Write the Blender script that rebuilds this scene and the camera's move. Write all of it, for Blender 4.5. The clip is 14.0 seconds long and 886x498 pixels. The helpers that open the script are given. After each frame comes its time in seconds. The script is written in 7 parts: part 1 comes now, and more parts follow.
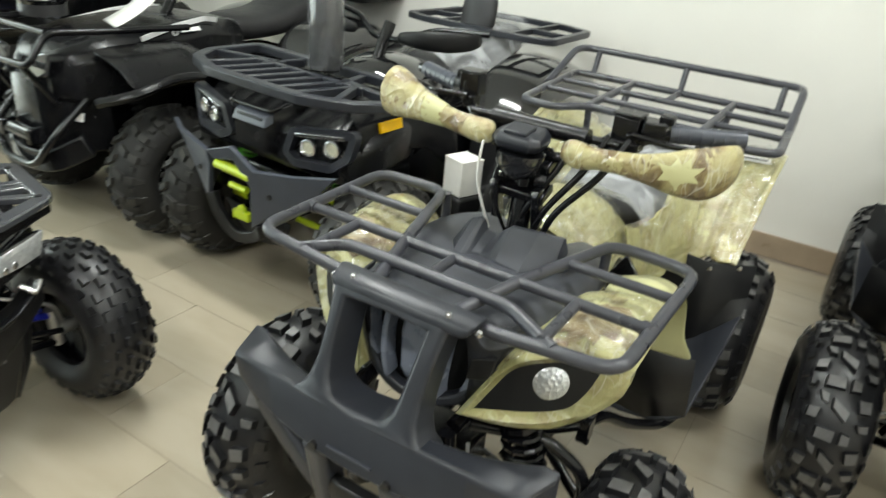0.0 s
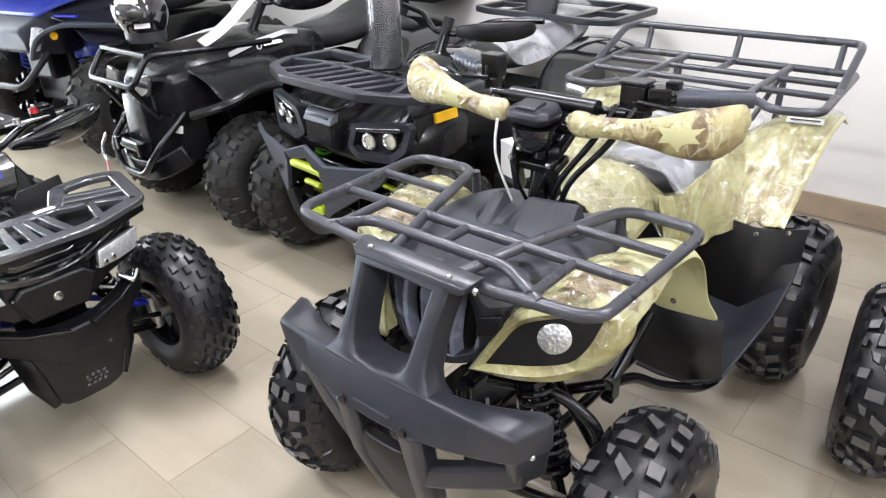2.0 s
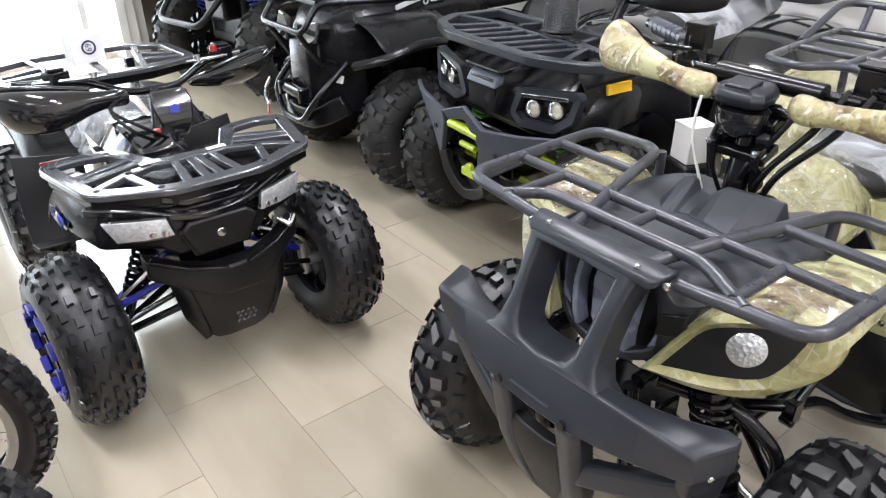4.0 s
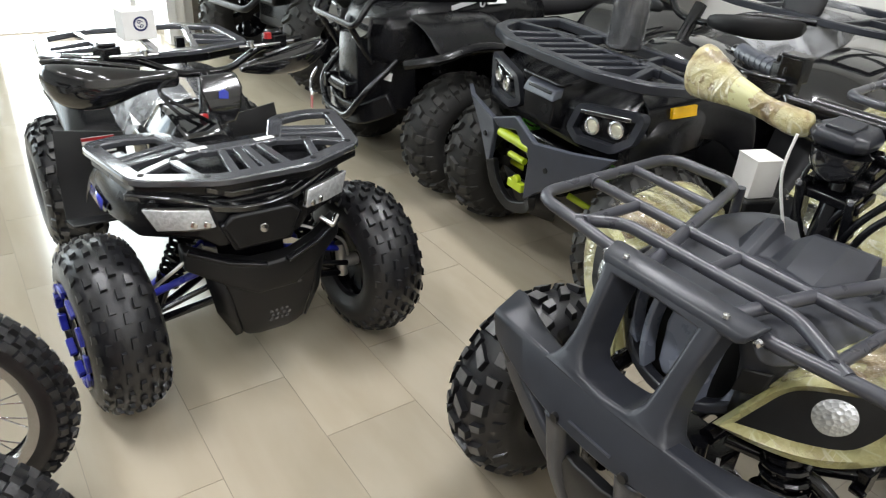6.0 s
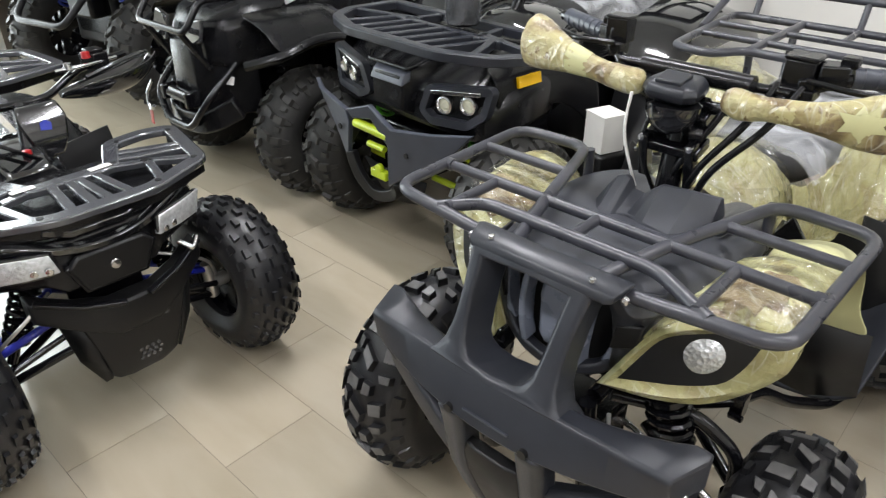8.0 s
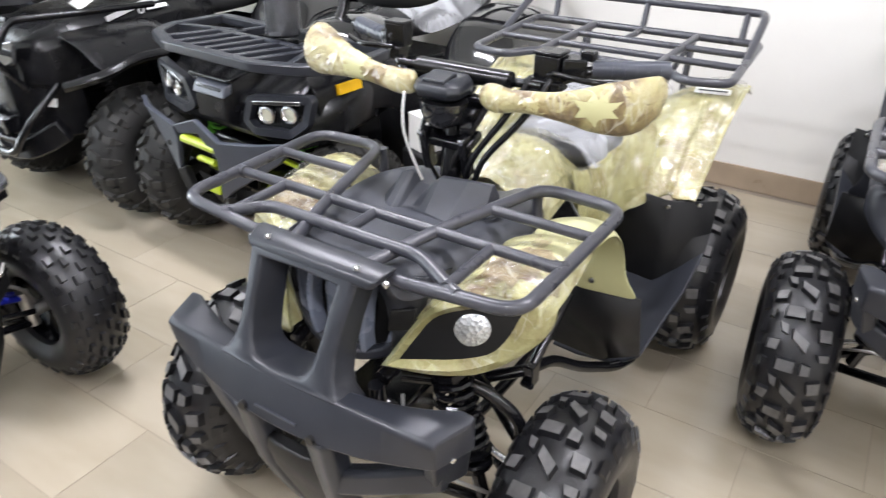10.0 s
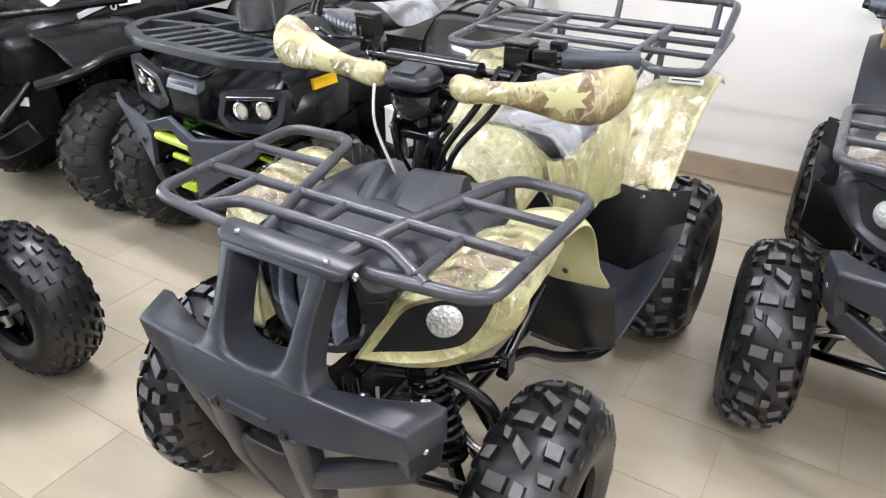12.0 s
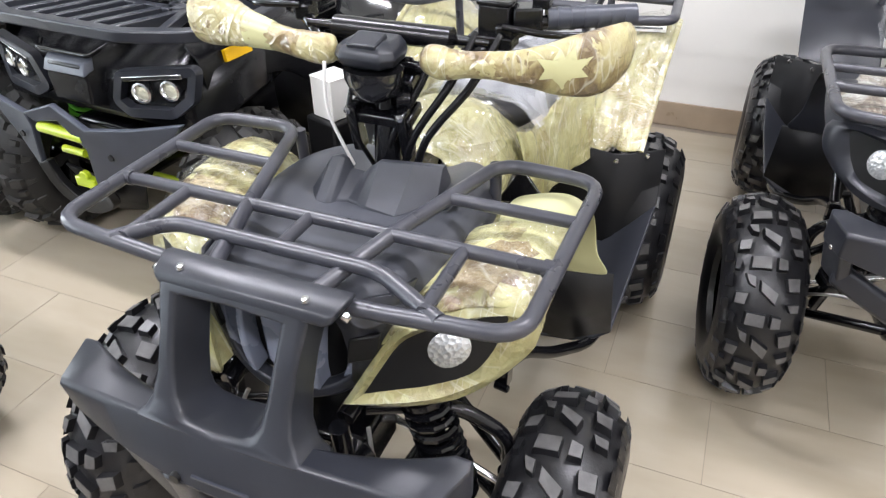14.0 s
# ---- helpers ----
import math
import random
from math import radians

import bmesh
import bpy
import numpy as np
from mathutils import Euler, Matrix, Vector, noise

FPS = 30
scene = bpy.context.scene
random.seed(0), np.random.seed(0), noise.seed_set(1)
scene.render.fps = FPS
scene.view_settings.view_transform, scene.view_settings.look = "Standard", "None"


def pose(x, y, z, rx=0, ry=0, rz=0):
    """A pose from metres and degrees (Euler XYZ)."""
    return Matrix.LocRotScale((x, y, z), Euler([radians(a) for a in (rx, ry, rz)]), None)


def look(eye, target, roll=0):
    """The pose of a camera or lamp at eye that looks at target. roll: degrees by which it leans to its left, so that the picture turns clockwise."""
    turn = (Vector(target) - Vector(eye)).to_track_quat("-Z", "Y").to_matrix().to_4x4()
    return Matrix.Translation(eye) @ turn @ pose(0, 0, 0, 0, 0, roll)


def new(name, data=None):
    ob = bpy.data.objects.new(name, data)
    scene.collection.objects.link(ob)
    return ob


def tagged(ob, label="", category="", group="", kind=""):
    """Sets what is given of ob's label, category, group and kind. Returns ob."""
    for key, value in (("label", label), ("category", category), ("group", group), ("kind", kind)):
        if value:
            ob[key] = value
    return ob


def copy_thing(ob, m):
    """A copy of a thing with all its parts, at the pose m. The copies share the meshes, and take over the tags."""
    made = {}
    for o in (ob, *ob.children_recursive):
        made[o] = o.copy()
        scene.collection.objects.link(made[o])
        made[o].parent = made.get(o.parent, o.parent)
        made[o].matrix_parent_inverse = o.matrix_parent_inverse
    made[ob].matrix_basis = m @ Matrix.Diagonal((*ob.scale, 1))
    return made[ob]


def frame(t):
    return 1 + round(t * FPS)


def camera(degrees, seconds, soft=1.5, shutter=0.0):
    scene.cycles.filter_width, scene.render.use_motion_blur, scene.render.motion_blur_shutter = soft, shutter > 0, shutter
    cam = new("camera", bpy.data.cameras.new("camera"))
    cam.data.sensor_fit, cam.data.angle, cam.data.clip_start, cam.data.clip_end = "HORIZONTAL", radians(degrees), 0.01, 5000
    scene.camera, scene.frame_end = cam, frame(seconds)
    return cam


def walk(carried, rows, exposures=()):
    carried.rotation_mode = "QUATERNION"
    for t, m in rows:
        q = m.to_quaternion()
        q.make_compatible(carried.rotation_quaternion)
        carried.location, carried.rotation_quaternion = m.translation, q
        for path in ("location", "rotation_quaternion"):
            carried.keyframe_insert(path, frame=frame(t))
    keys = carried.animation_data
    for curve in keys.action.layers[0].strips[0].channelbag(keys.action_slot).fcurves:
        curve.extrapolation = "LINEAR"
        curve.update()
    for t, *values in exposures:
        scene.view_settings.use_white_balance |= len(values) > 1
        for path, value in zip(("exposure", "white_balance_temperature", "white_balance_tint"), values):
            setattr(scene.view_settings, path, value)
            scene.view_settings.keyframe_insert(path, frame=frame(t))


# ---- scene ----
cam = camera(64.7, 14.0, soft=1.2, shutter=0.4)
PATH = [
    (0, (1.372, -0.627, 1.506), (0.475, 0.92, 0.611), 5.5),
    (0.5, (1.528, -0.616, 1.506), (0.404, 0.725, 0.537), -0.8),
    (1, (1.596, -0.597, 1.507), (0.414, 0.704, 0.553), -2.0),
    (1.5, (1.608, -0.595, 1.507), (0.457, 0.764, 0.595), -1.3),
    (2, (1.619, -0.611, 1.516), (0.455, 0.737, 0.605), -1.8),
    (2.5, (1.609, -0.617, 1.502), (0.324, 0.591, 0.559), -2.9),
    (3, (1.561, -0.629, 1.487), (0.227, 0.472, 0.482), -1.6),
    (3.1, (1.542, -0.621, 1.484), (0.202, 0.462, 0.468), -1.6),
    (3.2, (1.516, -0.629, 1.48), (0.179, 0.467, 0.475), -1.0),
    (5.3, (1.463, -0.595, 1.483), (0.0, 0.347, 0.497), 2.0),
    (5.4, (1.464, -0.589, 1.482), (-0.023, 0.299, 0.482), 0.7),
    (5.5, (1.443, -0.604, 1.472), (-0.023, 0.305, 0.46), 1.7),
    (6, (1.344, -0.643, 1.472), (-0.05, 0.398, 0.485), 4.4),
    (6.5, (1.322, -0.647, 1.468), (-0.008, 0.458, 0.462), 4.4),
    (7, (1.329, -0.601, 1.455), (0.009, 0.466, 0.396), -1.1),
    (7.2, (1.325, -0.596, 1.459), (0.049, 0.528, 0.408), -0.7),
    (9.3, (1.496, -0.582, 1.501), (0.393, 0.743, 0.489), 0.1),
    (9.5, (1.536, -0.556, 1.493), (0.423, 0.732, 0.443), -1.2),
    (10, (1.551, -0.519, 1.493), (0.616, 0.946, 0.502), 0.4),
    (10.5, (1.567, -0.502, 1.491), (0.71, 1.01, 0.5), 1.3),
    (11, (1.575, -0.499, 1.493), (0.689, 1.0, 0.509), -0.1),
    (11.5, (1.577, -0.502, 1.49), (0.684, 0.995, 0.509), 0.4),
    (12, (1.576, -0.506, 1.485), (0.678, 0.974, 0.485), 0.1),
    (12.5, (1.566, -0.496, 1.479), (0.684, 0.951, 0.416), -1.5),
    (13, (1.472, -0.486, 1.468), (0.732, 1.0, 0.353), 0.1),
    (13.5, (1.349, -0.459, 1.466), (0.723, 1.094, 0.372), 1.8),
    (14, (1.336, -0.353, 1.458), (0.704, 1.174, 0.332), -0.6),
]
walk(cam, [(t, look(eye, target, roll)) for t, eye, target, roll in PATH],
     exposures=[(0, -0.45, 7000, -4), (0.5, -0.2, 6600, 6), (1.0, 0.0, 6500, 10), (2.4, 0.0, 6500, 10), (3.2, -0.1, 6500, 10), (5.3, -0.4, 6500, 8), (6.4, -0.6, 6850, 4), (7.2, -0.7, 6850, 4), (9.3, 0.0, 6500, 10), (10.2, 0.0, 6500, 10), (14, 0.0, 6500, 10)])

# ---- world and light ----
world = bpy.data.worlds.new("world")
scene.world = world
world.use_nodes = True
wn = world.node_tree
sky = wn.nodes.new("ShaderNodeTexSky")
sky.sky_type, sky.sun_disc = "NISHITA", False
sky.sun_elevation, sky.sun_rotation = radians(40), radians(250)
wn.links.new(sky.outputs[0], wn.nodes["Background"].inputs[0])
wn.nodes["Background"].inputs[1].default_value = 0.15
scene.view_settings.exposure = 0.0


def lamp_area(name, m, sx, sy, watts, colour=(1, 1, 1)):
    d = bpy.data.lights.new(name, "AREA")
    d.shape, d.size, d.size_y, d.energy, d.color = "RECTANGLE", sx, sy, watts, colour
    ob = new(name, d)
    ob.matrix_world = m
    return ob


LIGHT_W = 54.0
CEIL = 3.0
# fluorescent troffers in the ceiling: plan positions of the tubes
TUBES = [(x, y) for x in (-0.4, 2.0, 4.4) for y in (-3.2, -1.0, 1.2)]
for x, y in TUBES:
    lamp_area("tube_light", pose(x, y, CEIL - 0.075), 1.2, 0.14, LIGHT_W * (1.35 if x < 0 else 0.9) * (0.3 if y < -2 else 1.0), (0.93, 0.93, 1.03))
# daylight through the open doorway, and through an added, unseen shop window
lamp_area("door_daylight", pose(-4.50, 0.255, 1.37, 0, -90, 0), 2.65, 1.15, 110.0, (0.82, 0.91, 1.0))
lamp_area("window_daylight", pose(-4.50, -2.9, 1.45, 0, -90, 0), 2.0, 3.0, 85.0, (0.68, 0.83, 1.0))


# ---- materials ----
def mat(name, base, rough=0.5, metal=0.0, var=0.18, scale=14.0, bump=0.06, bscale=160.0, coat=0.0, coat_rough=0.05, rvar=0.12, spec=0.5, dist=0.002):
    m = bpy.data.materials.new(name)
    m.use_nodes = True
    nt = m.node_tree
    b = nt.nodes["Principled BSDF"]
    co = nt.nodes.new("ShaderNodeTexCoord")
    n1 = nt.nodes.new("ShaderNodeTexNoise")
    n1.inputs["Scale"].default_value, n1.inputs["Detail"].default_value = scale, 6
    n2 = nt.nodes.new("ShaderNodeTexNoise")
    n2.inputs["Scale"].default_value, n2.inputs["Detail"].default_value = bscale, 3
    for n in (n1, n2):
        nt.links.new(co.outputs["Object"], n.inputs["Vector"])
    mr = nt.nodes.new("ShaderNodeMapRange")
    mr.inputs["From Min"].default_value, mr.inputs["From Max"].default_value = 0.3, 0.7
    mr.inputs["To Min"].default_value, mr.inputs["To Max"].default_value = 1 - var, 1 + var
    nt.links.new(n1.outputs["Fac"], mr.inputs["Value"])
    mul = nt.nodes.new("ShaderNodeVectorMath")
    mul.operation = "SCALE"
    mul.inputs[0].default_value = base[:3]
    nt.links.new(mr.outputs[0], mul.inputs["Scale"])
    nt.links.new(mul.outputs[0], b.inputs["Base Color"])
    rr = nt.nodes.new("ShaderNodeMapRange")
    rr.inputs["From Min"].default_value, rr.inputs["From Max"].default_value = 0.3, 0.7
    rr.inputs["To Min"].default_value, rr.inputs["To Max"].default_value = max(0.02, rough - rvar * rough), min(1, rough + rvar * rough)
    nt.links.new(n1.outputs["Fac"], rr.inputs["Value"])
    nt.links.new(rr.outputs[0], b.inputs["Roughness"])
    b.inputs["Metallic"].default_value = metal
    b.inputs["Coat Weight"].default_value, b.inputs["Coat Roughness"].default_value = coat, coat_rough
    b.inputs["Specular IOR Level"].default_value = spec
    if bump:
        bp = nt.nodes.new("ShaderNodeBump")
        bp.inputs["Strength"].default_value, bp.inputs["Distance"].default_value = bump, dist
        nt.links.new(n2.outputs["Fac"], bp.inputs["Height"])
        nt.links.new(bp.outputs[0], b.inputs["Normal"])
    return m


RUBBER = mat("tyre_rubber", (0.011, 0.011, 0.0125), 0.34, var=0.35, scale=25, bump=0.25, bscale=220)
# paler than the carcass: the ceiling's sheen is put into the colour
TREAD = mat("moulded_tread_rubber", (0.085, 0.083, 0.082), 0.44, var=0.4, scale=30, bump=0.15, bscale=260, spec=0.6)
TREAD_DRY = mat("dusty_tread_rubber", (0.024, 0.023, 0.021), 0.6, var=0.4, scale=25, bump=0.2, bscale=220)
RUBBER_DRY = mat("dusty_rubber", (0.016, 0.0155, 0.0145), 0.7, var=0.4, scale=18, bump=0.3, bscale=200)
GREY = mat("grained_grey_plastic", (0.022, 0.0238, 0.030), 0.33, spec=0.42, var=0.12, bump=0.25, bscale=900, dist=0.0006)
COVER = mat("matt_grey_cover_plastic", (0.047, 0.050, 0.060), 0.44, spec=0.45, var=0.16, bump=0.25, bscale=900, dist=0.0006)
# the grille's light-blue reflection from above is put into its base colour
GRILLE = mat("blue_grey_satin_plastic", (0.19, 0.21, 0.265), 0.27, var=0.12, bump=0.2, bscale=900, dist=0.0006)
GREYLT = mat("lighter_grey_plastic", (0.042, 0.047, 0.062), 0.36, var=0.12, bump=0.2, bscale=900, dist=0.0006)
BLACKPL = mat("black_plastic", (0.006, 0.006, 0.007), 0.25, var=0.2, bump=0.15, bscale=700, dist=0.0006, spec=0.3)
MATBLK = mat("matt_black_plastic", (0.006, 0.006, 0.0065), 0.45, spec=0.35, var=0.2, bump=0.2, bscale=600, dist=0.0006)
GLOSS = mat("gloss_black_paint", (0.008, 0.008, 0.009), 0.12, var=0.1, bump=0.02, bscale=60, coat=1.0)
SATIN = mat("satin_black_paint", (0.006, 0.006, 0.007), 0.26, var=0.15, bump=0.05, bscale=300, spec=0.3)
GLOSSBLUE = mat("gloss_blue_paint", (0.02, 0.03, 0.42), 0.15, var=0.1, bump=0.02, coat=1.0)
RIMBLUE = mat("satin_blue_rim", (0.012, 0.018, 0.26), 0.3, var=0.15, bump=0.03)
TUBE = mat("powder_coated_tube", (0.043, 0.044, 0.053), 0.30, var=0.12, bump=0.18, bscale=800, dist=0.0005)
STEELBLK = mat("painted_black_steel", (0.004, 0.004, 0.005), 0.14, spec=0.4, var=0.2, bump=0.08, bscale=300)
CHROME = mat("bright_steel", (0.62, 0.62, 0.63), 0.2, 1.0, var=0.08, bump=0.03)
ALU = mat("cast_aluminium", (0.45, 0.44, 0.42), 0.42, 0.9, var=0.2, bump=0.15, bscale=300)
SILVERTOP = mat("silver_grey_plastic", (0.075, 0.078, 0.088), 0.20, 0.25, coat=1.0, coat_rough=0.12, var=0.15, bump=0.15, bscale=700, dist=0.0005)
LIME = mat("lime_paint", (0.45, 0.58, 0.02), 0.3, var=0.1, bump=0.03, coat=0.5)
GREENP = mat("green_spring_paint", (0.10, 0.42, 0.03), 0.35, var=0.1)
BLUEP = mat("blue_spring_paint", (0.015, 0.03, 0.3), 0.35, var=0.1)
RED = mat("red_paint", (0.32, 0.01, 0.012), 0.3, var=0.1, coat=0.5)
ORANGE = mat("amber_reflector", (0.90, 0.52, 0.01), 0.25, var=0.06, bump=0.1, bscale=500)
WHITEP = mat("white_card", (0.78, 0.77, 0.74), 0.65, var=0.05, bump=0.05)
WALLM = mat("painted_plaster_wall", (0.76, 0.745, 0.70), 0.75, var=0.035, scale=1.7, bump=0.08, bscale=120)
# grey chosen for the unseen south wall, to weaken bounce from the front
WALLGREY = mat("grey_plaster_wall", (0.30, 0.30, 0.30), 0.8, var=0.05, scale=1.7, bump=0.08, bscale=120)
CEILM = mat("white_ceiling", (0.8, 0.8, 0.78), 0.85, var=0.03, scale=2)
SKIRT = mat("beige_tile_skirting", (0.36, 0.28, 0.20), 0.3, var=0.12, scale=6, bump=0.03)
FRAMEW = mat("white_pvc_frame", (0.8, 0.8, 0.8), 0.35, var=0.03)
SEATM = mat("black_vinyl_seat", (0.02, 0.02, 0.022), 0.5, var=0.2, bump=0.3, bscale=350)
TILE_EDGE = mat("grout", (0.235, 0.195, 0.15), 0.8, var=0.15, scale=40)


def tile_material():
    m = mat("beige_floor_tile", (0.41, 0.355, 0.285), 0.13, var=0.1, scale=3, bump=0.012, bscale=40, rvar=0.05, spec=0.6)
    nt = m.node_tree
    b = nt.nodes["Principled BSDF"]
    co = nt.nodes.new("ShaderNodeTexCoord")
    info = nt.nodes.new("ShaderNodeObjectInfo")
    mp = nt.nodes.new("ShaderNodeMapping")
    mp.inputs["Scale"].default_value = (2.0, 7.0, 3.0)
    nt.links.new(co.outputs["Object"], mp.inputs["Vector"])
    off = nt.nodes.new("ShaderNodeVectorMath")
    off.operation = "SCALE"
    off.inputs[0].default_value = (13, 7, 3)
    nt.links.new(info.outputs["Random"], off.inputs["Scale"])
    nt.links.new(off.outputs[0], mp.inputs["Location"])
    nz = nt.nodes.new("ShaderNodeTexNoise")
    nz.inputs["Scale"].default_value, nz.inputs["Detail"].default_value, nz.inputs["Distortion"].default_value = 1.0, 4, 0.3
    nt.links.new(mp.outputs[0], nz.inputs["Vector"])
    rp = nt.nodes.new("ShaderNodeValToRGB")
    rp.color_ramp.elements[0].position, rp.color_ramp.elements[0].color = 0.32, (0.350, 0.301, 0.224, 1)
    rp.color_ramp.elements[1].position, rp.color_ramp.elements[1].color = 0.68, (0.408, 0.356, 0.274, 1)
    nt.links.new(nz.outputs["Fac"], rp.inputs["Fac"])
    tone = nt.nodes.new("ShaderNodeMapRange")
    tone.inputs["To Min"].default_value, tone.inputs["To Max"].default_value = 0.93, 1.07
    nt.links.new(info.outputs["Random"], tone.inputs["Value"])
    mx = nt.nodes.new("ShaderNodeVectorMath")
    mx.operation = "SCALE"
    nt.links.new(rp.outputs[0], mx.inputs[0])
    nt.links.new(tone.outputs[0], mx.inputs["Scale"])
    nt.links.new(mx.outputs[0], b.inputs["Base Color"])
    return m


TILEM = tile_material()


def camo_material(name, pale, mid, dark, film=True, scale=9.0):
    """Printed leaf camouflage, seen through wrinkled protective film."""
    m = bpy.data.materials.new(name)
    m.use_nodes = True
    nt = m.node_tree
    b = nt.nodes["Principled BSDF"]
    co = nt.nodes.new("ShaderNodeTexCoord")

    def noise(sc, detail, dist, vec=None):
        n = nt.nodes.new("ShaderNodeTexNoise")
        n.inputs["Scale"].default_value, n.inputs["Detail"].default_value, n.inputs["Distortion"].default_value = sc, detail, dist
        nt.links.new(vec or co.outputs["Object"], n.inputs["Vector"])
        return n

    def ramp(src, *stops):
        r = nt.nodes.new("ShaderNodeValToRGB")
        e = r.color_ramp.elements
        while len(e) < len(stops):
            e.new(0.5)
        for k, (pos, col) in enumerate(stops):
            e[k].position, e[k].color = pos, (*col, 1)
        nt.links.new(src, r.inputs["Fac"])
        return r

    def mix(fac, a, c):
        n = nt.nodes.new("ShaderNodeMixRGB")
        nt.links.new(fac, n.inputs["Fac"])
        for sock, val in ((n.inputs[1], a), (n.inputs[2], c)):
            if isinstance(val, tuple):
                sock.default_value = (*val, 1)
            else:
                nt.links.new(val, sock)
        return n

    K, W_ = (0, 0, 0), (1, 1, 1)
    base = ramp(noise(scale, 4, 0.8).outputs["Fac"], (0.42, pale), (0.49, tuple(0.6 * p + 0.4 * q for p, q in zip(pale, mid))), (0.55, mid), (0.61, dark))
    # ragged leaves: cells with torn edges, some paler, some darker than what lies below
    warp = nt.nodes.new("ShaderNodeMixRGB")
    warp.blend_type = "LINEAR_LIGHT"
    warp.inputs["Fac"].default_value = 0.05
    nt.links.new(co.outputs["Object"], warp.inputs[1])
    nt.links.new(noise(scale * 5, 5, 0.4).outputs["Color"], warp.inputs[2])
    v = nt.nodes.new("ShaderNodeTexVoronoi")
    v.inputs["Scale"].default_value = scale * 2.2
    nt.links.new(warp.outputs[0], v.inputs["Vector"])
    sep = nt.nodes.new("ShaderNodeSeparateColor")
    nt.links.new(v.outputs["Color"], sep.inputs[0])
    near = ramp(v.outputs["Distance"], (0.36, W_), (0.40, K))

    def both(a, c):
        n = nt.nodes.new("ShaderNodeMath")
        n.operation = "MULTIPLY"
        nt.links.new(a, n.inputs[0])
        nt.links.new(c, n.inputs[1])
        return n

    light = both(near.outputs[0], ramp(sep.outputs[0], (0.68, K), (0.70, W_)).outputs[0])
    deep = both(near.outputs[0], ramp(sep.outputs[1], (0.70, K), (0.72, W_)).outputs[0])
    c1 = mix(light.outputs[0], base.outputs[0], tuple(min(0.8, p * 1.12) for p in pale))
    c2 = mix(deep.outputs[0], c1.outputs[0], tuple(0.55 * p + 0.45 * q for p, q in zip(mid, dark)))
    # stalks and twigs: thin dark wisps
    mp = nt.nodes.new("ShaderNodeMapping")
    mp.inputs["Scale"].default_value = (3.0, 1.0, 1.4)
    mp.inputs["Rotation"].default_value = (0.4, 0.6, 0.5)
    nt.links.new(co.outputs["Object"], mp.inputs["Vector"])
    twig = ramp(noise(scale * 0.9, 2, 0.7, mp.outputs[0]).outputs["Fac"], (0.485, K), (0.495, W_), (0.505, W_), (0.515, K))
    half = nt.nodes.new("ShaderNodeMath")
    half.operation = "MULTIPLY"
    half.inputs[1].default_value = 0.4
    nt.links.new(twig.outputs[0], half.inputs[0])
    c3 = mix(half.outputs[0], c2.outputs[0], mid)
    b.inputs["Roughness"].default_value = 0.38
    # whitened hairline creases in the taut film, their glints painted pale, in two directions
    lines = []
    for turn_, sc in (((0.3, 0.9, 0.6), (16.0, 2.2, 3.0)), ((0.9, -0.4, -0.8), (3.0, 15.0, 2.4))):
        mpl = nt.nodes.new("ShaderNodeMapping")
        mpl.inputs["Rotation"].default_value, mpl.inputs["Scale"].default_value = turn_, sc
        nt.links.new(co.outputs["Object"], mpl.inputs["Vector"])
        hair = ramp(noise(1.5, 2, 0.5, mpl.outputs[0]).outputs["Fac"], (0.485, K), (0.50, W_), (0.515, K))
        patchy = ramp(noise(7.0, 1, 0.2).outputs["Fac"], (0.45, K), (0.60, W_))
        lines.append(both(hair.outputs[0], patchy.outputs[0]))
    crease = nt.nodes.new("ShaderNodeMath")
    crease.operation = "MAXIMUM"
    nt.links.new(lines[0].outputs[0], crease.inputs[0])
    nt.links.new(lines[1].outputs[0], crease.inputs[1])
    part_ = nt.nodes.new("ShaderNodeMath")
    part_.operation = "MULTIPLY"
    part_.inputs[1].default_value = 0.45 if film else 0.1
    nt.links.new(crease.outputs[0], part_.inputs[0])
    c4 = mix(part_.outputs[0], c3.outputs[0], (0.72, 0.71, 0.60))
    nt.links.new(c4.outputs[0], b.inputs["Base Color"])
    b.inputs["Coat Weight"].default_value = 1.0 if film else 0.7
    b.inputs["Coat Roughness"].default_value = 0.03
    b.inputs["Coat IOR"].default_value = 1.6 if film else 1.5
    # film: long taut creases over a shallow billow
    mp2 = nt.nodes.new("ShaderNodeMapping")
    mp2.inputs["Scale"].default_value = (1.0, 0.6, 0.7)
    mp2.inputs["Rotation"].default_value = (0.2, 0.5, 0.7)
    nt.links.new(co.outputs["Object"], mp2.inputs["Vector"])
    sharp = ramp(noise(9.0, 2, 0.9, mp2.outputs[0]).outputs["Fac"], (0.34, K), (0.46, (0.5, 0.5, 0.5)), (0.50, W_), (0.53, (0.45, 0.45, 0.45)), (0.66, (0.1, 0.1, 0.1)))
    # crumpled facets with sharp ridges
    fine = nt.nodes.new("ShaderNodeTexVoronoi")
    fine.inputs["Scale"].default_value = 30.0
    nt.links.new(warp.outputs[0], fine.inputs["Vector"])
    hsum = nt.nodes.new("ShaderNodeMath")
    hsum.operation = "MULTIPLY_ADD"
    hsum.inputs[1].default_value = 0.55
    nt.links.new(fine.outputs["Distance"], hsum.inputs[0])
    nt.links.new(sharp.outputs[0], hsum.inputs[2])
    bp = nt.nodes.new("ShaderNodeBump")
    bp.inputs["Strength"].default_value, bp.inputs["Distance"].default_value = (1.0 if film else 0.30), 0.022
    ridge = nt.nodes.new("ShaderNodeMath")
    ridge.operation = "MULTIPLY_ADD"
    ridge.inputs[1].default_value = 0.35
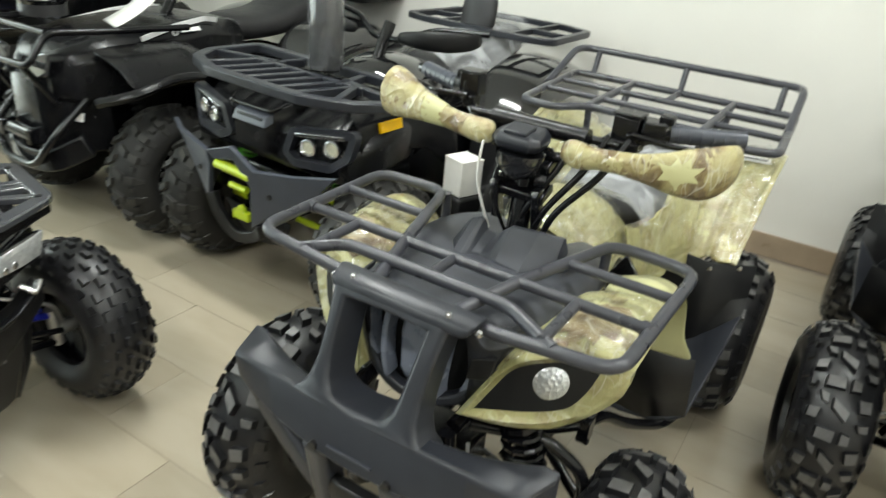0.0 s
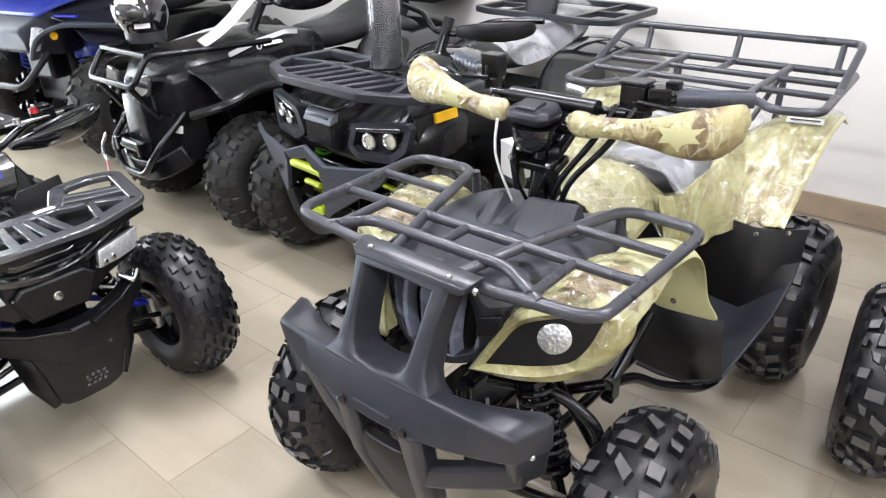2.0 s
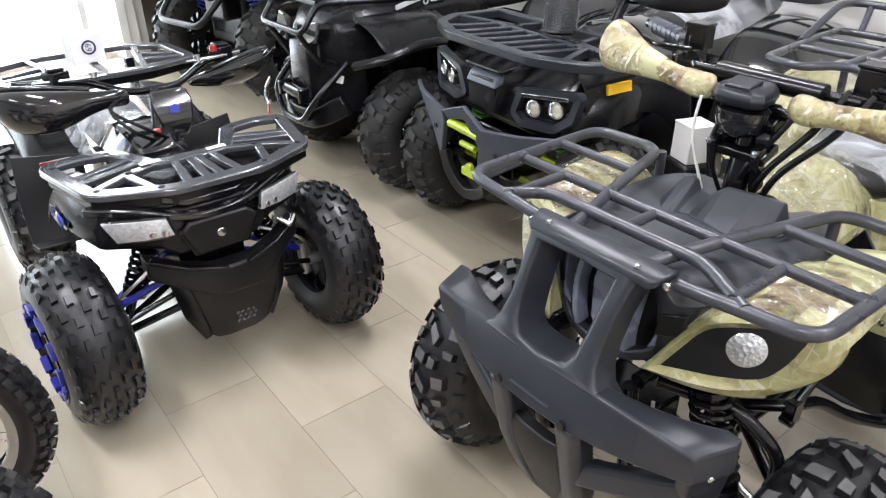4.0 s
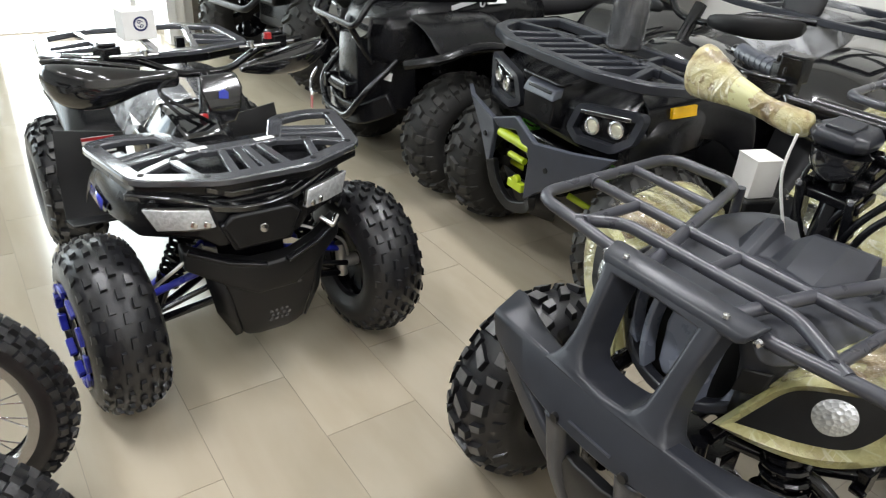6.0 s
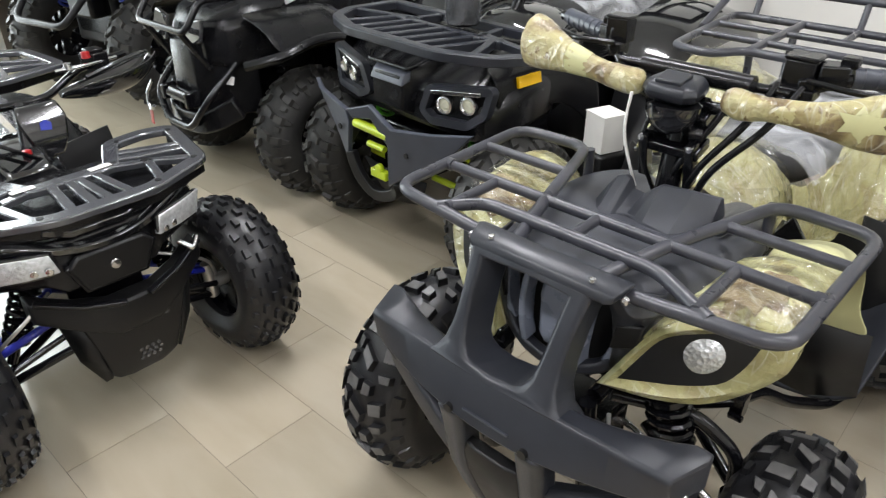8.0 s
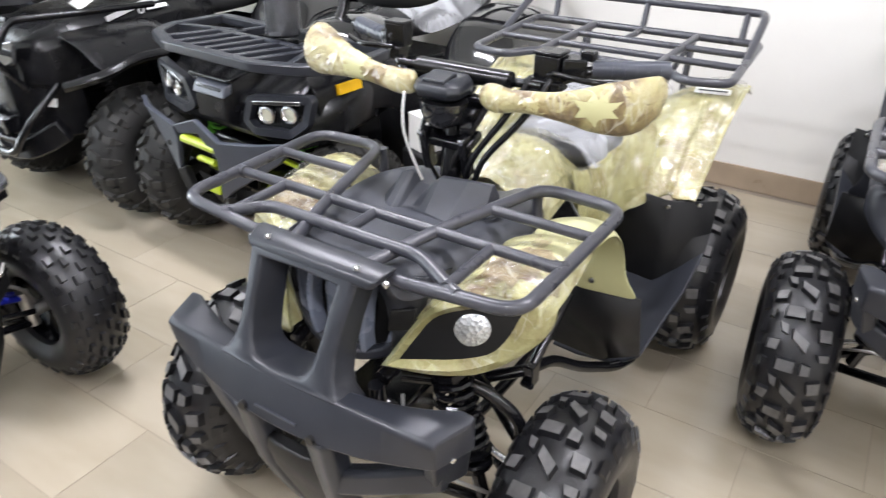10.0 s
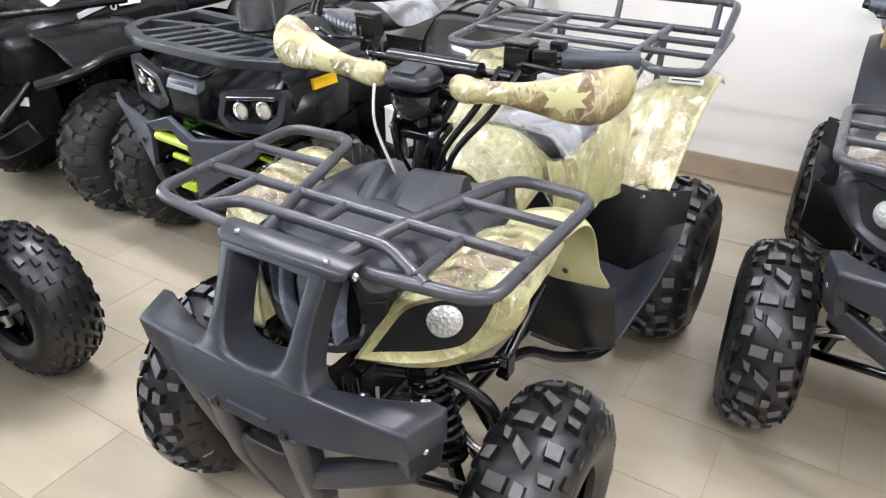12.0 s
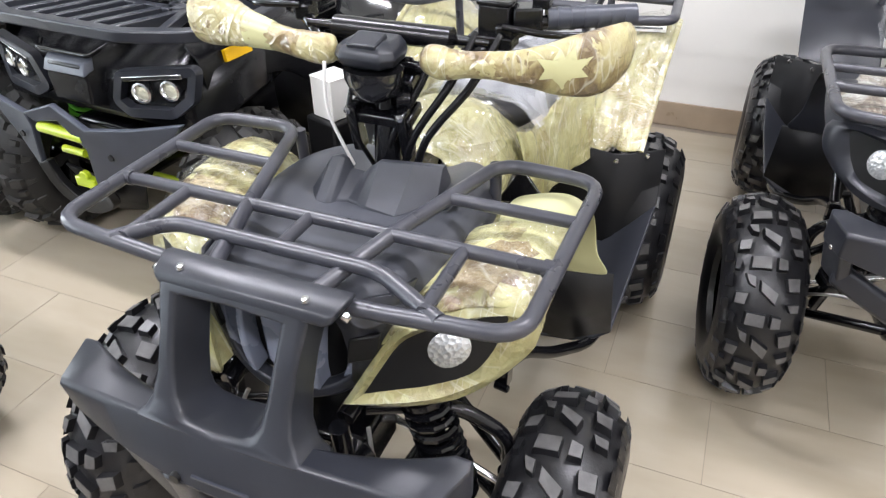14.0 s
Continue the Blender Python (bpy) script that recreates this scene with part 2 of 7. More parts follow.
    nt.links.new(crease.outputs[0], ridge.inputs[0])
    nt.links.new(hsum.outputs[0], ridge.inputs[2])
    nt.links.new(ridge.outputs[0], bp.inputs["Height"])
    nt.links.new(bp.outputs[0], b.inputs["Coat Normal"])
    weak = nt.nodes.new("ShaderNodeBump")
    weak.inputs["Strength"].default_value, weak.inputs["Distance"].default_value = (0.18 if film else 0.06), 0.010
    nt.links.new(hsum.outputs[0], weak.inputs["Height"])
    nt.links.new(weak.outputs[0], b.inputs["Normal"])
    return m


CAMO = camo_material("film_wrapped_leaf_camouflage", (0.48, 0.46, 0.225), (0.33, 0.30, 0.125), (0.155, 0.105, 0.048), scale=6.5)
CAMO_BODY = camo_material("film_wrapped_pale_camouflage", (0.37, 0.352, 0.162), (0.31, 0.285, 0.118), (0.26, 0.225, 0.092), scale=7.5)
CAMO_GRIP = camo_material("gloss_leaf_camouflage", (0.40, 0.355, 0.165), (0.25, 0.19, 0.075), (0.14, 0.094, 0.038), film=True, scale=9)
CAMO_GREY = camo_material("film_wrapped_grey_camouflage", (0.42, 0.41, 0.38), (0.26, 0.23, 0.18), (0.13, 0.09, 0.06), scale=12)
CAMO_DARK = camo_material("film_wrapped_brown_print", (0.30, 0.245, 0.125), (0.205, 0.150, 0.072), (0.145, 0.098, 0.046), scale=14)
CAMO_BROWN = camo_material("gloss_brown_camouflage", (0.42, 0.3, 0.18), (0.28, 0.16, 0.08), (0.12, 0.06, 0.03), film=False, scale=14)
SMOKE = mat("smoked_lens", (0.03, 0.03, 0.032), 0.08, var=0.1, bump=0.0, coat=1.0)
INK = mat("dark_blue_ink", (0.02, 0.025, 0.10), 0.6, var=0.1)
WRAP = mat("printed_wrapper", (0.62, 0.60, 0.50), 0.35, var=0.6, scale=5, bump=0.5, bscale=40, dist=0.01)
PAVE = mat("pale_concrete", (0.5, 0.49, 0.46), 0.85, var=0.12, scale=5)
CREAM = mat("pale_cream_plastic", (0.50, 0.49, 0.26), 0.35, var=0.06, bump=0.03)


def film_material(name, tint=(0.9, 0.92, 0.95), clear=0.7):
    """Thin clear polythene: mostly see-through, with creased glossy highlights."""
    m = bpy.data.materials.new(name)
    m.use_nodes = True
    nt = m.node_tree
    out = nt.nodes["Material Output"]
    b = nt.nodes["Principled BSDF"]
    b.inputs["Base Color"].default_value = (*tint, 1)
    b.inputs["Roughness"].default_value = 0.15
    tr = nt.nodes.new("ShaderNodeBsdfTransparent")
    mx = nt.nodes.new("ShaderNodeMixShader")
    co = nt.nodes.new("ShaderNodeTexCoord")
    nz = nt.nodes.new("ShaderNodeTexNoise")
    nz.inputs["Scale"].default_value, nz.inputs["Detail"].default_value, nz.inputs["Distortion"].default_value = 8, 2, 0.9
    nt.links.new(co.outputs["Object"], nz.inputs["Vector"])
    mr = nt.nodes.new("ShaderNodeMapRange")
    mr.inputs["From Min"].default_value, mr.inputs["From Max"].default_value = 0.35, 0.7
    mr.inputs["To Min"].default_value, mr.inputs["To Max"].default_value = (1 - clear) * 0.45, (1 - clear) * 2.1
    nt.links.new(nz.outputs["Fac"], mr.inputs["Value"])
    bp = nt.nodes.new("ShaderNodeBump")
    bp.inputs["Strength"].default_value, bp.inputs["Distance"].default_value = 0.9, 0.012
    nt.links.new(nz.outputs["Fac"], bp.inputs["Height"])
    nt.links.new(bp.outputs[0], b.inputs["Normal"])
    nt.links.new(mr.outputs[0], mx.inputs["Fac"])
    nt.links.new(tr.outputs[0], mx.inputs[1])
    nt.links.new(b.outputs[0], mx.inputs[2])
    nt.links.new(mx.outputs[0], out.inputs["Surface"])
    return m


FILM = film_material("clear_polythene_film", clear=0.78)
def glint_material(name):
    """Clear wrapping film: see-through but for the glints on its creases."""
    m = bpy.data.materials.new(name)
    m.use_nodes = True
    nt = m.node_tree
    g = nt.nodes.new("ShaderNodeBsdfGlossy")
    g.inputs["Roughness"].default_value = 0.12
    tr = nt.nodes.new("ShaderNodeBsdfTransparent")
    mx = nt.nodes.new("ShaderNodeMixShader")
    mx.inputs["Fac"].default_value = 0.12
    co = nt.nodes.new("ShaderNodeTexCoord")
    nz = nt.nodes.new("ShaderNodeTexNoise")
    nz.inputs["Scale"].default_value, nz.inputs["Detail"].default_value, nz.inputs["Distortion"].default_value = 45, 2, 1.0
    nt.links.new(co.outputs["Object"], nz.inputs["Vector"])
    bp = nt.nodes.new("ShaderNodeBump")
    bp.inputs["Strength"].default_value, bp.inputs["Distance"].default_value = 0.7, 0.006
    nt.links.new(nz.outputs["Fac"], bp.inputs["Height"])
    nt.links.new(bp.outputs[0], g.inputs["Normal"])
    nt.links.new(tr.outputs[0], mx.inputs[1])
    nt.links.new(g.outputs[0], mx.inputs[2])
    nt.links.new(mx.outputs[0], nt.nodes["Material Output"].inputs["Surface"])
    return m


GLINT = glint_material("crumpled_clear_film")
FILM_THIN = film_material("thin_clear_film", clear=0.93)


def lens_material(name, colour=(0.6, 0.62, 0.64)):
    """Faceted headlamp reflector behind clear plastic."""
    m = bpy.data.materials.new(name)
    m.use_nodes = True
    nt = m.node_tree
    b = nt.nodes["Principled BSDF"]
    b.inputs["Base Color"].default_value = (*colour, 1)
    b.inputs["Metallic"].default_value, b.inputs["Roughness"].default_value = 0.55, 0.2
    b.inputs["Coat Weight"].default_value = 1.0
    co = nt.nodes.new("ShaderNodeTexCoord")
    v = nt.nodes.new("ShaderNodeTexVoronoi")
    v.inputs["Scale"].default_value = 130
    nt.links.new(co.outputs["Object"], v.inputs["Vector"])
    bp = nt.nodes.new("ShaderNodeBump")
    bp.inputs["Strength"].default_value, bp.inputs["Distance"].default_value = 0.7, 0.004
    nt.links.new(v.outputs["Distance"], bp.inputs["Height"])
    nt.links.new(bp.outputs[0], b.inputs["Normal"])
    return m


NAVY = mat("navy_plastic", (0.006, 0.006, 0.014), 0.45, var=0.15, bump=0.05, bscale=500, spec=0.3)
LENS = lens_material("headlamp_lens")
LENS_CLEAR = mat("clear_led_lens", (0.50, 0.51, 0.52), 0.12, 0.45, var=0.2, scale=90, bump=0.6, bscale=110, coat=1.0, dist=0.004)
LENSW = lens_material("ring_lamp_lens", (0.8, 0.78, 0.62))


def glow(name, colour, strength):
    m = bpy.data.materials.new(name)
    m.use_nodes = True
    nt = m.node_tree
    e = nt.nodes.new("ShaderNodeEmission")
    e.inputs["Color"].default_value, e.inputs["Strength"].default_value = (*colour, 1), strength
    nt.links.new(e.outputs[0], nt.nodes["Material Output"].inputs["Surface"])
    return m


TUBEGLOW = glow("fluorescent_tube", (1, 0.97, 0.9), 6.0)
OUTDOOR = glow("bright_daylight_outside", (0.93, 0.97, 1.0), 5.5)


# ---- mesh building ----
class Shape:
    """Collects vertices and faces of one part."""

    def __init__(self):
        self.v, self.f = [], []

    def add(self, verts, faces):
        o = len(self.v)
        self.v.extend(tuple(p) for p in verts)
        self.f.extend(tuple(i + o for i in q) for q in faces)
        return self

    def box(self, c, s, rot=(0, 0, 0), taper=1.0):
        m = pose(*c, *rot)
        vs = []
        for z in (-0.5, 0.5):
            k = taper if z > 0 else 1.0
            for x, y in ((-0.5, -0.5), (0.5, -0.5), (0.5, 0.5), (-0.5, 0.5)):
                vs.append(m @ Vector((x * s[0] * k, y * s[1] * k, z * s[2])))
        return self.add(vs, [(3, 2, 1, 0), (4, 5, 6, 7), (0, 1, 5, 4), (1, 2, 6, 5), (2, 3, 7, 6), (3, 0, 4, 7)])

    def rings(self, rings, close=False, caps=True):
        """Joins rings of equal count by quads."""
        n = len(rings[0])
        fs = []
        k = len(rings)
        for i in range(k if close else k - 1):
            a, b = i * n, ((i + 1) % k) * n
            for j in range(n):
                j2 = (j + 1) % n
                fs.append((a + j, a + j2, b + j2, b + j))
        if caps and not close:
            fs.append(tuple(reversed(range(n))))
            fs.append(tuple(range((k - 1) * n, k * n)))
        return self.add([p for r in rings for p in r], fs)

    def sweep(self, path, section, closed=False, up=(0, 0, 1), scales=None):
        """Sweeps a closed 2D section (side, up) along a path of points."""
        pts = [Vector(p) for p in path]
        n = len(pts)
        rings = []
        upv = Vector(up)
        for i, p in enumerate(pts):
            a = pts[(i - 1) % n] if closed or i else p
            b = pts[(i + 1) % n] if closed or i < n - 1 else p
            d = (b - a).normalized()
            side = d.cross(upv)
            if side.length < 1e-3:
                side = d.cross(Vector((1, 0, 0)))
            side.normalize()
            u = side.cross(d).normalized()
            k = scales[i] if scales else 1.0
            k = k if isinstance(k, (tuple, list)) else (k, k)
            rings.append([p + side * (s[0] * k[0]) + u * (s[1] * k[1]) for s in section])
        return self.rings(rings, close=closed)

    def tube(self, path, r, n=12, bend=0.03, closed=False):
        pts = rounded(path, bend, closed)
        # a turning frame that does not flip on upright runs
        pv = [Vector(p) for p in pts]
        k = len(pv)
        rings = []
        prev = None
        for i, p in enumerate(pv):
            a = pv[(i - 1) % k] if closed or i else p
            b = pv[(i + 1) % k] if closed or i < k - 1 else p
            d = (b - a).normalized()
            if prev is None:
                ref = Vector((0, 0, 1)) if abs(d.z) < 0.9 else Vector((1, 0, 0))
                s = d.cross(ref).normalized()
            else:
                s = (prev - d * prev.dot(d)).normalized()
            prev = s
            u = s.cross(d)
            rings.append([p + s * (r * math.cos(t * 2 * math.pi / n)) + u * (r * math.sin(t * 2 * math.pi / n)) for t in range(n)])
        return self.rings(rings, close=closed)

    def lathe(self, profile, m, n=32, caps=False):
        """Turns a profile of (radius, along) about the local x axis of m."""
        rings = []
        for r, a in profile:
            rings.append([m @ Vector((a, r * math.cos(t * 2 * math.pi / n), r * math.sin(t * 2 * math.pi / n))) for t in range(n)])
        return self.rings(rings, caps=caps)

    def prism(self, outline, m, depth):
        """A flat outline in the local xy of m, given depth along local z."""
        n = len(outline)
        vs = [m @ Vector((x, y, 0)) for x, y in outline] + [m @ Vector((x, y, depth)) for x, y in outline]
        fs = [tuple(reversed(range(n))), tuple(range(n, 2 * n))]
        fs += [(i, (i + 1) % n, n + (i + 1) % n, n + i) for i in range(n)]
        return self.add(vs, fs)

    def grid(self, rows):
        """A sheet through rows of points."""
        k = len(rows[0])
        fs = []
        for i in range(len(rows) - 1):
            for j in range(k - 1):
                fs.append((i * k + j, i * k + j + 1, (i + 1) * k + j + 1, (i + 1) * k + j))
        return self.add([p for r in rows for p in r], fs)

    def mirror(self):
        n = len(self.v)
        fs = list(self.f)
        self.v.extend((-x, y, z) for x, y, z in list(self.v[:n]))
        self.f.extend(tuple(i + n for i in reversed(q)) for q in fs)
        return self


def rounded(path, r, closed=False, n=5):
    """Rounds the corners of a path of points."""
    pts = [Vector(p) for p in path]
    out = []
    k = len(pts)
    for i, p in enumerate(pts):
        if not closed and i in (0, k - 1):
            out.append(p)
            continue
        a, b = pts[(i - 1) % k], pts[(i + 1) % k]
        da, db = a - p, b - p
        if da.length < 1e-6 or db.length < 1e-6:
            continue
        rr = min(r, da.length * 0.45, db.length * 0.45)
        if da.angle(db, math.pi) > math.pi - 0.02:
            out.append(p)
            continue
        s, e = p + da.normalized() * rr, p + db.normalized() * rr
        for j in range(n + 1):
            t = j / n
            out.append(s * (1 - t) ** 2 + p * 2 * t * (1 - t) + e * t * t)
    return out


def smooth_path(pts, n=6):
    """Catmull-Rom through the points."""
    p = [Vector(q) for q in pts]
    out = []
    for i in range(len(p) - 1):
        a, b, c, d = p[max(i - 1, 0)], p[i], p[i + 1], p[min(i + 2, len(p) - 1)]
        for j in range(n):
            t = j / n
            out.append(0.5 * ((2 * b) + (c - a) * t + (2 * a - 5 * b + 4 * c - d) * t * t + (3 * b - a - 3 * c + d) * t ** 3))
    out.append(p[-1])
    return out


def rect(w, h):
    return [(-w / 2, -h / 2), (w / 2, -h / 2), (w / 2, h / 2), (-w / 2, h / 2)]


def oval(w, h, n=10):
    return [(w / 2 * math.cos(i * 2 * math.pi / n), h / 2 * math.sin(i * 2 * math.pi / n)) for i in range(n)]


def link(name, shape, material, parent=None, label="", bevel=0.0, sub=0, thick=0.0, smooth=48, matrix=None):
    me = bpy.data.meshes.new(name)
    me.from_pydata([tuple(p) for p in shape.v], [], shape.f)
    me.update()
    bm = bmesh.new()
    bm.from_mesh(me)
    bmesh.ops.recalc_face_normals(bm, faces=bm.faces)
    bm.to_mesh(me)
    bm.free()
    me.materials.append(material)
    me.shade_smooth()
    if not sub:
        me.set_sharp_from_angle(angle=radians(smooth))
    ob = new(name, me)
    if parent:
        ob.parent = parent
    if matrix is not None:
        ob.matrix_basis = matrix
    if label:
        tagged(ob, label)
    if thick:
        s = ob.modifiers.new("thickness", "SOLIDIFY")
        s.thickness, s.offset = thick, 0
    if bevel:
        b = ob.modifiers.new("edges", "BEVEL")
        b.width, b.segments, b.limit_method, b.angle_limit = bevel, 2, "ANGLE", radians(34)
    if sub:
        s = ob.modifiers.new("smooth", "SUBSURF")
        s.levels = s.render_levels = sub
    return ob


CREASE = bpy.data.textures.new("film_creases", "CLOUDS")
CREASE.noise_scale, CREASE.noise_depth = 0.045, 2


def creased(ob, amount=0.012):
    """Loose film stands off the panel in folds."""
    d = ob.modifiers.new("folds", "DISPLACE")
    d.texture, d.texture_coords, d.strength, d.mid_level = CREASE, "LOCAL", amount, 0.5
    return ob


def thing(name, m, label, category, group="", kind=""):
    ob = new(name)
    ob.empty_display_size = 0.1
    ob.matrix_basis = m
    return tagged(ob, label, category, group, kind)


# ---- tyres and wheels ----
def crown(s, R, W):
    """Tyre surface: s from -1 to 1 across the tread, past that down the sides. Gives (radius, along)."""
    a = abs(s)
    sg = 1 if s >= 0 else -1
    if a <= 1:
        return R - 0.15 * W * a * a, sg * a * W * 0.42
    k = a - 1
    return R - 0.15 * W - (R * 0.40) * min(k, 1.0), sg * (W * 0.42 + W * 0.10 * math.sin(min(k, 1.0) * math.pi))


def tyre_shape(R, W, pattern, n=56):
    """The carcass and, apart, the tread blocks on it."""
    body, sh, lugs = Shape(), Shape(), Shape()
    prof = [crown(s, R - 0.013, W) for s in (-2.0, -1.8, -1.55, -1.3, -1.12, -1, -0.7, -0.35, 0, 0.35, 0.7, 1, 1.12, 1.3, 1.55, 1.8, 2.0)]
    r0, a0 = prof[0]
    prof = [(r0 - 0.004, a0 * 0.8)] + prof + [(r0 - 0.004, -a0 * 0.8)]
    body.lathe(prof, Matrix.Identity(4), n)

    def block(quad, h):
        """quad: four (turn, s) corners; stands h proud of the carcass, a little smaller on top."""
        ct = sum(q[0] for q in quad) / 4
        cs = sum(q[1] for q in quad) / 4
        base, top = [], []
        quad = [(ct + (t - ct) * 0.90, cs + (s - cs) * 0.90) for t, s in quad]
        for t, s in quad:
            r, a = crown(s, R - 0.014, W)
            base.append((a, r * math.cos(t), r * math.sin(t)))
            t2, s2 = ct + (t - ct) * 0.88, cs + (s - cs) * 0.90
            r, a = crown(s2, R - 0.012 + h, W)
            top.append((a, r * math.cos(t2), r * math.sin(t2)))
        faces = [(3, 2, 1, 0), (4, 5, 6, 7), (0, 1, 5, 4), (1, 2, 6, 5), (2, 3, 7, 6), (3, 0, 4, 7)]
        if pattern != "chevron":
            sh.add(base + top, faces)
            return
        # dark sides; middle blocks alone get a pale worn skin, ceiling sheen painted in
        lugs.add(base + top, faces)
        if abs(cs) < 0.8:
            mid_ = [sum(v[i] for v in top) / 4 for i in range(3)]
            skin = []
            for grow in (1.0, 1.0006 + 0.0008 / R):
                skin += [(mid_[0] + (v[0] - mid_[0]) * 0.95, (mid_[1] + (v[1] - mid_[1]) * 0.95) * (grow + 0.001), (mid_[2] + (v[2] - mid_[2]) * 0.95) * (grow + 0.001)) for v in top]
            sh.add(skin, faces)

    if pattern == "chevron":
        N = 12
        p = 2 * math.pi / N
        for i in range(N):
            o = i * p
            # a level bar and a slanted bar by turns, each split by a slit
            block([(o, -0.62), (o + 0.27 * p, -0.64), (o + 0.27 * p, 0.0), (o, 0.0)], 0.0145)
            block([(o, 0.09), (o + 0.27 * p, 0.09), (o + 0.25 * p, 0.42), (o + 0.03 * p, 0.40)], 0.0145)
            block([(o + 0.32 * p, -0.72), (o + 0.54 * p, -0.60), (o + 0.60 * p, -0.40), (o + 0.38 * p, -0.42)], 0.0145)
            block([(o + 0.41 * p, -0.34), (o + 0.63 * p, -0.32), (o + 0.88 * p, 0.18), (o + 0.64 * p, 0.26)], 0.0145)
            # wedges beside them
            block([(o + 0.34 * p, 0.34), (o + 0.62 * p, 0.44), (o + 0.58 * p, 0.84), (o + 0.28 * p, 0.80)], 0.0145)
            block([(o + 0.66 * p, -0.54), (o + 0.92 * p, -0.62), (o + 0.92 * p, -0.95), (o + 0.68 * p, -0.92)], 0.0145)
            block([(o + 0.80 * p, 0.44), (o + 0.96 * p, 0.56), (o + 0.94 * p, 0.86), (o + 0.76 * p, 0.84)], 0.015)
            block([(o + 0.08 * p, -0.80), (o + 0.30 * p, -0.86), (o + 0.28 * p, -1.0), (o + 0.06 * p, -0.98)], 0.015)
            # stepped lugs down both shoulders
            for sg in (-1, 1):
                k = o + (0.06 * p if sg > 0 else 0.30 * p)
                block([(k, sg * 0.98), (k + 0.34 * p, sg * 0.98), (k + 0.30 * p, sg * 1.22), (k + 0.06 * p, sg * 1.22)], 0.013)
                block([(k + 0.52 * p, sg * 1.02), (k + 0.80 * p, sg * 1.02), (k + 0.76 * p, sg * 1.30), (k + 0.56 * p, sg * 1.30)], 0.012)
    elif pattern == "sport":
        N = 24
        p = 2 * math.pi / N
        for i in range(N):
            t = i * p
            for c, o, w, l in ((0.0, 0.0, 0.16, 0.52), (0.38, 0.5, 0.14, 0.52), (-0.38, 0.5, 0.14, 0.52), (0.74, 0.05, 0.14, 0.54), (-0.74, 0.05, 0.14, 0.54), (1.08, 0.5, 0.13, 0.5), (-1.08, 0.5, 0.13, 0.5)):
                a = t + o * p
                block([(a, c - w * 0.62), (a + l * p, c - w * 0.85), (a + l * p, c + w * 0.85), (a, c + w * 0.62)], 0.0105)
    elif pattern == "mud":
        N = 18
        p = 2 * math.pi / N
        for i in range(N):
            t = i * p
            for sg in (-1, 1):
                o = t + (0.5 * p if sg > 0 else 0)
                block([(o, sg * 0.02), (o + 0.32 * p, sg * 0.02), (o + 0.62 * p, sg * 0.55), (o + 0.26 * p, sg * 0.55)], 0.016)
                block([(o + 0.30 * p, sg * 0.60), (o + 0.66 * p, sg * 0.60), (o + 0.72 * p, sg * 1.05), (o + 0.30 * p, sg * 1.05)], 0.016)
                block([(o + 0.34 * p, sg * 1.06), (o + 0.68 * p, sg * 1.06), (o + 0.60 * p, sg * 1.34), (o + 0.42 * p, sg * 1.34)], 0.010)
                block([(o + 0.80 * p, sg * 0.72), (o + 1.06 * p, sg * 0.72), (o + 1.06 * p, sg * 1.0), (o + 0.82 * p, sg * 1.0)], 0.012)
    elif pattern == "knobby":
        N = 40
        p = 2 * math.pi / N
        for i in range(N):
            t = i * p
            for c, o in ((0, 0), (0.5, 0.5), (-0.5, 0.5), (0.95, 0), (-0.95, 0)):
                a = t + o * p
                block([(a, c - 0.18), (a + 0.5 * p, c - 0.18), (a + 0.5 * p, c + 0.18), (a, c + 0.18)], 0.011)
    return body, sh, lugs


def rim_shape(R, W, spokes=6):
    sh = Shape()
    m = Matrix.Identity(4)
    ri = R * 0.56
    sh.lathe([(ri + 0.008, -W * 0.37), (ri - 0.006, -W * 0.37), (ri - 0.02, -W * 0.30), (ri - 0.035, -W * 0.1), (ri - 0.035, W * 0.1), (ri - 0.02, W * 0.30), (ri - 0.006, W * 0.37), (ri + 0.008, W * 0.37)], m, 40)
    for sg in (-1, 1):
        sh.lathe([(0.0, sg * W * 0.16), (0.045, sg * W * 0.16), (0.05, sg * W * 0.10), (0.052, sg * W * 0.02)], m, 20)
    for k in range(spokes):
        a = k * 2 * math.pi / spokes
        for sg in (1, -1):
            c = pose(0, 0, 0, math.degrees(a))
            vs = []
            for r, w, x in ((0.035, 0.020, W * 0.13), (ri - 0.025, 0.028, W * 0.2)):
                for dx in (-0.012, 0.006):
                    for dw in (-w, w):
                        vs.append(c @ Vector((sg * (x + dx), dw, r)))
            sh.add(vs, [(0, 1, 3, 2), (4, 6, 7, 5), (0, 4, 5, 1), (2, 3, 7, 6), (0, 2, 6, 4), (1, 5, 7, 3)])
    return sh


TYRES = {}


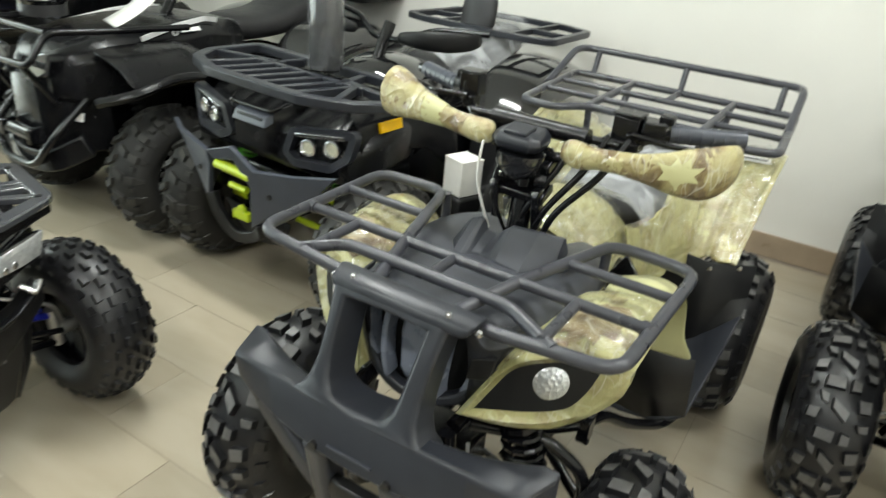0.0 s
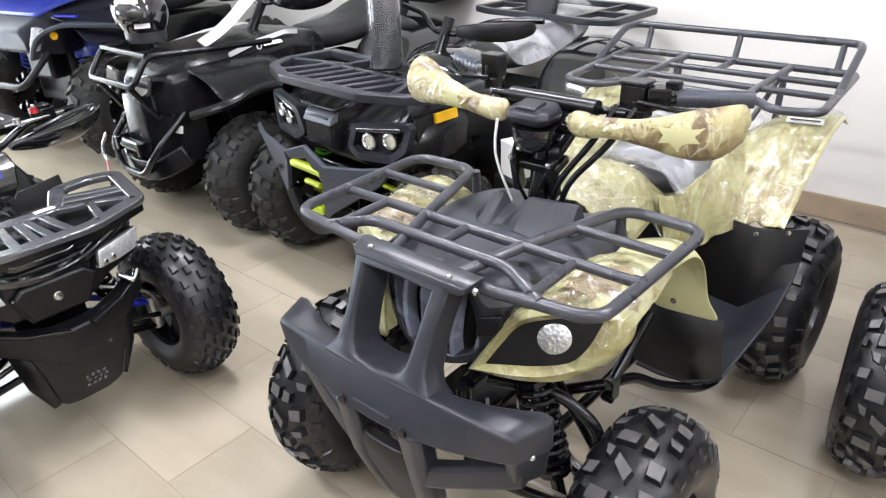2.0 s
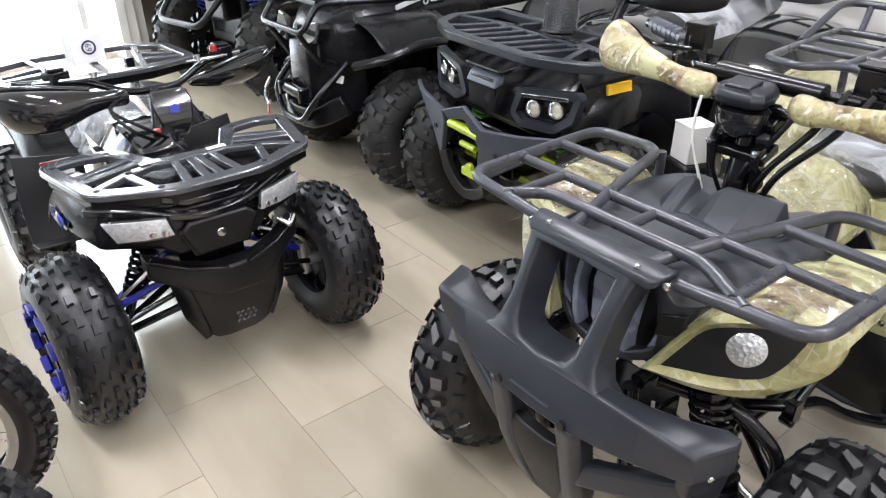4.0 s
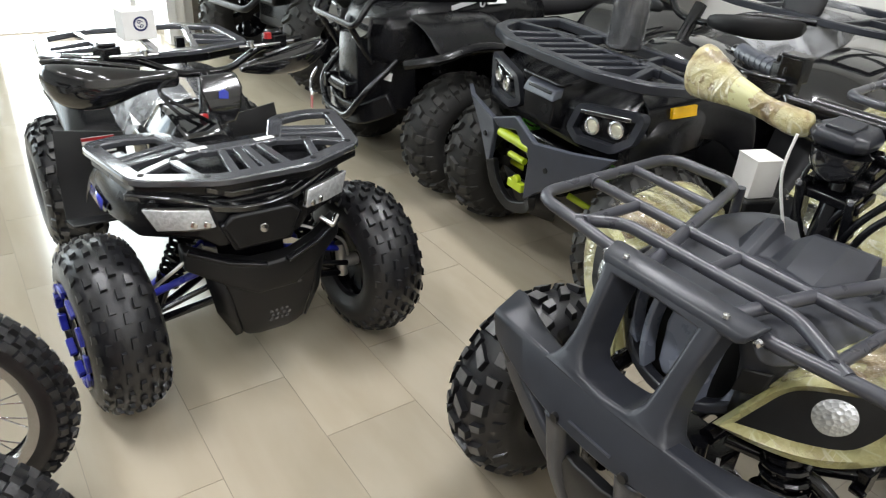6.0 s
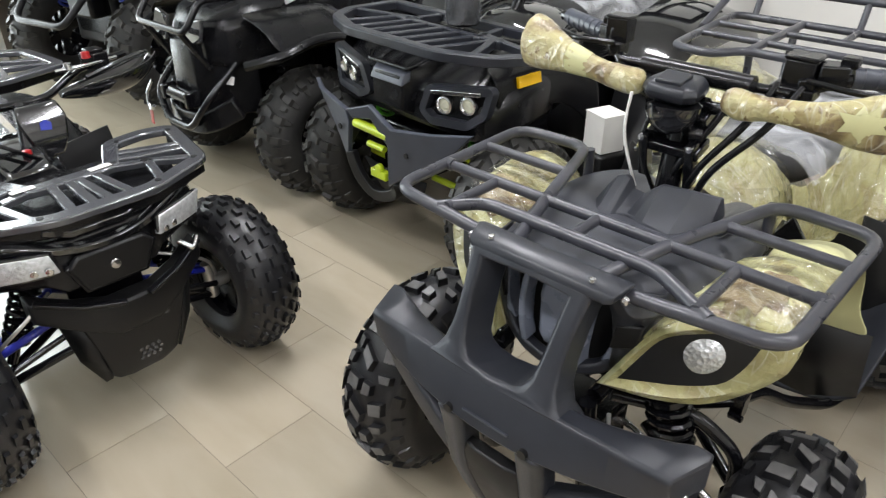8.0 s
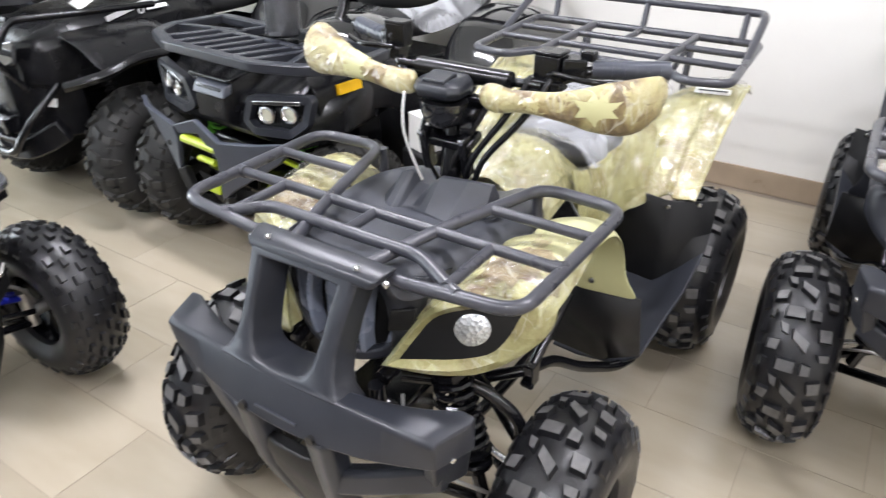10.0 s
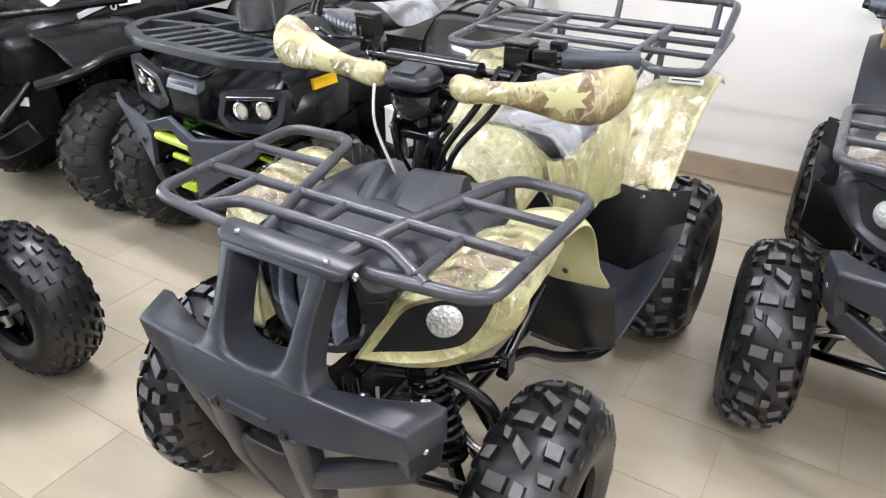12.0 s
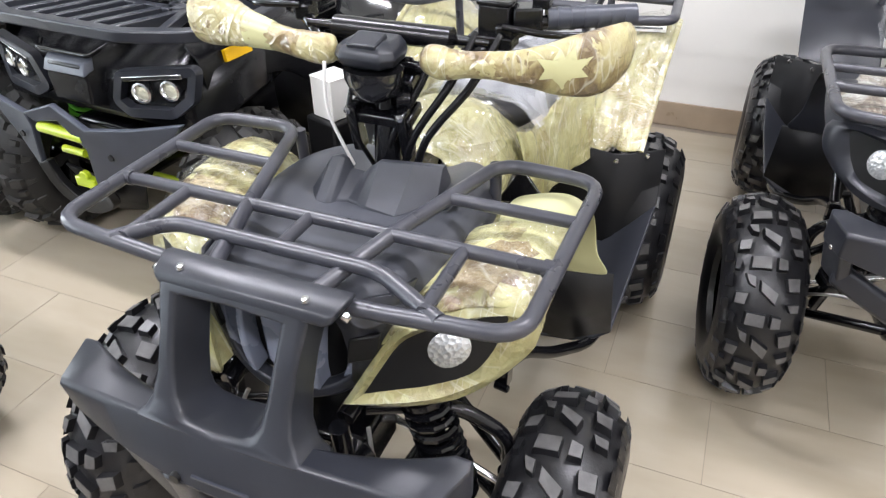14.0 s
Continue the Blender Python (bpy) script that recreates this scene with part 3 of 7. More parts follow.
def wheel(parent, x, y, R, W, pattern, rubber, rim_mat, steer=0.0, spokes=6, tyre_label="", dish=1.0):
    """A wheel with its axle along x, standing on the ground."""
    key = (R, W, pattern, rubber.name)
    hub = Shape()
    hub.lathe([(0.0, -0.03), (0.03, -0.03), (0.03, 0.03), (0.0, 0.03)], Matrix.Identity(4), 14)
    w = link("wheel", hub, STEELBLK, parent, matrix=pose(x, y, R, 0, 0, steer) @ pose(0, 0, 0, random.uniform(0, 360)))
    if key not in TYRES:
        body, blocks, lugs = tyre_shape(R - 0.004, W, pattern)
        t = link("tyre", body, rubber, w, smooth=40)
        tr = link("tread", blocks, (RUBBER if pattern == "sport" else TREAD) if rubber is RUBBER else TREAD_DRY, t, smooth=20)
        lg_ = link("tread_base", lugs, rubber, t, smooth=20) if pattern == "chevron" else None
        TYRES[key] = (t.data, tr.data, lg_ and lg_.data)
    else:
        t = new("tyre", TYRES[key][0])
        t.parent = w
        tr = new("tread", TYRES[key][1])
        tr.parent = t
        lg_ = None
        if TYRES[key][2]:
            lg_ = new("tread_base", TYRES[key][2])
            lg_.parent = t
    tagged(tr, kind="stuff")
    if lg_:
        tagged(lg_, kind="stuff")
    if tyre_label:
        tagged(t, tyre_label)
    link("rim", rim_shape(R, W * dish, spokes), rim_mat, w, bevel=0.0)
    return w


def shock(parent, a, b, r, coil_mat, turns=9):
    """A coil-over damper from a (top) to b (bottom)."""
    a, b = Vector(a), Vector(b)
    d = (b - a).normalized()
    s = d.cross(Vector((0, 1, 0))).normalized()
    u = s.cross(d)
    L = (b - a).length
    rod = Shape().tube([a, b], r * 0.42, 10)
    for k in (0.04, 0.72):
        p = a + d * (L * k)
        rod.tube([p, p + d * 0.012], r * 1.08, 14)
    ob = link("shock_absorber", rod, STEELBLK, parent)
    coil = []
    n = turns * 12
    for i in range(n + 1):
        t = i / n
        ang = t * turns * 2 * math.pi
        coil.append(a + d * (L * (0.06 + 0.66 * t)) + s * (r * math.cos(ang)) + u * (r * math.sin(ang)))
    link("spring", Shape().tube(coil, r * 0.2, 7, bend=0.0001), coil_mat, ob)
    return ob


# ---- the room ----
def box_thing(name, c, s, material, label, category, kind="", bevel=0.0):
    return tagged(link(name, Shape().box(c, s), material, bevel=bevel), label, category, kind=kind)


NORTH = 3.055
box_thing("wall_north", (-2.0, NORTH + 0.1, 1.5), (15.4, 0.2, 3.0), WALLM, "off-white painted plaster wall", "wall", "structure")
box_thing("wall_east", (5.6, -1.5, 1.5), (0.2, 9.3, 3.0), WALLM, "off-white painted plaster wall", "wall", "structure")
# unseen wall behind the camera, darkened to lower the front fill
box_thing("wall_south", (0.5, -5.1, 1.5), (10.4, 0.2, 3.0), WALLGREY, "unseen south wall, kept grey to cut the front fill", "wall", "structure")
WEST = -4.45
west = Shape()
west.box((WEST - 0.12, -4.75, 1.5), (0.24, 0.7, 3.0)).box((WEST - 0.12, -0.9, 1.5), (0.24, 1.0, 3.0)).box((WEST - 0.12, -2.9, 2.8), (0.24, 3.0, 0.4)).box((WEST - 0.12, -2.9, 0.2), (0.24, 3.0, 0.4)).box((WEST - 0.12, 0.945, 1.5), (0.24, 0.07, 3.0)).box((WEST - 0.12, 0.255, 2.90), (0.24, 1.31, 0.2))
tagged(link("wall_west", west, WALLM), "off-white wall with a bright open doorway", "wall", kind="structure")
box_thing("wall_annex", (-7.17, 1.03, 1.5), (5.2, 0.1, 3.0), WALLM, "off-white wall of the side room", "wall", "structure")
box_thing("wall_far", (-9.72, 2.02, 1.5), (0.1, 2.07, 3.0), WALLM, "off-white end wall of the side room", "wall", "structure")
box_thing("ceiling_annex", (-7.2, 2.02, CEIL + 0.05), (5.0, 2.3, 0.1), CEILM, "plain white ceiling of the side room", "ceiling", "structure")
box_thing("ceiling", (0.5, -1.0, CEIL + 0.05), (10.6, 8.6, 0.1), CEILM, "plain white ceiling", "ceiling", "structure")
box_thing("baseboard", (0.5, NORTH - 0.006, 0.06), (10.0, 0.012, 0.12), SKIRT, "beige-brown tiled skirting along the white wall", "baseboard", "structure", bevel=0.002)


def resample(poly, n):
    """n points at even steps round a closed outline."""
    p = [Vector(q) for q in poly]
    seg = [(p[(i + 1) % len(p)] - p[i]).length for i in range(len(p))]
    total = sum(seg)
    out = []
    i, acc = 0, 0.0
    for k in range(n):
        d = total * k / n
        while acc + seg[i] < d:
            acc += seg[i]
            i += 1
        t = (d - acc) / seg[i]
        out.append(p[i].lerp(p[(i + 1) % len(p)], t))
    return out


def film_over(rows, parent, sg, seed, off=0.006, jit=0.006):
    """Crumpled clear film standing a little off a panel."""
    rng = random.Random(seed)
    fine = []
    for row in rows:
        fine.append([Vector(p) for p in smooth_path(row, 4)])
    dense = []
    for a, b in zip(fine, fine[1:]):
        for k in range(4):
            dense.append([p.lerp(r, k / 4) for p, r in zip(a, b)])
    dense.append(fine[-1])
    grid = [[(p.x + sg * off * 0.6 + rng.uniform(-jit, jit) * 0.6, p.y - off * 0.6 + rng.uniform(-jit, jit), p.z + off + rng.uniform(-jit, jit)) for p in row] for row in dense]
    ob = link("film_wrap", Shape().grid(grid), GLINT, parent, "crumpled clear film", smooth=12)
    ob.visible_shadow = False
    return ob


# ---- the camouflage quad bike and its darker twin ----
def farm_quad(m, label, body, fender, lip, guard, tail, film, turn=0.0):
    q = thing("quad_bike", m, label, "quad bike", "quad bikes in the showroom")
    Z = 0.875
    R = 0.0125
    r = Shape().tube([(-0.388, 0.155, Z), (0.388, 0.155, Z)], R * 0.9)
    rack = link("front_rack", r, TUBE, q, "grey powder-coated tubular front rack")
    for sg in (-1, 1):
        link("rail", Shape().tube([(0, 0, Z - 0.02), (sg * 0.16, -0.002, Z - 0.02), (sg * 0.27, -0.005, Z - 0.006), (sg * 0.385, 0, Z), (sg * 0.395, 0.43, Z), (sg * 0.215, 0.44, Z), (sg * 0.13, 0.155, Z), (sg * 0.085, 0.0, Z - 0.012)], R, bend=0.05), TUBE, rack)
        link("crossbar", Shape().tube([(sg * 0.39, 0.29, Z), (sg * 0.172, 0.29, Z)], R * 0.85), TUBE, rack)
        link("crossbar", Shape().tube([(sg * 0.25, 0.155, Z), (sg * 0.25, 0.0, Z)], R * 0.85), TUBE, rack)
        link("stay", Shape().tube([(sg * 0.205, 0.435, Z), (sg * 0.205, 0.44, Z - 0.10)], R * 0.9), TUBE, rack)
        link("weld", Shape().lathe([(0.0, -0.008), (R * 1.12, -0.008), (R * 1.12, 0.008), (0.0, 0.008)], pose(sg * 0.378, 0.155, Z), 12), TUBE, rack)
    link("rail", Shape().tube([(-0.27, -0.004, Z - 0.004), (-0.20, 0.058, Z + 0.004), (0.16, 0.058, Z + 0.004), (0.275, -0.004, Z - 0.004)], R, bend=0.03), TUBE, rack)
    link("crossbar", Shape().tube([(-0.012, 0.155, Z), (-0.012, 0.058, Z)], R * 0.85), TUBE, rack)

    # bumper: bowed bar with a hoop above and a tapering shield below
    b = Shape()
    bar = []
    for x in [-0.344] + [-0.318 + 0.636 * i / 20 for i in range(21)] + [0.344]:
        k = min(abs(x) / 0.318, 1.0)
        yb, yf, zc, zb = -0.180 + 0.048 * k ** 2, -0.151 + 0.010 * k ** 2, 0.674, 0.583 + 0.030 * k ** 2
        if abs(x) > 0.32:
            bar.append([(x, -0.062, zb), (x, -0.068, zc - 0.006), (x, -0.064, zc + 0.004), (x, -0.056, zc + 0.012), (x, -0.050, zc + 0.006), (x, -0.050, zb)])
        else:
            d = 0.040 + 0.046 * k ** 2.2
            bar.append([(x, yb, zb), (x, yf - 0.001, zc - 0.005), (x, yf + 0.006, zc + 0.003), (x, yf + d, zc - 0.004 + 0.018 * k ** 4), (x, yf + d + 0.006, zc - 0.016 + 0.018 * k ** 4), (x, yf + d - 0.004, zb + 0.012)])
    b.rings(bar)
    bumper = link("bumper", b, GREY, q, "grained dark grey plastic bumper with a hoop", bevel=0.004)

    def hp(x, z, dy=0.0):
        """A point on the leaning plane of the hoop."""
        return Vector((x, -0.157 + (z - 0.645) * 0.50 + dy, z))

    outer = [(-0.172, 0.668), (-0.148, 0.680), (-0.135, 0.703), (-0.129, 0.740), (-0.132, 0.790), (-0.143, 0.868), (-0.018, 0.872), (0.107, 0.868), (0.098, 0.790), (0.098, 0.740), (0.104, 0.703), (0.118, 0.680), (0.142, 0.668), (-0.018, 0.662)]
    inner = [(-0.058, 0.683), (-0.077, 0.690), (-0.091, 0.710), (-0.099, 0.745), (-0.105, 0.790), (-0.108, 0.846), (-0.018, 0.849), (0.066, 0.846), (0.062, 0.790), (0.059, 0.745), (0.054, 0.710), (0.042, 0.690), (0.024, 0.683), (-0.018, 0.680)]
    fo, fi_ = [hp(*p_) for p_ in outer], [hp(*p_) for p_ in inner]
    dv = Vector((0, 0.072, -0.012))
    fo_in = [a.lerp(c_, 0.22) + Vector((0, -0.007, 0)) for a, c_ in zip(fo, fi_)]
    fi_in = [a.lerp(c_, 0.84) + Vector((0, -0.007, 0)) for a, c_ in zip(fo, fi_)]
    back_i = [Vector((-0.018 + (p_.x + 0.018) * 0.93, p_.y, p_.z)) + dv + Vector((0, 0, 0.012 if p_.z < 0.70 else 0)) for p_ in fi_]
    link("hoop", Shape().rings([fo, fo_in, fi_in, fi_, back_i, [p_ + dv + Vector((0, -0.012, 0)) for p_ in fo]], close=True), GREY, bumper, bevel=0.0035, smooth=50)
    link("top_plate", Shape().rings([[(-w, y, z), (w, y, z), (w, y, z + h), (-w, y, z + h)] for w, y, z, h in ((0.134, -0.056, 0.856, 0.008), (0.146, -0.050, 0.860, 0.013), (0.156, -0.012, 0.872, 0.010), (0.154, 0.004, 0.872, 0.005))]), GREY, bumper, bevel=0.005, matrix=pose(-0.004, 0, 0))
    for sg in (-1, 1):
        cap = []
        for z, cx, cy, bx_, by in ((0.522, 0.292, -0.098, 0.316, -0.050), (0.540, 0.300, -0.106, 0.330, -0.048), (0.614, 0.314, -0.134, 0.342, -0.058), (0.672, 0.318, -0.141, 0.345, -0.066)):
            cap.append([(sg * cx, cy, z), (sg * bx_, by, z), (sg * (bx_ - 0.012), by + 0.010, z), (sg * (cx - 0.03), cy + 0.035, z), (sg * (cx - 0.026), cy + 0.006, z)])
        link("end_cap", Shape().rings(cap), GREY, bumper, bevel=0.004)
        low = []
        for x, y, z0, z1, d in ((0.080, -0.150, 0.420, 0.482, 0.05), (0.15, -0.140, 0.450, 0.512, 0.05), (0.22, -0.127, 0.482, 0.545, 0.05), (0.285, -0.110, 0.510, 0.574, 0.05), (0.310, -0.102, 0.522, 0.586, 0.04)):
            low.append([(sg * x, y + 0.010, z0), (sg * x, y, z0 + 0.012), (sg * x, y + 0.004, z1 - 0.008), (sg * x, y + 0.014, z1), (sg * x, y + d, z1 - 0.012), (sg * x, y + d, z0 + 0.01)])
        link("lower_bar", Shape().rings(low), GREY, bumper, bevel=0.004)
        pl = []
        for x0, x1, y, z in ((0.058, 0.122, -0.1755, 0.587), (0.058, 0.118, -0.172, 0.570), (0.060, 0.116, -0.160, 0.500), (0.060, 0.114, -0.146, 0.430), (0.050, 0.105, -0.122, 0.360), (0.026, 0.088, -0.103, 0.308), (0.0, 0.062, -0.094, 0.284)):
            pl.append([(sg * x0, y + 0.008, z), (sg * (x0 + 0.012), y - 0.003, z), (sg * (x1 - 0.014), y - 0.003, z), (sg * x1, y + 0.012, z), (sg * x1, y + 0.050, z + 0.006), (sg * x0, y + 0.050, z + 0.006)])
        link("skid_post", Shape().rings(pl), GREY, bumper, bevel=0.006)
        link("strut", Shape().sweep([(sg * 0.060, -0.110, 0.580), (sg * 0.004, -0.100, 0.505)], rect(0.016, 0.012)), MATBLK, bumper)
        link("bolt_recess", Shape().lathe([(0.0, 0.002), (0.009, 0.002), (0.011, -0.01)], pose(sg * 0.083, -0.1775, 0.592, 0, 0, -90), 12), MATBLK, bumper)
    # grey plate in matt black: the shade under the bar is in its colour
    link("skid_plate", Shape().rings([[(-w, y, z), (-w * 0.5, y - 0.008, z), (w * 0.5, y - 0.008, z), (w, y, z), (w, y + 0.02, z), (-w, y + 0.02, z)] for w, y, z in ((0.066, -0.148, 0.505), (0.066, -0.152, 0.480), (0.064, -0.138, 0.42), (0.054, -0.113, 0.35), (0.03, -0.092, 0.290))]), MATBLK, bumper, bevel=0.004)
    link("panel_groove", Shape().sweep([(-0.052, -0.1735, 0.608), (0.048, -0.1735, 0.608)], rect(0.004, 0.004)), GREYLT, bumper)
    for x, y, z, rad in ((-0.111, -0.036, 0.8765, 0.0065), (0.095, -0.036, 0.8765, 0.0065)):
        link("bolt", Shape().lathe([(0.0, 0.006), (rad * 0.85, 0.005), (rad, 0.0)], pose(x, y, z, 0, -90, 0), 10), CHROME, q)
    for sg in (-1, 1):
        link("bolt", Shape().lathe([(0.0, 0.008), (0.0065, 0.006), (0.0075, 0.0)], pose(sg * 0.155, -0.034, 0.866, 0, 0, -90), 12), CHROME, q)
        link("bolt", Shape().lathe([(0.0, 0.003), (0.005, 0.002), (0.006, 0.0)], pose(sg * 0.331, -0.098, 0.616, 0, 0, -90 + sg * 68), 10), CHROME, q)

    # grille mask behind the hoop: a shield of bars round a middle plate
    link("grille", Shape().box((0, 0.085, 0.72), (0.25, 0.02, 0.20), (-14, 0, 0)), MATBLK, q, bevel=0.004)
    link("grille_plate", Shape().rings([[(-w, y, z), (-w * 0.7, y - 0.007, z), (w * 0.7, y - 0.007, z), (w, y, z), (w, y + 0.03, z), (-w, y + 0.03, z)] for w, y, z in ((0.022, 0.022, 0.668), (0.030, 0.016, 0.690), (0.034, 0.018, 0.770), (0.032, 0.030, 0.812))]), GRILLE, q, "grille plate with a blue-grey reflection painted in", bevel=0.004)
    for sg in (-1, 1):
        link("grille_bar", Shape().sweep(smooth_path([(sg * 0.058, 0.022, 0.655), (sg * 0.062, 0.014, 0.70), (sg * 0.066, 0.018, 0.76), (sg * 0.066, 0.036, 0.815)], 3), [(-0.009, -0.02), (0.009, -0.02), (0.006, 0.012), (-0.006, 0.012)], up=(0, -1, 0)), GRILLE, q, bevel=0.003)
        link("grille_bar", Shape().sweep(smooth_path([(sg * 0.100, 0.045, 0.668), (sg * 0.118, 0.040, 0.715), (sg * 0.126, 0.048, 0.77), (sg * 0.128, 0.062, 0.815)], 3), [(-0.012, -0.02), (0.012, -0.02), (0.008, 0.012), (-0.008, 0.012)], up=(0, -1, 0)), GRILLE, q, bevel=0.003)
        link("side_vent", Shape().sweep(rounded([(sg * 0.150, 0.075, 0.700), (sg * 0.158, 0.080, 0.760), (sg * 0.205, 0.090, 0.772), (sg * 0.190, 0.085, 0.712)], 0.012, True), rect(0.016, 0.02), True, up=(0, -1, 0)), GRILLE, q, bevel=0.003)
    link("grille_frame", Shape().sweep(smooth_path([(-0.120, 0.045, 0.69), (-0.095, 0.034, 0.662), (-0.05, 0.020, 0.645), (0, 0.014, 0.640), (0.05, 0.020, 0.645), (0.095, 0.034, 0.662), (0.120, 0.045, 0.69)], 3), rect(0.026, 0.022)).box((0, 0.052, 0.820), (0.27, 0.05, 0.018), (-20, 0, 0)), GREY, q, bevel=0.005)

    # central cover with a raised pod
    c = Shape()
    rows = []
    for y, w, z, dip in ((-0.006, 0.130, 0.848, 0.002), (0.10, 0.165, 0.836, 0.006), (0.22, 0.192, 0.834, 0.014), (0.34, 0.205, 0.834, 0.020), (0.46, 0.195, 0.826, 0.020), (0.56, 0.15, 0.80, 0.020)):
        rows.append([(-w - 0.02, y, z - 0.05), (-w, y, z - 0.004), (-w * 0.80, y, z + 0.006), (-w * 0.60, y, z - 0.002), (-w * 0.48, y, z - dip), (0, y, z - dip * 1.2), (w * 0.48, y, z - dip), (w * 0.60, y, z - 0.002), (w * 0.80, y, z + 0.006), (w, y, z - 0.004), (w + 0.02, y, z - 0.05)])
    c.grid(rows)
    link("tank_cover", c, COVER, q, "matt dark grey plastic cover", sub=2, thick=0.006)
    p = Shape()
    prof = []
    for x, yb, yr, zr in ((-0.128, 0.350, 0.376, 0.800), (-0.108, 0.300, 0.362, 0.846), (-0.086, 0.282, 0.353, 0.875), (-0.066, 0.280, 0.350, 0.883), (-0.057, 0.286, 0.352, 0.877), (-0.050, 0.298, 0.358, 0.852), (-0.032, 0.306, 0.372, 0.842), (-0.012, 0.302, 0.364, 0.862), (0.010, 0.294, 0.358, 0.881), (0.072, 0.282, 0.370, 0.881), (0.124, 0.350, 0.382, 0.879), (0.127, 0.366, 0.392, 0.800)):
        prof.append([(x, yb - 0.012, 0.790), (x, yb, min(0.822, zr - 0.004)), (x, yr, zr), (x, yr + 0.012, zr - 0.001), (x, yr + 0.036, zr - 0.040), (x, yr + 0.050, 0.770)])
    p.rings(prof)
    link("pod", p, COVER, q, "dark grey moulded pod below the stem", bevel=0.002, smooth=28)
    link("emblem", Shape().sweep(rounded([(0.140, 0.300, 0.8465), (0.162, 0.300, 0.8465), (0.170, 0.355, 0.8465), (0.148, 0.355, 0.8465)], 0.007, True), rect(0.005, 0.006), True), GREYLT, q)

    link("side_bracket", Shape().rings([[(0.209, y, 0.790), (0.158, y, 0.700), (0.268, y, 0.715)] for y in (0.594, 0.604)]), GLOSS, q, "glossy black bracket between the panels", bevel=0.003)
    for sg in (-1, 1):
        f = Shape()
        cols = [[(sg * x, y, z) for x, y, z in row] for row in (
            ((0.150, 0.035, 0.735), (0.180, 0.058, 0.772), (0.222, 0.088, 0.797), (0.285, 0.124, 0.804), (0.335, 0.150, 0.797), (0.366, 0.158, 0.755)),
            ((0.165, 0.075, 0.775), (0.200, 0.100, 0.803), (0.245, 0.130, 0.818), (0.300, 0.160, 0.822), (0.345, 0.180, 0.808), (0.374, 0.195, 0.768)),
            ((0.180, 0.140, 0.795), (0.218, 0.160, 0.817), (0.265, 0.180, 0.828), (0.320, 0.210, 0.828), (0.358, 0.225, 0.815), (0.378, 0.235, 0.782)),
            ((0.190, 0.220, 0.800), (0.228, 0.235, 0.820), (0.275, 0.250, 0.832), (0.330, 0.270, 0.834), (0.362, 0.285, 0.824), (0.378, 0.290, 0.800)),
            ((0.193, 0.320, 0.802), (0.233, 0.325, 0.822), (0.283, 0.330, 0.836), (0.335, 0.335, 0.838), (0.363, 0.340, 0.830), (0.376, 0.345, 0.812)))]
        f.grid(cols)
        f_ob = link("front_fender", f, fender, q, "leaf-camouflage front fender under clear film" if film else "dark grey plastic front fender", sub=3, thick=0.004)
        if film:
            creased(f_ob, 0.010)
            film_over(cols, f_ob, sg, 21)
            rag = random.Random(40 + sg)
            edge = [(math.cos(k * math.pi / 12), math.sin(k * math.pi / 12), rag.uniform(0.62, 1.0)) for k in range(24)]
            blot = [[(sg * (0.278 + 0.062 * cx * w * k + 0.35 * 0.085 * cy * w * k), 0.195 + 0.085 * cy * w * k, 0.90) for cx, cy, w in edge] for k in (1.0, 0.85, 0.7, 0.55, 0.4, 0.25, 0.12)]
            pr = link("print_patch", Shape().rings(blot), CAMO_DARK, f_ob, "brown leaf print under film")
            sw_ = pr.modifiers.new("lie_on", "SHRINKWRAP")
            sw_.target, sw_.wrap_method, sw_.use_project_z, sw_.use_positive_direction, sw_.use_negative_direction, sw_.offset = f_ob, "PROJECT", True, False, True, 0.0015
        if not film:
            link("fender_panel", Shape().grid([[(sg * x, y, z) for x, z in ((0.20, 0.815), (0.25, 0.836), (0.31, 0.842), (0.37, 0.815))] for y in (0.10, 0.20, 0.30, 0.40)]), body, q, "camouflage panel under crumpled film", sub=2, thick=0.004)
        # lip round the lamp: outer and inner outlines on a swept-back face
        out = [(0.112, -0.004, 0.656), (0.194, 0.036, 0.643), (0.267, 0.077, 0.647), (0.318, 0.112, 0.674), (0.355, 0.141, 0.708), (0.371, 0.157, 0.738), (0.362, 0.163, 0.786), (0.286, 0.127, 0.803), (0.220, 0.089, 0.797), (0.178, 0.060, 0.772), (0.152, 0.035, 0.733), (0.130, 0.012, 0.691)]
        inn = [(0.139, 0.016, 0.669), (0.182, 0.040, 0.671), (0.228, 0.065, 0.674), (0.281, 0.098, 0.686), (0.305, 0.118, 0.713), (0.319, 0.134, 0.750), (0.323, 0.144, 0.784), (0.271, 0.115, 0.778), (0.214, 0.081, 0.766), (0.184, 0.060, 0.750), (0.162, 0.039, 0.713), (0.149, 0.025, 0.688)]
        out = [Vector((sg * x, y, z)) for x, y, z in out]
        inn = [Vector((sg * x, y, z)) for x, y, z in inn]
        o2 = smooth_path(out + out[:1], 3)[:-1]
        i2 = smooth_path(inn + inn[:1], 3)[:-1]
        back = Vector((0, 0.03, 0.0))
        mid = [a.lerp(c_, 0.5) + Vector((0, -0.012, 0)) for a, c_ in zip(o2, i2)]
        link("lamp_surround", Shape().rings([[a + back for a in o2], o2, mid, i2, [a + back for a in i2]], caps=False), lip, q, "pale camouflage lip round the headlight" if film else "dark plastic lip round the headlight", smooth=60)
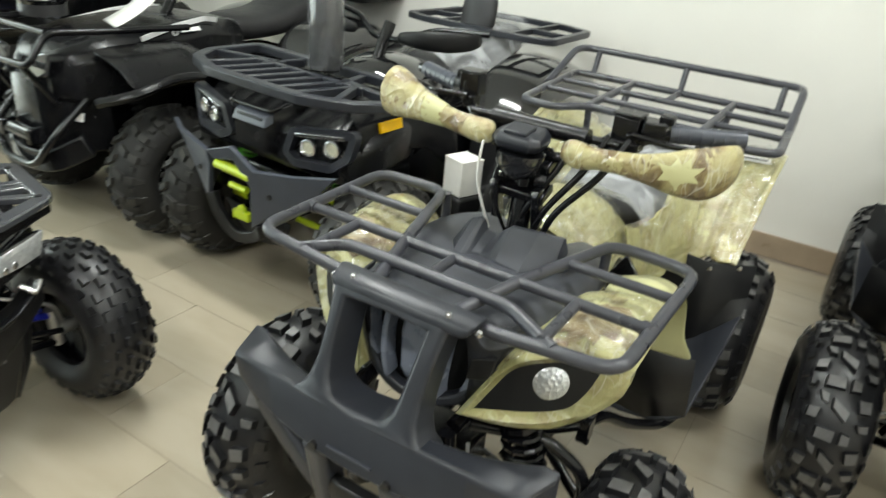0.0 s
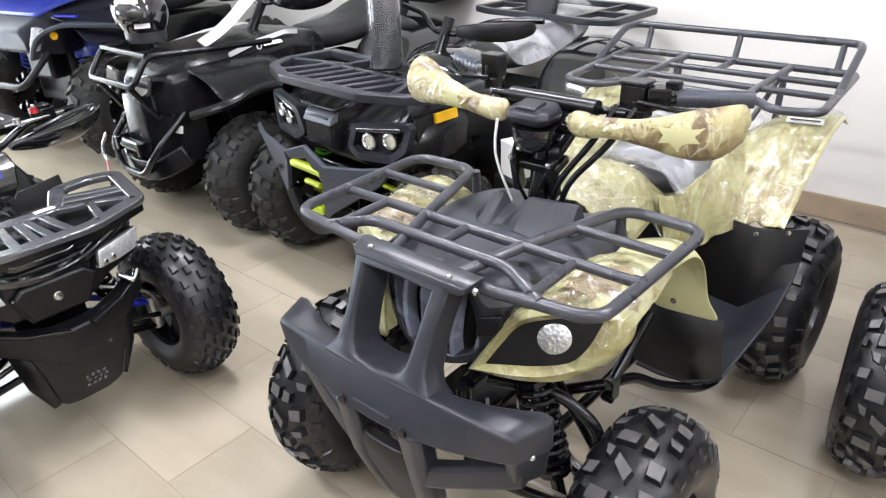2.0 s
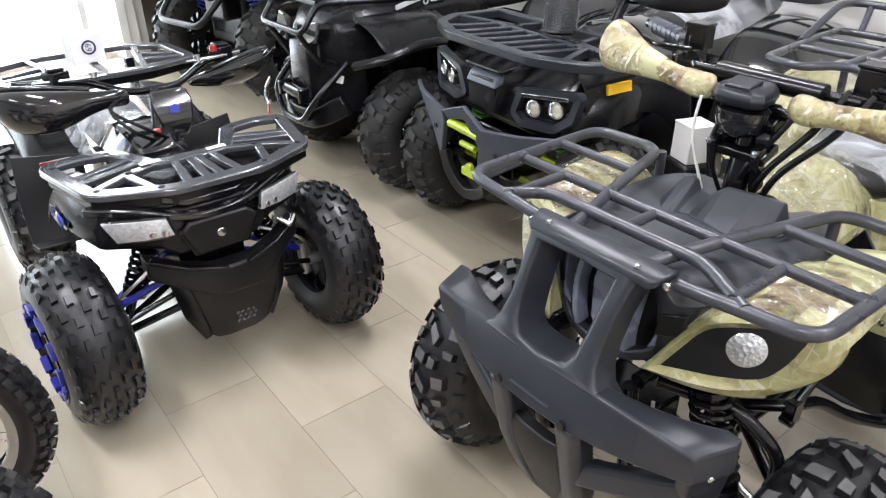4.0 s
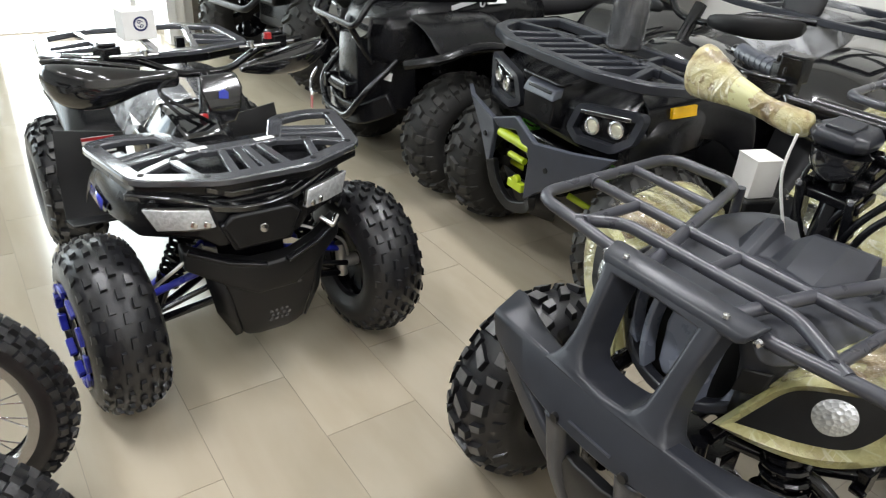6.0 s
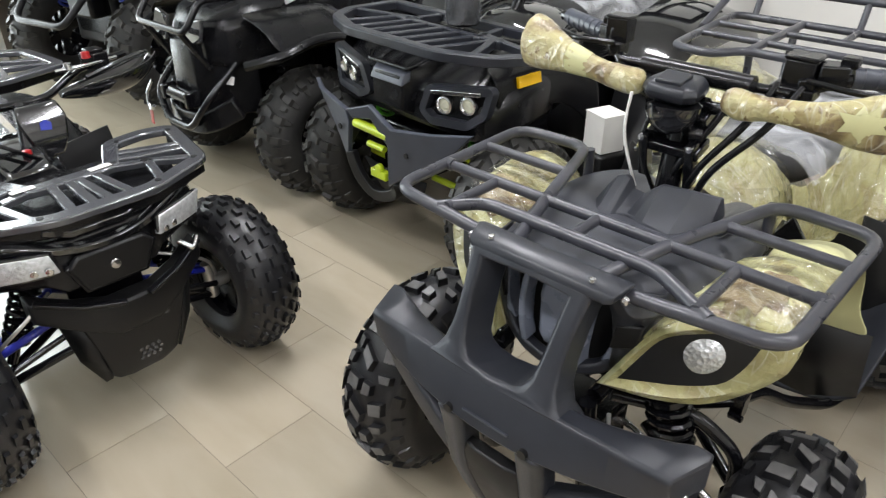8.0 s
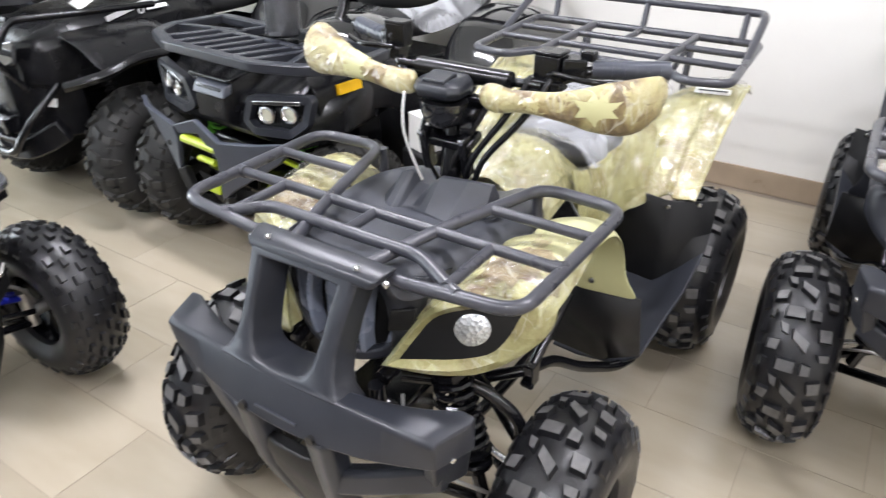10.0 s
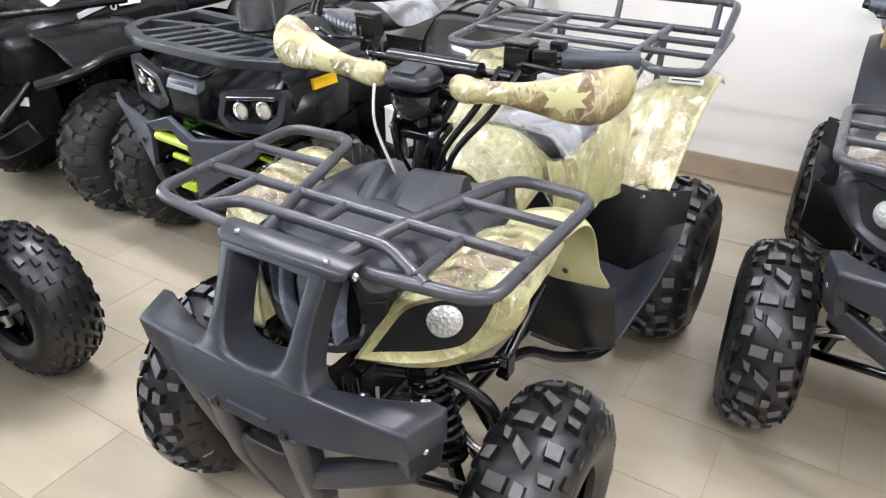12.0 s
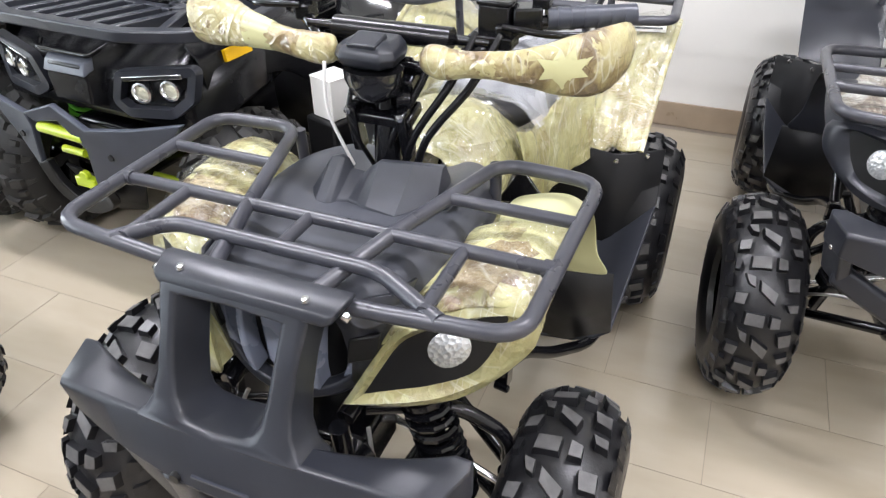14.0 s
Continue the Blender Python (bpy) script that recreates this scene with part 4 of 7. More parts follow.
        if sg < 0:
            link("lip_strap", Shape().sweep(smooth_path([(sg * 0.128, 0.000, 0.632), (sg * 0.131, -0.006, 0.660), (sg * 0.134, -0.004, 0.715), (sg * 0.142, 0.012, 0.790)], 4), rect(0.036, 0.008), up=(0, -1, 0), scales=[0.15, 0.5, 0.8, 1.0] + [1.0] * 9), lip, q, bevel=0.003)
        ctr = sum(i2, Vector()) / len(i2)
        bowl = Shape().rings([i2, [ctr + (a - ctr) * 0.75 + Vector((0, 0.035, 0.0)) for a in i2], [ctr + (a - ctr) * 0.25 + Vector((0, 0.06, 0)) for a in i2]], caps=True)
        link("lamp_bowl", bowl, MATBLK, q)
        hm = pose(sg * 0.240, 0.102, 0.733, 0, 0, -90 + sg * 24) @ pose(0, 0, 0, 0, -14, 0) @ Matrix.Diagonal((1.0, 1.1, 1.04, 1.0))
        link("headlight", Shape().lathe([(0.0, 0.019), (0.018, 0.018), (0.034, 0.012), (0.043, 0.002), (0.045, -0.012), (0.034, -0.03)], hm, 28), LENS, q, "round faceted headlight lens")
        # cheek of the nose between hood and lamp, with a dark slot
        cheek = link("nose_cheek", Shape().grid([[(sg * x, y, z) for x, y, z in row] for row in (
            ((0.098, -0.002, 0.852), (0.132, 0.030, 0.842), (0.168, 0.072, 0.830), (0.182, 0.130, 0.824)),
            ((0.112, 0.016, 0.790), (0.136, 0.032, 0.788), (0.160, 0.058, 0.792), (0.178, 0.100, 0.800)),
            ((0.116, 0.028, 0.715), (0.132, 0.034, 0.712), (0.148, 0.044, 0.722), (0.160, 0.062, 0.750)),
            ((0.112, 0.030, 0.670), (0.118, 0.032, 0.668), (0.126, 0.036, 0.676), (0.138, 0.044, 0.700)))]), GREY, q, "dark grey nose cheek", thick=0.005, smooth=60)
        link("slot", Shape().rings([[(sg * (x0 - 0.022), y0 - 0.010, z0), (sg * (x0 + 0.018), y0 + 0.012, z0 + 0.004), (sg * (x0 + 0.018), y0 + 0.022, z0 + 0.004), (sg * (x0 - 0.022), y0 + 0.005, z0)] for x0, y0, z0 in ((0.136, 0.026, 0.722), (0.139, 0.025, 0.745), (0.143, 0.026, 0.772))]), MATBLK, cheek, "dark air slot", bevel=0.003)
        # end of the fender and the black flap under it
        t = Shape()
        rows_t = (((0.235, 0.31, 0.812), (0.24, 0.40, 0.824), (0.248, 0.485, 0.800), (0.25, 0.512, 0.70), (0.25, 0.516, 0.650), (0.25, 0.526, 0.600)),
                  ((0.300, 0.31, 0.832), (0.31, 0.41, 0.846), (0.318, 0.495, 0.820), (0.322, 0.522, 0.71), (0.322, 0.522, 0.652), (0.332, 0.532, 0.604)),
                  ((0.345, 0.31, 0.834), (0.350, 0.41, 0.845), (0.354, 0.495, 0.815), (0.360, 0.527, 0.71), (0.366, 0.528, 0.655), (0.384, 0.545, 0.600)),
                  ((0.374, 0.31, 0.812), (0.380, 0.41, 0.826), (0.385, 0.490, 0.785), (0.389, 0.528, 0.69), (0.394, 0.531, 0.655), (0.432, 0.556, 0.598)))
        t.grid([[(sg * x, y, z) for x, y, z in r_] for r_ in rows_t])
        link("fender_tail", t, fender if film and sg < 0 else tail, q, "plain plastic end of the fender" if sg > 0 or not film else "leaf-camouflage end of the fender", sub=2, thick=0.005)
        link("bolt", Shape().lathe([(0.0, 0.006), (0.007, 0.004), (0.008, 0.0)], pose(sg * 0.318, 0.519, 0.640, 0, 0, -90), 8), CHROME, q)
        fl = Shape()
        fl.grid([[(sg * 0.245, 0.522, 0.618), (sg * 0.335, 0.537, 0.612), (sg * 0.428, 0.556, 0.604)], [(sg * 0.225, 0.55, 0.50), (sg * 0.332, 0.562, 0.49), (sg * 0.432, 0.575, 0.51)], [(sg * 0.212, 0.58, 0.392), (sg * 0.34, 0.59, 0.375), (sg * 0.436, 0.60, 0.420)]])
        link("mud_flap", fl, MATBLK, q, "matt black mud flap", thick=0.006)
        # leg guard in front of the rear wheel, running into the foot well
        gq = Shape()
        gq.grid([[(sg * x, y, z) for x, y, z in row] for row in (
            ((0.165, 1.065, 0.640), (0.25, 1.050, 0.642), (0.330, 1.035, 0.640), (0.36, 1.045, 0.638), (0.410, 1.095, 0.632), (0.452, 1.135, 0.628)),
            ((0.165, 1.045, 0.520), (0.25, 1.030, 0.520), (0.332, 1.012, 0.520), (0.36, 1.022, 0.522), (0.415, 1.065, 0.530), (0.456, 1.100, 0.540)),
            ((0.185, 1.020, 0.400), (0.26, 1.010, 0.392), (0.338, 1.000, 0.390), (0.36, 1.005, 0.400), (0.405, 1.030, 0.445), (0.458, 1.050, 0.500)))])
        lg = link("leg_guard", gq, MATBLK, q, "matt black leg guard", thick=0.006, bevel=0.004)
        for bx_, by in ((0.185, 1.052), (0.342, 1.028), (0.412, 1.088)):
            link("bolt", Shape().lathe([(0.0, 0.006), (0.007, 0.004), (0.008, 0.0)], pose(sg * bx_, by, 0.622, 0, 0, -90), 8), CHROME, lg)
        fb = link("footboard", Shape().grid([[(sg * x, y, z) for x, y, z in row] for row in (
            ((0.185, 1.020, 0.400), (0.26, 1.010, 0.392), (0.338, 1.000, 0.390), (0.405, 1.030, 0.445), (0.458, 1.050, 0.500)),
            ((0.20, 0.90, 0.345), (0.27, 0.90, 0.340), (0.345, 0.90, 0.345), (0.400, 0.92, 0.375), (0.446, 0.94, 0.425)),
            ((0.20, 0.62, 0.345), (0.27, 0.62, 0.340), (0.35, 0.62, 0.350), (0.400, 0.612, 0.378), (0.434, 0.606, 0.412)))]), GREY, q, "ribbed grey footboard", thick=0.008, bevel=0.003)
        # solid silver strips paint the white glints seen at two slot holes
        for hy in (0.78, 0.86):
            link("slot", Shape().box((sg * 0.31, hy, 0.348), (0.05, 0.018, 0.003)), SILVERTOP, fb, bevel=0.001)
        for k_ in range(5):
            link("rib", Shape().box((sg * 0.30, 0.68 + 0.05 * k_, 0.348), (0.17, 0.008, 0.004)), GREY, fb, bevel=0.001)
        n = Shape().tube([(sg * 0.13, 0.24, 0.45), (sg * 0.265, 0.31, 0.495), (sg * 0.285, 0.42, 0.462), (sg * 0.325, 0.495, 0.405), (sg * 0.385, 0.60, 0.362), (sg * 0.405, 0.70, 0.345), (sg * 0.30, 0.78, 0.30), (sg * 0.15, 0.80, 0.30)], 0.0135, bend=0.04)
        link("nerf_bar", n, STEELBLK, q)
        link("bracket", Shape().box((sg * 0.272, 0.325, 0.48), (0.026, 0.04, 0.06)).tube([(sg * 0.262, 0.30, 0.47), (sg * 0.292, 0.295, 0.47)], 0.008).tube([(sg * 0.272, 0.33, 0.50), (sg * 0.285, 0.47, 0.62)], 0.0125), STEELBLK, q, bevel=0.003)
        for ya, yb, za, zb in ((0.03, 0.14, 0.34, 0.27), (0.29, 0.18, 0.34, 0.27)):
            link("lower_arm", Shape().tube([(sg * 0.10, ya, za), (sg * 0.34, yb, zb)], 0.013), STEELBLK, q)
        link("upper_arm", Shape().tube([(sg * 0.12, 0.05, 0.60), (sg * 0.25, 0.12, 0.585), (sg * 0.335, 0.15, 0.515), (sg * 0.340, 0.155, 0.40)], 0.0135, bend=0.04).tube([(sg * 0.12, 0.28, 0.52), (sg * 0.335, 0.17, 0.42)], 0.0125), STEELBLK, q)
        link("steering_knuckle", Shape().tube([(sg * 0.335, 0.16, 0.41), (sg * 0.350, 0.16, 0.23)], 0.018).tube([(sg * 0.335, 0.16, 0.277), (sg * 0.40, 0.16, 0.277)], 0.022), STEELBLK, q)
        link("tie_rod", Shape().tube([(sg * 0.04, 0.22, 0.40), (sg * 0.325, 0.20, 0.31)], 0.008), CHROME, q)
        link("brake_hose", Shape().tube(smooth_path([(sg * 0.12, 0.05, 0.55), (sg * 0.17, 0.0, 0.44), (sg * 0.26, 0.02, 0.42), (sg * 0.34, 0.08, 0.36)], 6), 0.004, 7, bend=0.001), ALU, q)
        shock(q, (sg * 0.20, 0.09, 0.64), (sg * 0.285, 0.10, 0.32), 0.036, STEELBLK, 9)
        wheel(q, sg * 0.434, 0.160, 0.277, 0.196, "chevron", RUBBER, STEELBLK, steer=turn)
        wheel(q, sg * 0.386, 1.335, 0.280, 0.230, "chevron", RUBBER, STEELBLK)

    fr = Shape()
    for sg in (-1, 1):
        fr.tube([(sg * 0.11, -0.02, 0.62), (sg * 0.12, 0.0, 0.33), (sg * 0.13, 0.35, 0.27), (sg * 0.15, 0.95, 0.28), (sg * 0.12, 1.25, 0.45), (sg * 0.1, 1.5, 0.6)], 0.016, bend=0.06)
        fr.tube([(sg * 0.11, 0.0, 0.62), (sg * 0.12, 0.28, 0.66), (sg * 0.06, 0.46, 0.78)], 0.016)
        fr.tube([(sg * 0.12, 0.26, 0.64), (sg * 0.13, 0.33, 0.28)], 0.014)
    fr.tube([(-0.12, 0.02, 0.46), (0.12, 0.02, 0.46)], 0.013)
    fr.tube([(-0.38, 1.335, 0.280), (0.38, 1.335, 0.280)], 0.02)
    link("frame", fr, STEELBLK, q, "black painted tubular frame")
    link("engine", Shape().box((0, 0.74, 0.45), (0.28, 0.36, 0.26)).box((0.0, 0.60, 0.58), (0.14, 0.14, 0.16)), ALU, q, bevel=0.02)
    link("front_gearbox", Shape().box((0, 0.15, 0.40), (0.17, 0.15, 0.11)).tube([(0.05, 0.1, 0.43), (0.05, -0.01, 0.43)], 0.03, 14), STEELBLK, q, bevel=0.012)
    link("horn", Shape().lathe([(0, 0.0), (0.035, 0.0), (0.042, 0.012), (0.03, 0.03), (0.0, 0.03)], pose(0.10, 0.04, 0.50, 0, 0, -90), 20), STEELBLK, q)

    # body shell between tank and seat
    s = Shape()
    rows = []
    for y, w, zt, zs in ((0.56, 0.09, 0.80, 0.62), (0.64, 0.13, 0.875, 0.58), (0.74, 0.135, 0.868, 0.54), (0.84, 0.125, 0.815, 0.50), (0.93, 0.12, 0.765, 0.48), (1.05, 0.12, 0.74, 0.48)):
        rows.append([(-w - 0.05, y, zs), (-w - 0.035, y, (zs + zt) / 2), (-w * 0.85, y, zt - 0.035), (-w * 0.4, y, zt - 0.004), (0, y, zt), (w * 0.4, y, zt - 0.004), (w * 0.85, y, zt - 0.035), (w + 0.035, y, (zs + zt) / 2), (w + 0.05, y, zs)])
    s.grid(rows)
    b_ob = creased(link("body_panel", s, body, q, "leaf-camouflage tank panel wrapped in film", sub=3, thick=0.004), 0.022)
    film_over(rows, b_ob, 0, 23, 0.010, 0.009)
    st = Shape()
    st.rings([[(-w, y, z0), (w, y, z0), (w * 1.02, y, z0 + (z1 - z0) * 0.6), (w * 0.75, y, z1), (-w * 0.75, y, z1), (-w * 1.02, y, z0 + (z1 - z0) * 0.6)] for y, w, z0, z1 in ((0.82, 0.10, 0.74, 0.83), (0.92, 0.13, 0.70, 0.80), (1.06, 0.16, 0.70, 0.795), (1.22, 0.175, 0.71, 0.815), (1.40, 0.17, 0.73, 0.84), (1.52, 0.14, 0.76, 0.845))])
    link("seat", st, SEATM, q, "dark vinyl seat under clear film", sub=2)
    rng = random.Random(4)
    fi = Shape()
    ys = [0.78 + 0.045 * i for i in range(18)]
    fi.grid([[(x, y + rng.uniform(-0.01, 0.01), 0.862 - 0.12 * min(1, max(0, (y - 0.78) / 0.12)) ** 0.5 * 0.45 + 0.045 * max(0, (y - 1.0) / 0.5) - 2.4 * max(0, abs(x) - 0.12) ** 1.3 + rng.uniform(-0.009, 0.012)) for x in [-0.18 + 0.030 * j for j in range(13)]] for y in ys])
    link("seat_film", fi, FILM, q, "creased clear polythene over the seat", sub=1)
    for sg in (-1, 1):
        if film:
            # the drape that joins the tank panel to the rear fender in a notch
            dr_ = [[(sg * x, y, z) for x, y, z in row] for row in (
                ((0.150, 0.760, 0.790), (0.170, 0.760, 0.72), (0.188, 0.760, 0.60)),
                ((0.160, 0.840, 0.762), (0.185, 0.840, 0.70), (0.202, 0.830, 0.59)),
                ((0.178, 0.930, 0.778), (0.206, 0.915, 0.70), (0.222, 0.900, 0.59)),
                ((0.200, 1.050, 0.812), (0.228, 1.010, 0.72), (0.244, 0.980, 0.60)),
                ((0.222, 1.170, 0.845), (0.258, 1.095, 0.74), (0.276, 1.045, 0.61)))]
            rows_d = [[tuple(v) for v in smooth_path(row, 4)] for row in zip(*dr_)]
            d_ob = link("side_drape", Shape().grid([[(x + sg * 0.006 * math.sin(70 * y + 9 * z), y, z) for x, y, z in row] for row in rows_d]), body, q, "film-wrapped camouflage side panel below the seat", sub=3, thick=0.004)
            creased(d_ob, 0.014)
            film_over([list(row) for row in dr_], d_ob, sg, 27, 0.008, 0.007)
        rf = Shape()
        base = (((0.14, 0.99, 0.585), (0.21, 1.03, 0.610), (0.28, 1.05, 0.625), (0.34, 1.06, 0.635), (0.392, 1.068, 0.640)),
                ((0.15, 1.03, 0.67), (0.22, 1.09, 0.695), (0.29, 1.12, 0.710), (0.345, 1.135, 0.712), (0.398, 1.145, 0.710)),
                ((0.155, 1.09, 0.74), (0.225, 1.16, 0.770), (0.29, 1.20, 0.783), (0.35, 1.22, 0.785), (0.402, 1.230, 0.777)),
                ((0.16, 1.18, 0.785), (0.23, 1.25, 0.820), (0.30, 1.29, 0.840), (0.355, 1.31, 0.842), (0.404, 1.325, 0.830)),
                ((0.17, 1.29, 0.80), (0.235, 1.34, 0.845), (0.30, 1.38, 0.868), (0.36, 1.40, 0.868), (0.404, 1.415, 0.856)),
                ((0.17, 1.40, 0.80), (0.24, 1.45, 0.850), (0.31, 1.48, 0.875), (0.36, 1.50, 0.874), (0.402, 1.505, 0.858)),
                ((0.16, 1.60, 0.76), (0.24, 1.62, 0.80), (0.31, 1.64, 0.82), (0.37, 1.65, 0.81), (0.40, 1.65, 0.785)))
        # loose folds run up the front of the fender
        rf.grid([[(sg * x, y + (1.0 if film else 0.0) * (0.016 * math.sin(64 * x + 0.25 * i) + 0.008 * math.sin(141 * x + 0.2 * i)), z) for x, y, z in smooth_path(row, 6)] for i, row in enumerate(base)])
        r_ob = link("rear_fender", rf, body if film else fender, q, "tall leaf-camouflage rear fender wrapped in film" if film else "dark grey plastic rear fender", sub=2, thick=0.005)
        if film:
            creased(r_ob, 0.018)
            film_over([[(sg * x, y, z) for x, y, z in row] for row in base], r_ob, sg, 22, 0.012, 0.009)
        if film:
            ed = Shape().sweep(smooth_path([(sg * 0.394, 1.068, 0.64), (sg * 0.403, 1.225, 0.777), (sg * 0.407, 1.33, 0.832), (sg * 0.409, 1.42, 0.858), (sg * 0.406, 1.51, 0.858)], 5), oval(0.018, 0.012, 8))
            link("fender_edge", ed, body, q)
    if film:
        for dy, w in ((0.0, 0.10), (0.035, 0.085)):
            lb = Shape().grid([[(0.285, 1.335 + dy, 0.866 + dy * 0.35), (0.285 + w, 1.355 + dy, 0.866 + dy * 0.35)], [(0.282, 1.358 + dy, 0.876 + dy * 0.35), (0.282 + w, 1.380 + dy, 0.876 + dy * 0.35)]])
            lab = link("warning_label", lb, WHITEP, q, "white printed warning label", thick=0.001)
            link("print_bar", Shape().grid([[(0.295, 1.343 + dy, 0.8715 + dy * 0.35), (0.275 + w, 1.361 + dy, 0.8715 + dy * 0.35)], [(0.293, 1.350 + dy, 0.8745 + dy * 0.35), (0.273 + w, 1.369 + dy, 0.8745 + dy * 0.35)]]), SILVERTOP, lab)

    # rear rack
    k = Shape()
    ZR, ZU = 0.955, 1.045
    k.tube([(-0.40, 1.66, ZR), (0.39, 1.66, ZR), (0.415, 1.15, ZR), (0.30, 1.115, ZR), (0.22, 1.20, ZR), (-0.18, 1.20, ZR), (-0.24, 1.10, ZR), (-0.36, 1.12, ZR)], R, bend=0.04, closed=True)
    k.tube([(-0.40, 1.40, ZR), (-0.40, 1.62, ZU), (-0.385, 1.69, ZU), (0.375, 1.69, ZU), (0.395, 1.62, ZU), (0.40, 1.40, ZR)], R, bend=0.04)
    for y in (1.33, 1.49):
        k.tube([(-0.38, y, ZR), (0.40, y, ZR)], R * 0.85)
    for x in (-0.17, 0.19):
        k.tube([(x, 1.20, ZR), (x, 1.66, ZR)], R)
    k.tube([(0, 1.49, ZR), (0, 1.66, ZR)], R * 0.85)
    for x in (-0.33, 0.0, 0.33):
        k.tube([(x, 1.66, ZR), (x, 1.69, ZU)], R * 0.85)
    for x in (-0.17, 0.19):
        k.tube([(x, 1.22, ZR), (x, 1.24, 0.80)], R * 0.9)
        k.tube([(x, 1.60, ZR), (x, 1.58, 0.78)], R * 0.9)
        k.tube([(x, 1.58, ZR), (x * 0.7, 1.40, 0.76)], R * 0.7)
    link("rear_rack", k, TUBE, q, "grey tubular rear rack with a raised rail")

    # gear lever bracket in the gap before the foot well
    link("lever_bracket", Shape().prism([(-0.045, 0.0), (0.045, -0.01), (0.01, 0.085)], Matrix(((0.35, 0, 0.94, 0.165), (0.94, 0, -0.35, 0.665), (0, 1, 0, 0.655), (0, 0, 0, 1))), 0.02), GLOSS, q, "glossy black lever bracket", bevel=0.004)

    # steering, a touch off the middle
    X = -0.013
    stm = Shape()
    stm.tube([(0.0, 0.40, 0.76), (X, 0.455, 1.00)], 0.026, 14)
    stm.box((X, 0.450, 1.005), (0.12, 0.055, 0.03), (20, 0, 0))
    for dx in (-0.035, 0.035):
        stm.tube([(X + dx, 0.45, 0.985), (X + dx, 0.465, 1.04)], 0.013)
    link("steering_stem", stm, STEELBLK, q, bevel=0.004)
    hb = Shape()
    hb.tube([(X - 0.42, 0.635, 1.105), (X - 0.24, 0.545, 1.10), (X - 0.11, 0.455, 1.025), (X + 0.11, 0.455, 1.025), (X + 0.24, 0.545, 1.10), (X + 0.40, 0.635, 1.105)], 0.0125, bend=0.05)
    hb.tube([(X - 0.18, 0.495, 1.07), (X + 0.18, 0.495, 1.07)], 0.010)
    link("handlebar", hb, STEELBLK, q)
    link("bar_pad", Shape().sweep([(X - 0.115, 0.482, 1.075), (X + 0.115, 0.482, 1.075)], oval(0.046, 0.040, 12)), BLACKPL, q, "glossy black bar pad")
    for sg in (-1, 1):
        gp = link("grip", Shape().tube([(X + sg * 0.26, 0.560, 1.103), (X + sg * 0.40, 0.630, 1.106)], 0.019, 14), GREYLT, q, "ribbed grey rubber grip")
        for k_ in range(6):
            c_ = Vector((X + sg * (0.275 + 0.021 * k_), 0.5675 + 0.0105 * k_, 1.1035))
            link("ridge", Shape().tube([c_, c_ + Vector((sg * 0.007, 0.0035, 0.0))], 0.0205, 12), GREYLT, gp)
        link("lever", Shape().tube([(X + sg * 0.20, 0.500, 1.100), (X + sg * 0.29, 0.495, 1.095), (X + sg * 0.38, 0.560, 1.09)], 0.006), STEELBLK, q)
        sw = Shape().box((X + sg * 0.228, 0.545, 1.105), (0.05, 0.05, 0.045), (0, 0, sg * 24)).box((X + sg * 0.25, 0.565, 1.13), (0.03, 0.03, 0.02)).box((X + sg * 0.20, 0.52, 1.085), (0.03, 0.04, 0.03))
        link("switch_block", sw, BLACKPL, q, bevel=0.004)
        # hand guard: a sleeve by the stem that swells to a bowl before the grip
        dz = 0.0 if sg > 0 else 0.022
        ax = [(0.082, 0.412, 1.062, 0.018), (0.090, 0.405, 1.062, 0.027), (0.115, 0.398, 1.061, 0.030), (0.145, 0.398, 1.062, 0.024), (0.190, 0.402, 1.066, 0.022), (0.240, 0.414, 1.064 + dz * 0.4, 0.028), (0.285, 0.438, 1.060 + dz * 0.8, 0.043), (0.325, 0.475, 1.056 + dz, 0.056), (0.358, 0.520, 1.054 + dz, 0.060), (0.378, 0.562, 1.060 + dz, 0.053), (0.384, 0.590, 1.066 + dz, 0.040), (0.380, 0.600, 1.068 + dz, 0.022)]
        if sg < 0:
            ax = [(0.082, 0.405, 1.062, 0.018), (0.090, 0.398, 1.062, 0.027), (0.115, 0.392, 1.062, 0.030), (0.150, 0.390, 1.066, 0.025), (0.200, 0.390, 1.074, 0.025), (0.250, 0.392, 1.081, 0.032), (0.295, 0.397, 1.088, 0.045), (0.330, 0.404, 1.093, 0.056), (0.358, 0.414, 1.095, 0.060), (0.366, 0.420, 1.095, 0.058), (0.352, 0.414, 1.095, 0.050), (0.325, 0.406, 1.093, 0.034)]
        rings = []
        for i, (x, y, z, w) in enumerate(ax):
            a_, b_ = Vector(ax[max(i - 1, 0)][:3]), Vector(ax[min(i + 1, len(ax) - 1)][:3])
            dd = (b_ - a_).normalized()
            if sg < 0 and dd.x < 0:
                dd = -dd
            sd = Vector((dd.y, -dd.x, 0))
            fl_ = 0.85 if i < 5 or sg < 0 else 0.55
            rings.append([(sg * (x + sd.x * w * fl_ * math.cos(t_)), y + sd.y * w * fl_ * math.cos(t_), z + w * math.sin(t_)) for t_ in [j * math.pi / 6 for j in range(12)]])
        hg = link("hand_guard", Shape().rings(rings), guard, q, "glossy leaf-camouflage hand guard", sub=2)
        creased(hg, 0.006)
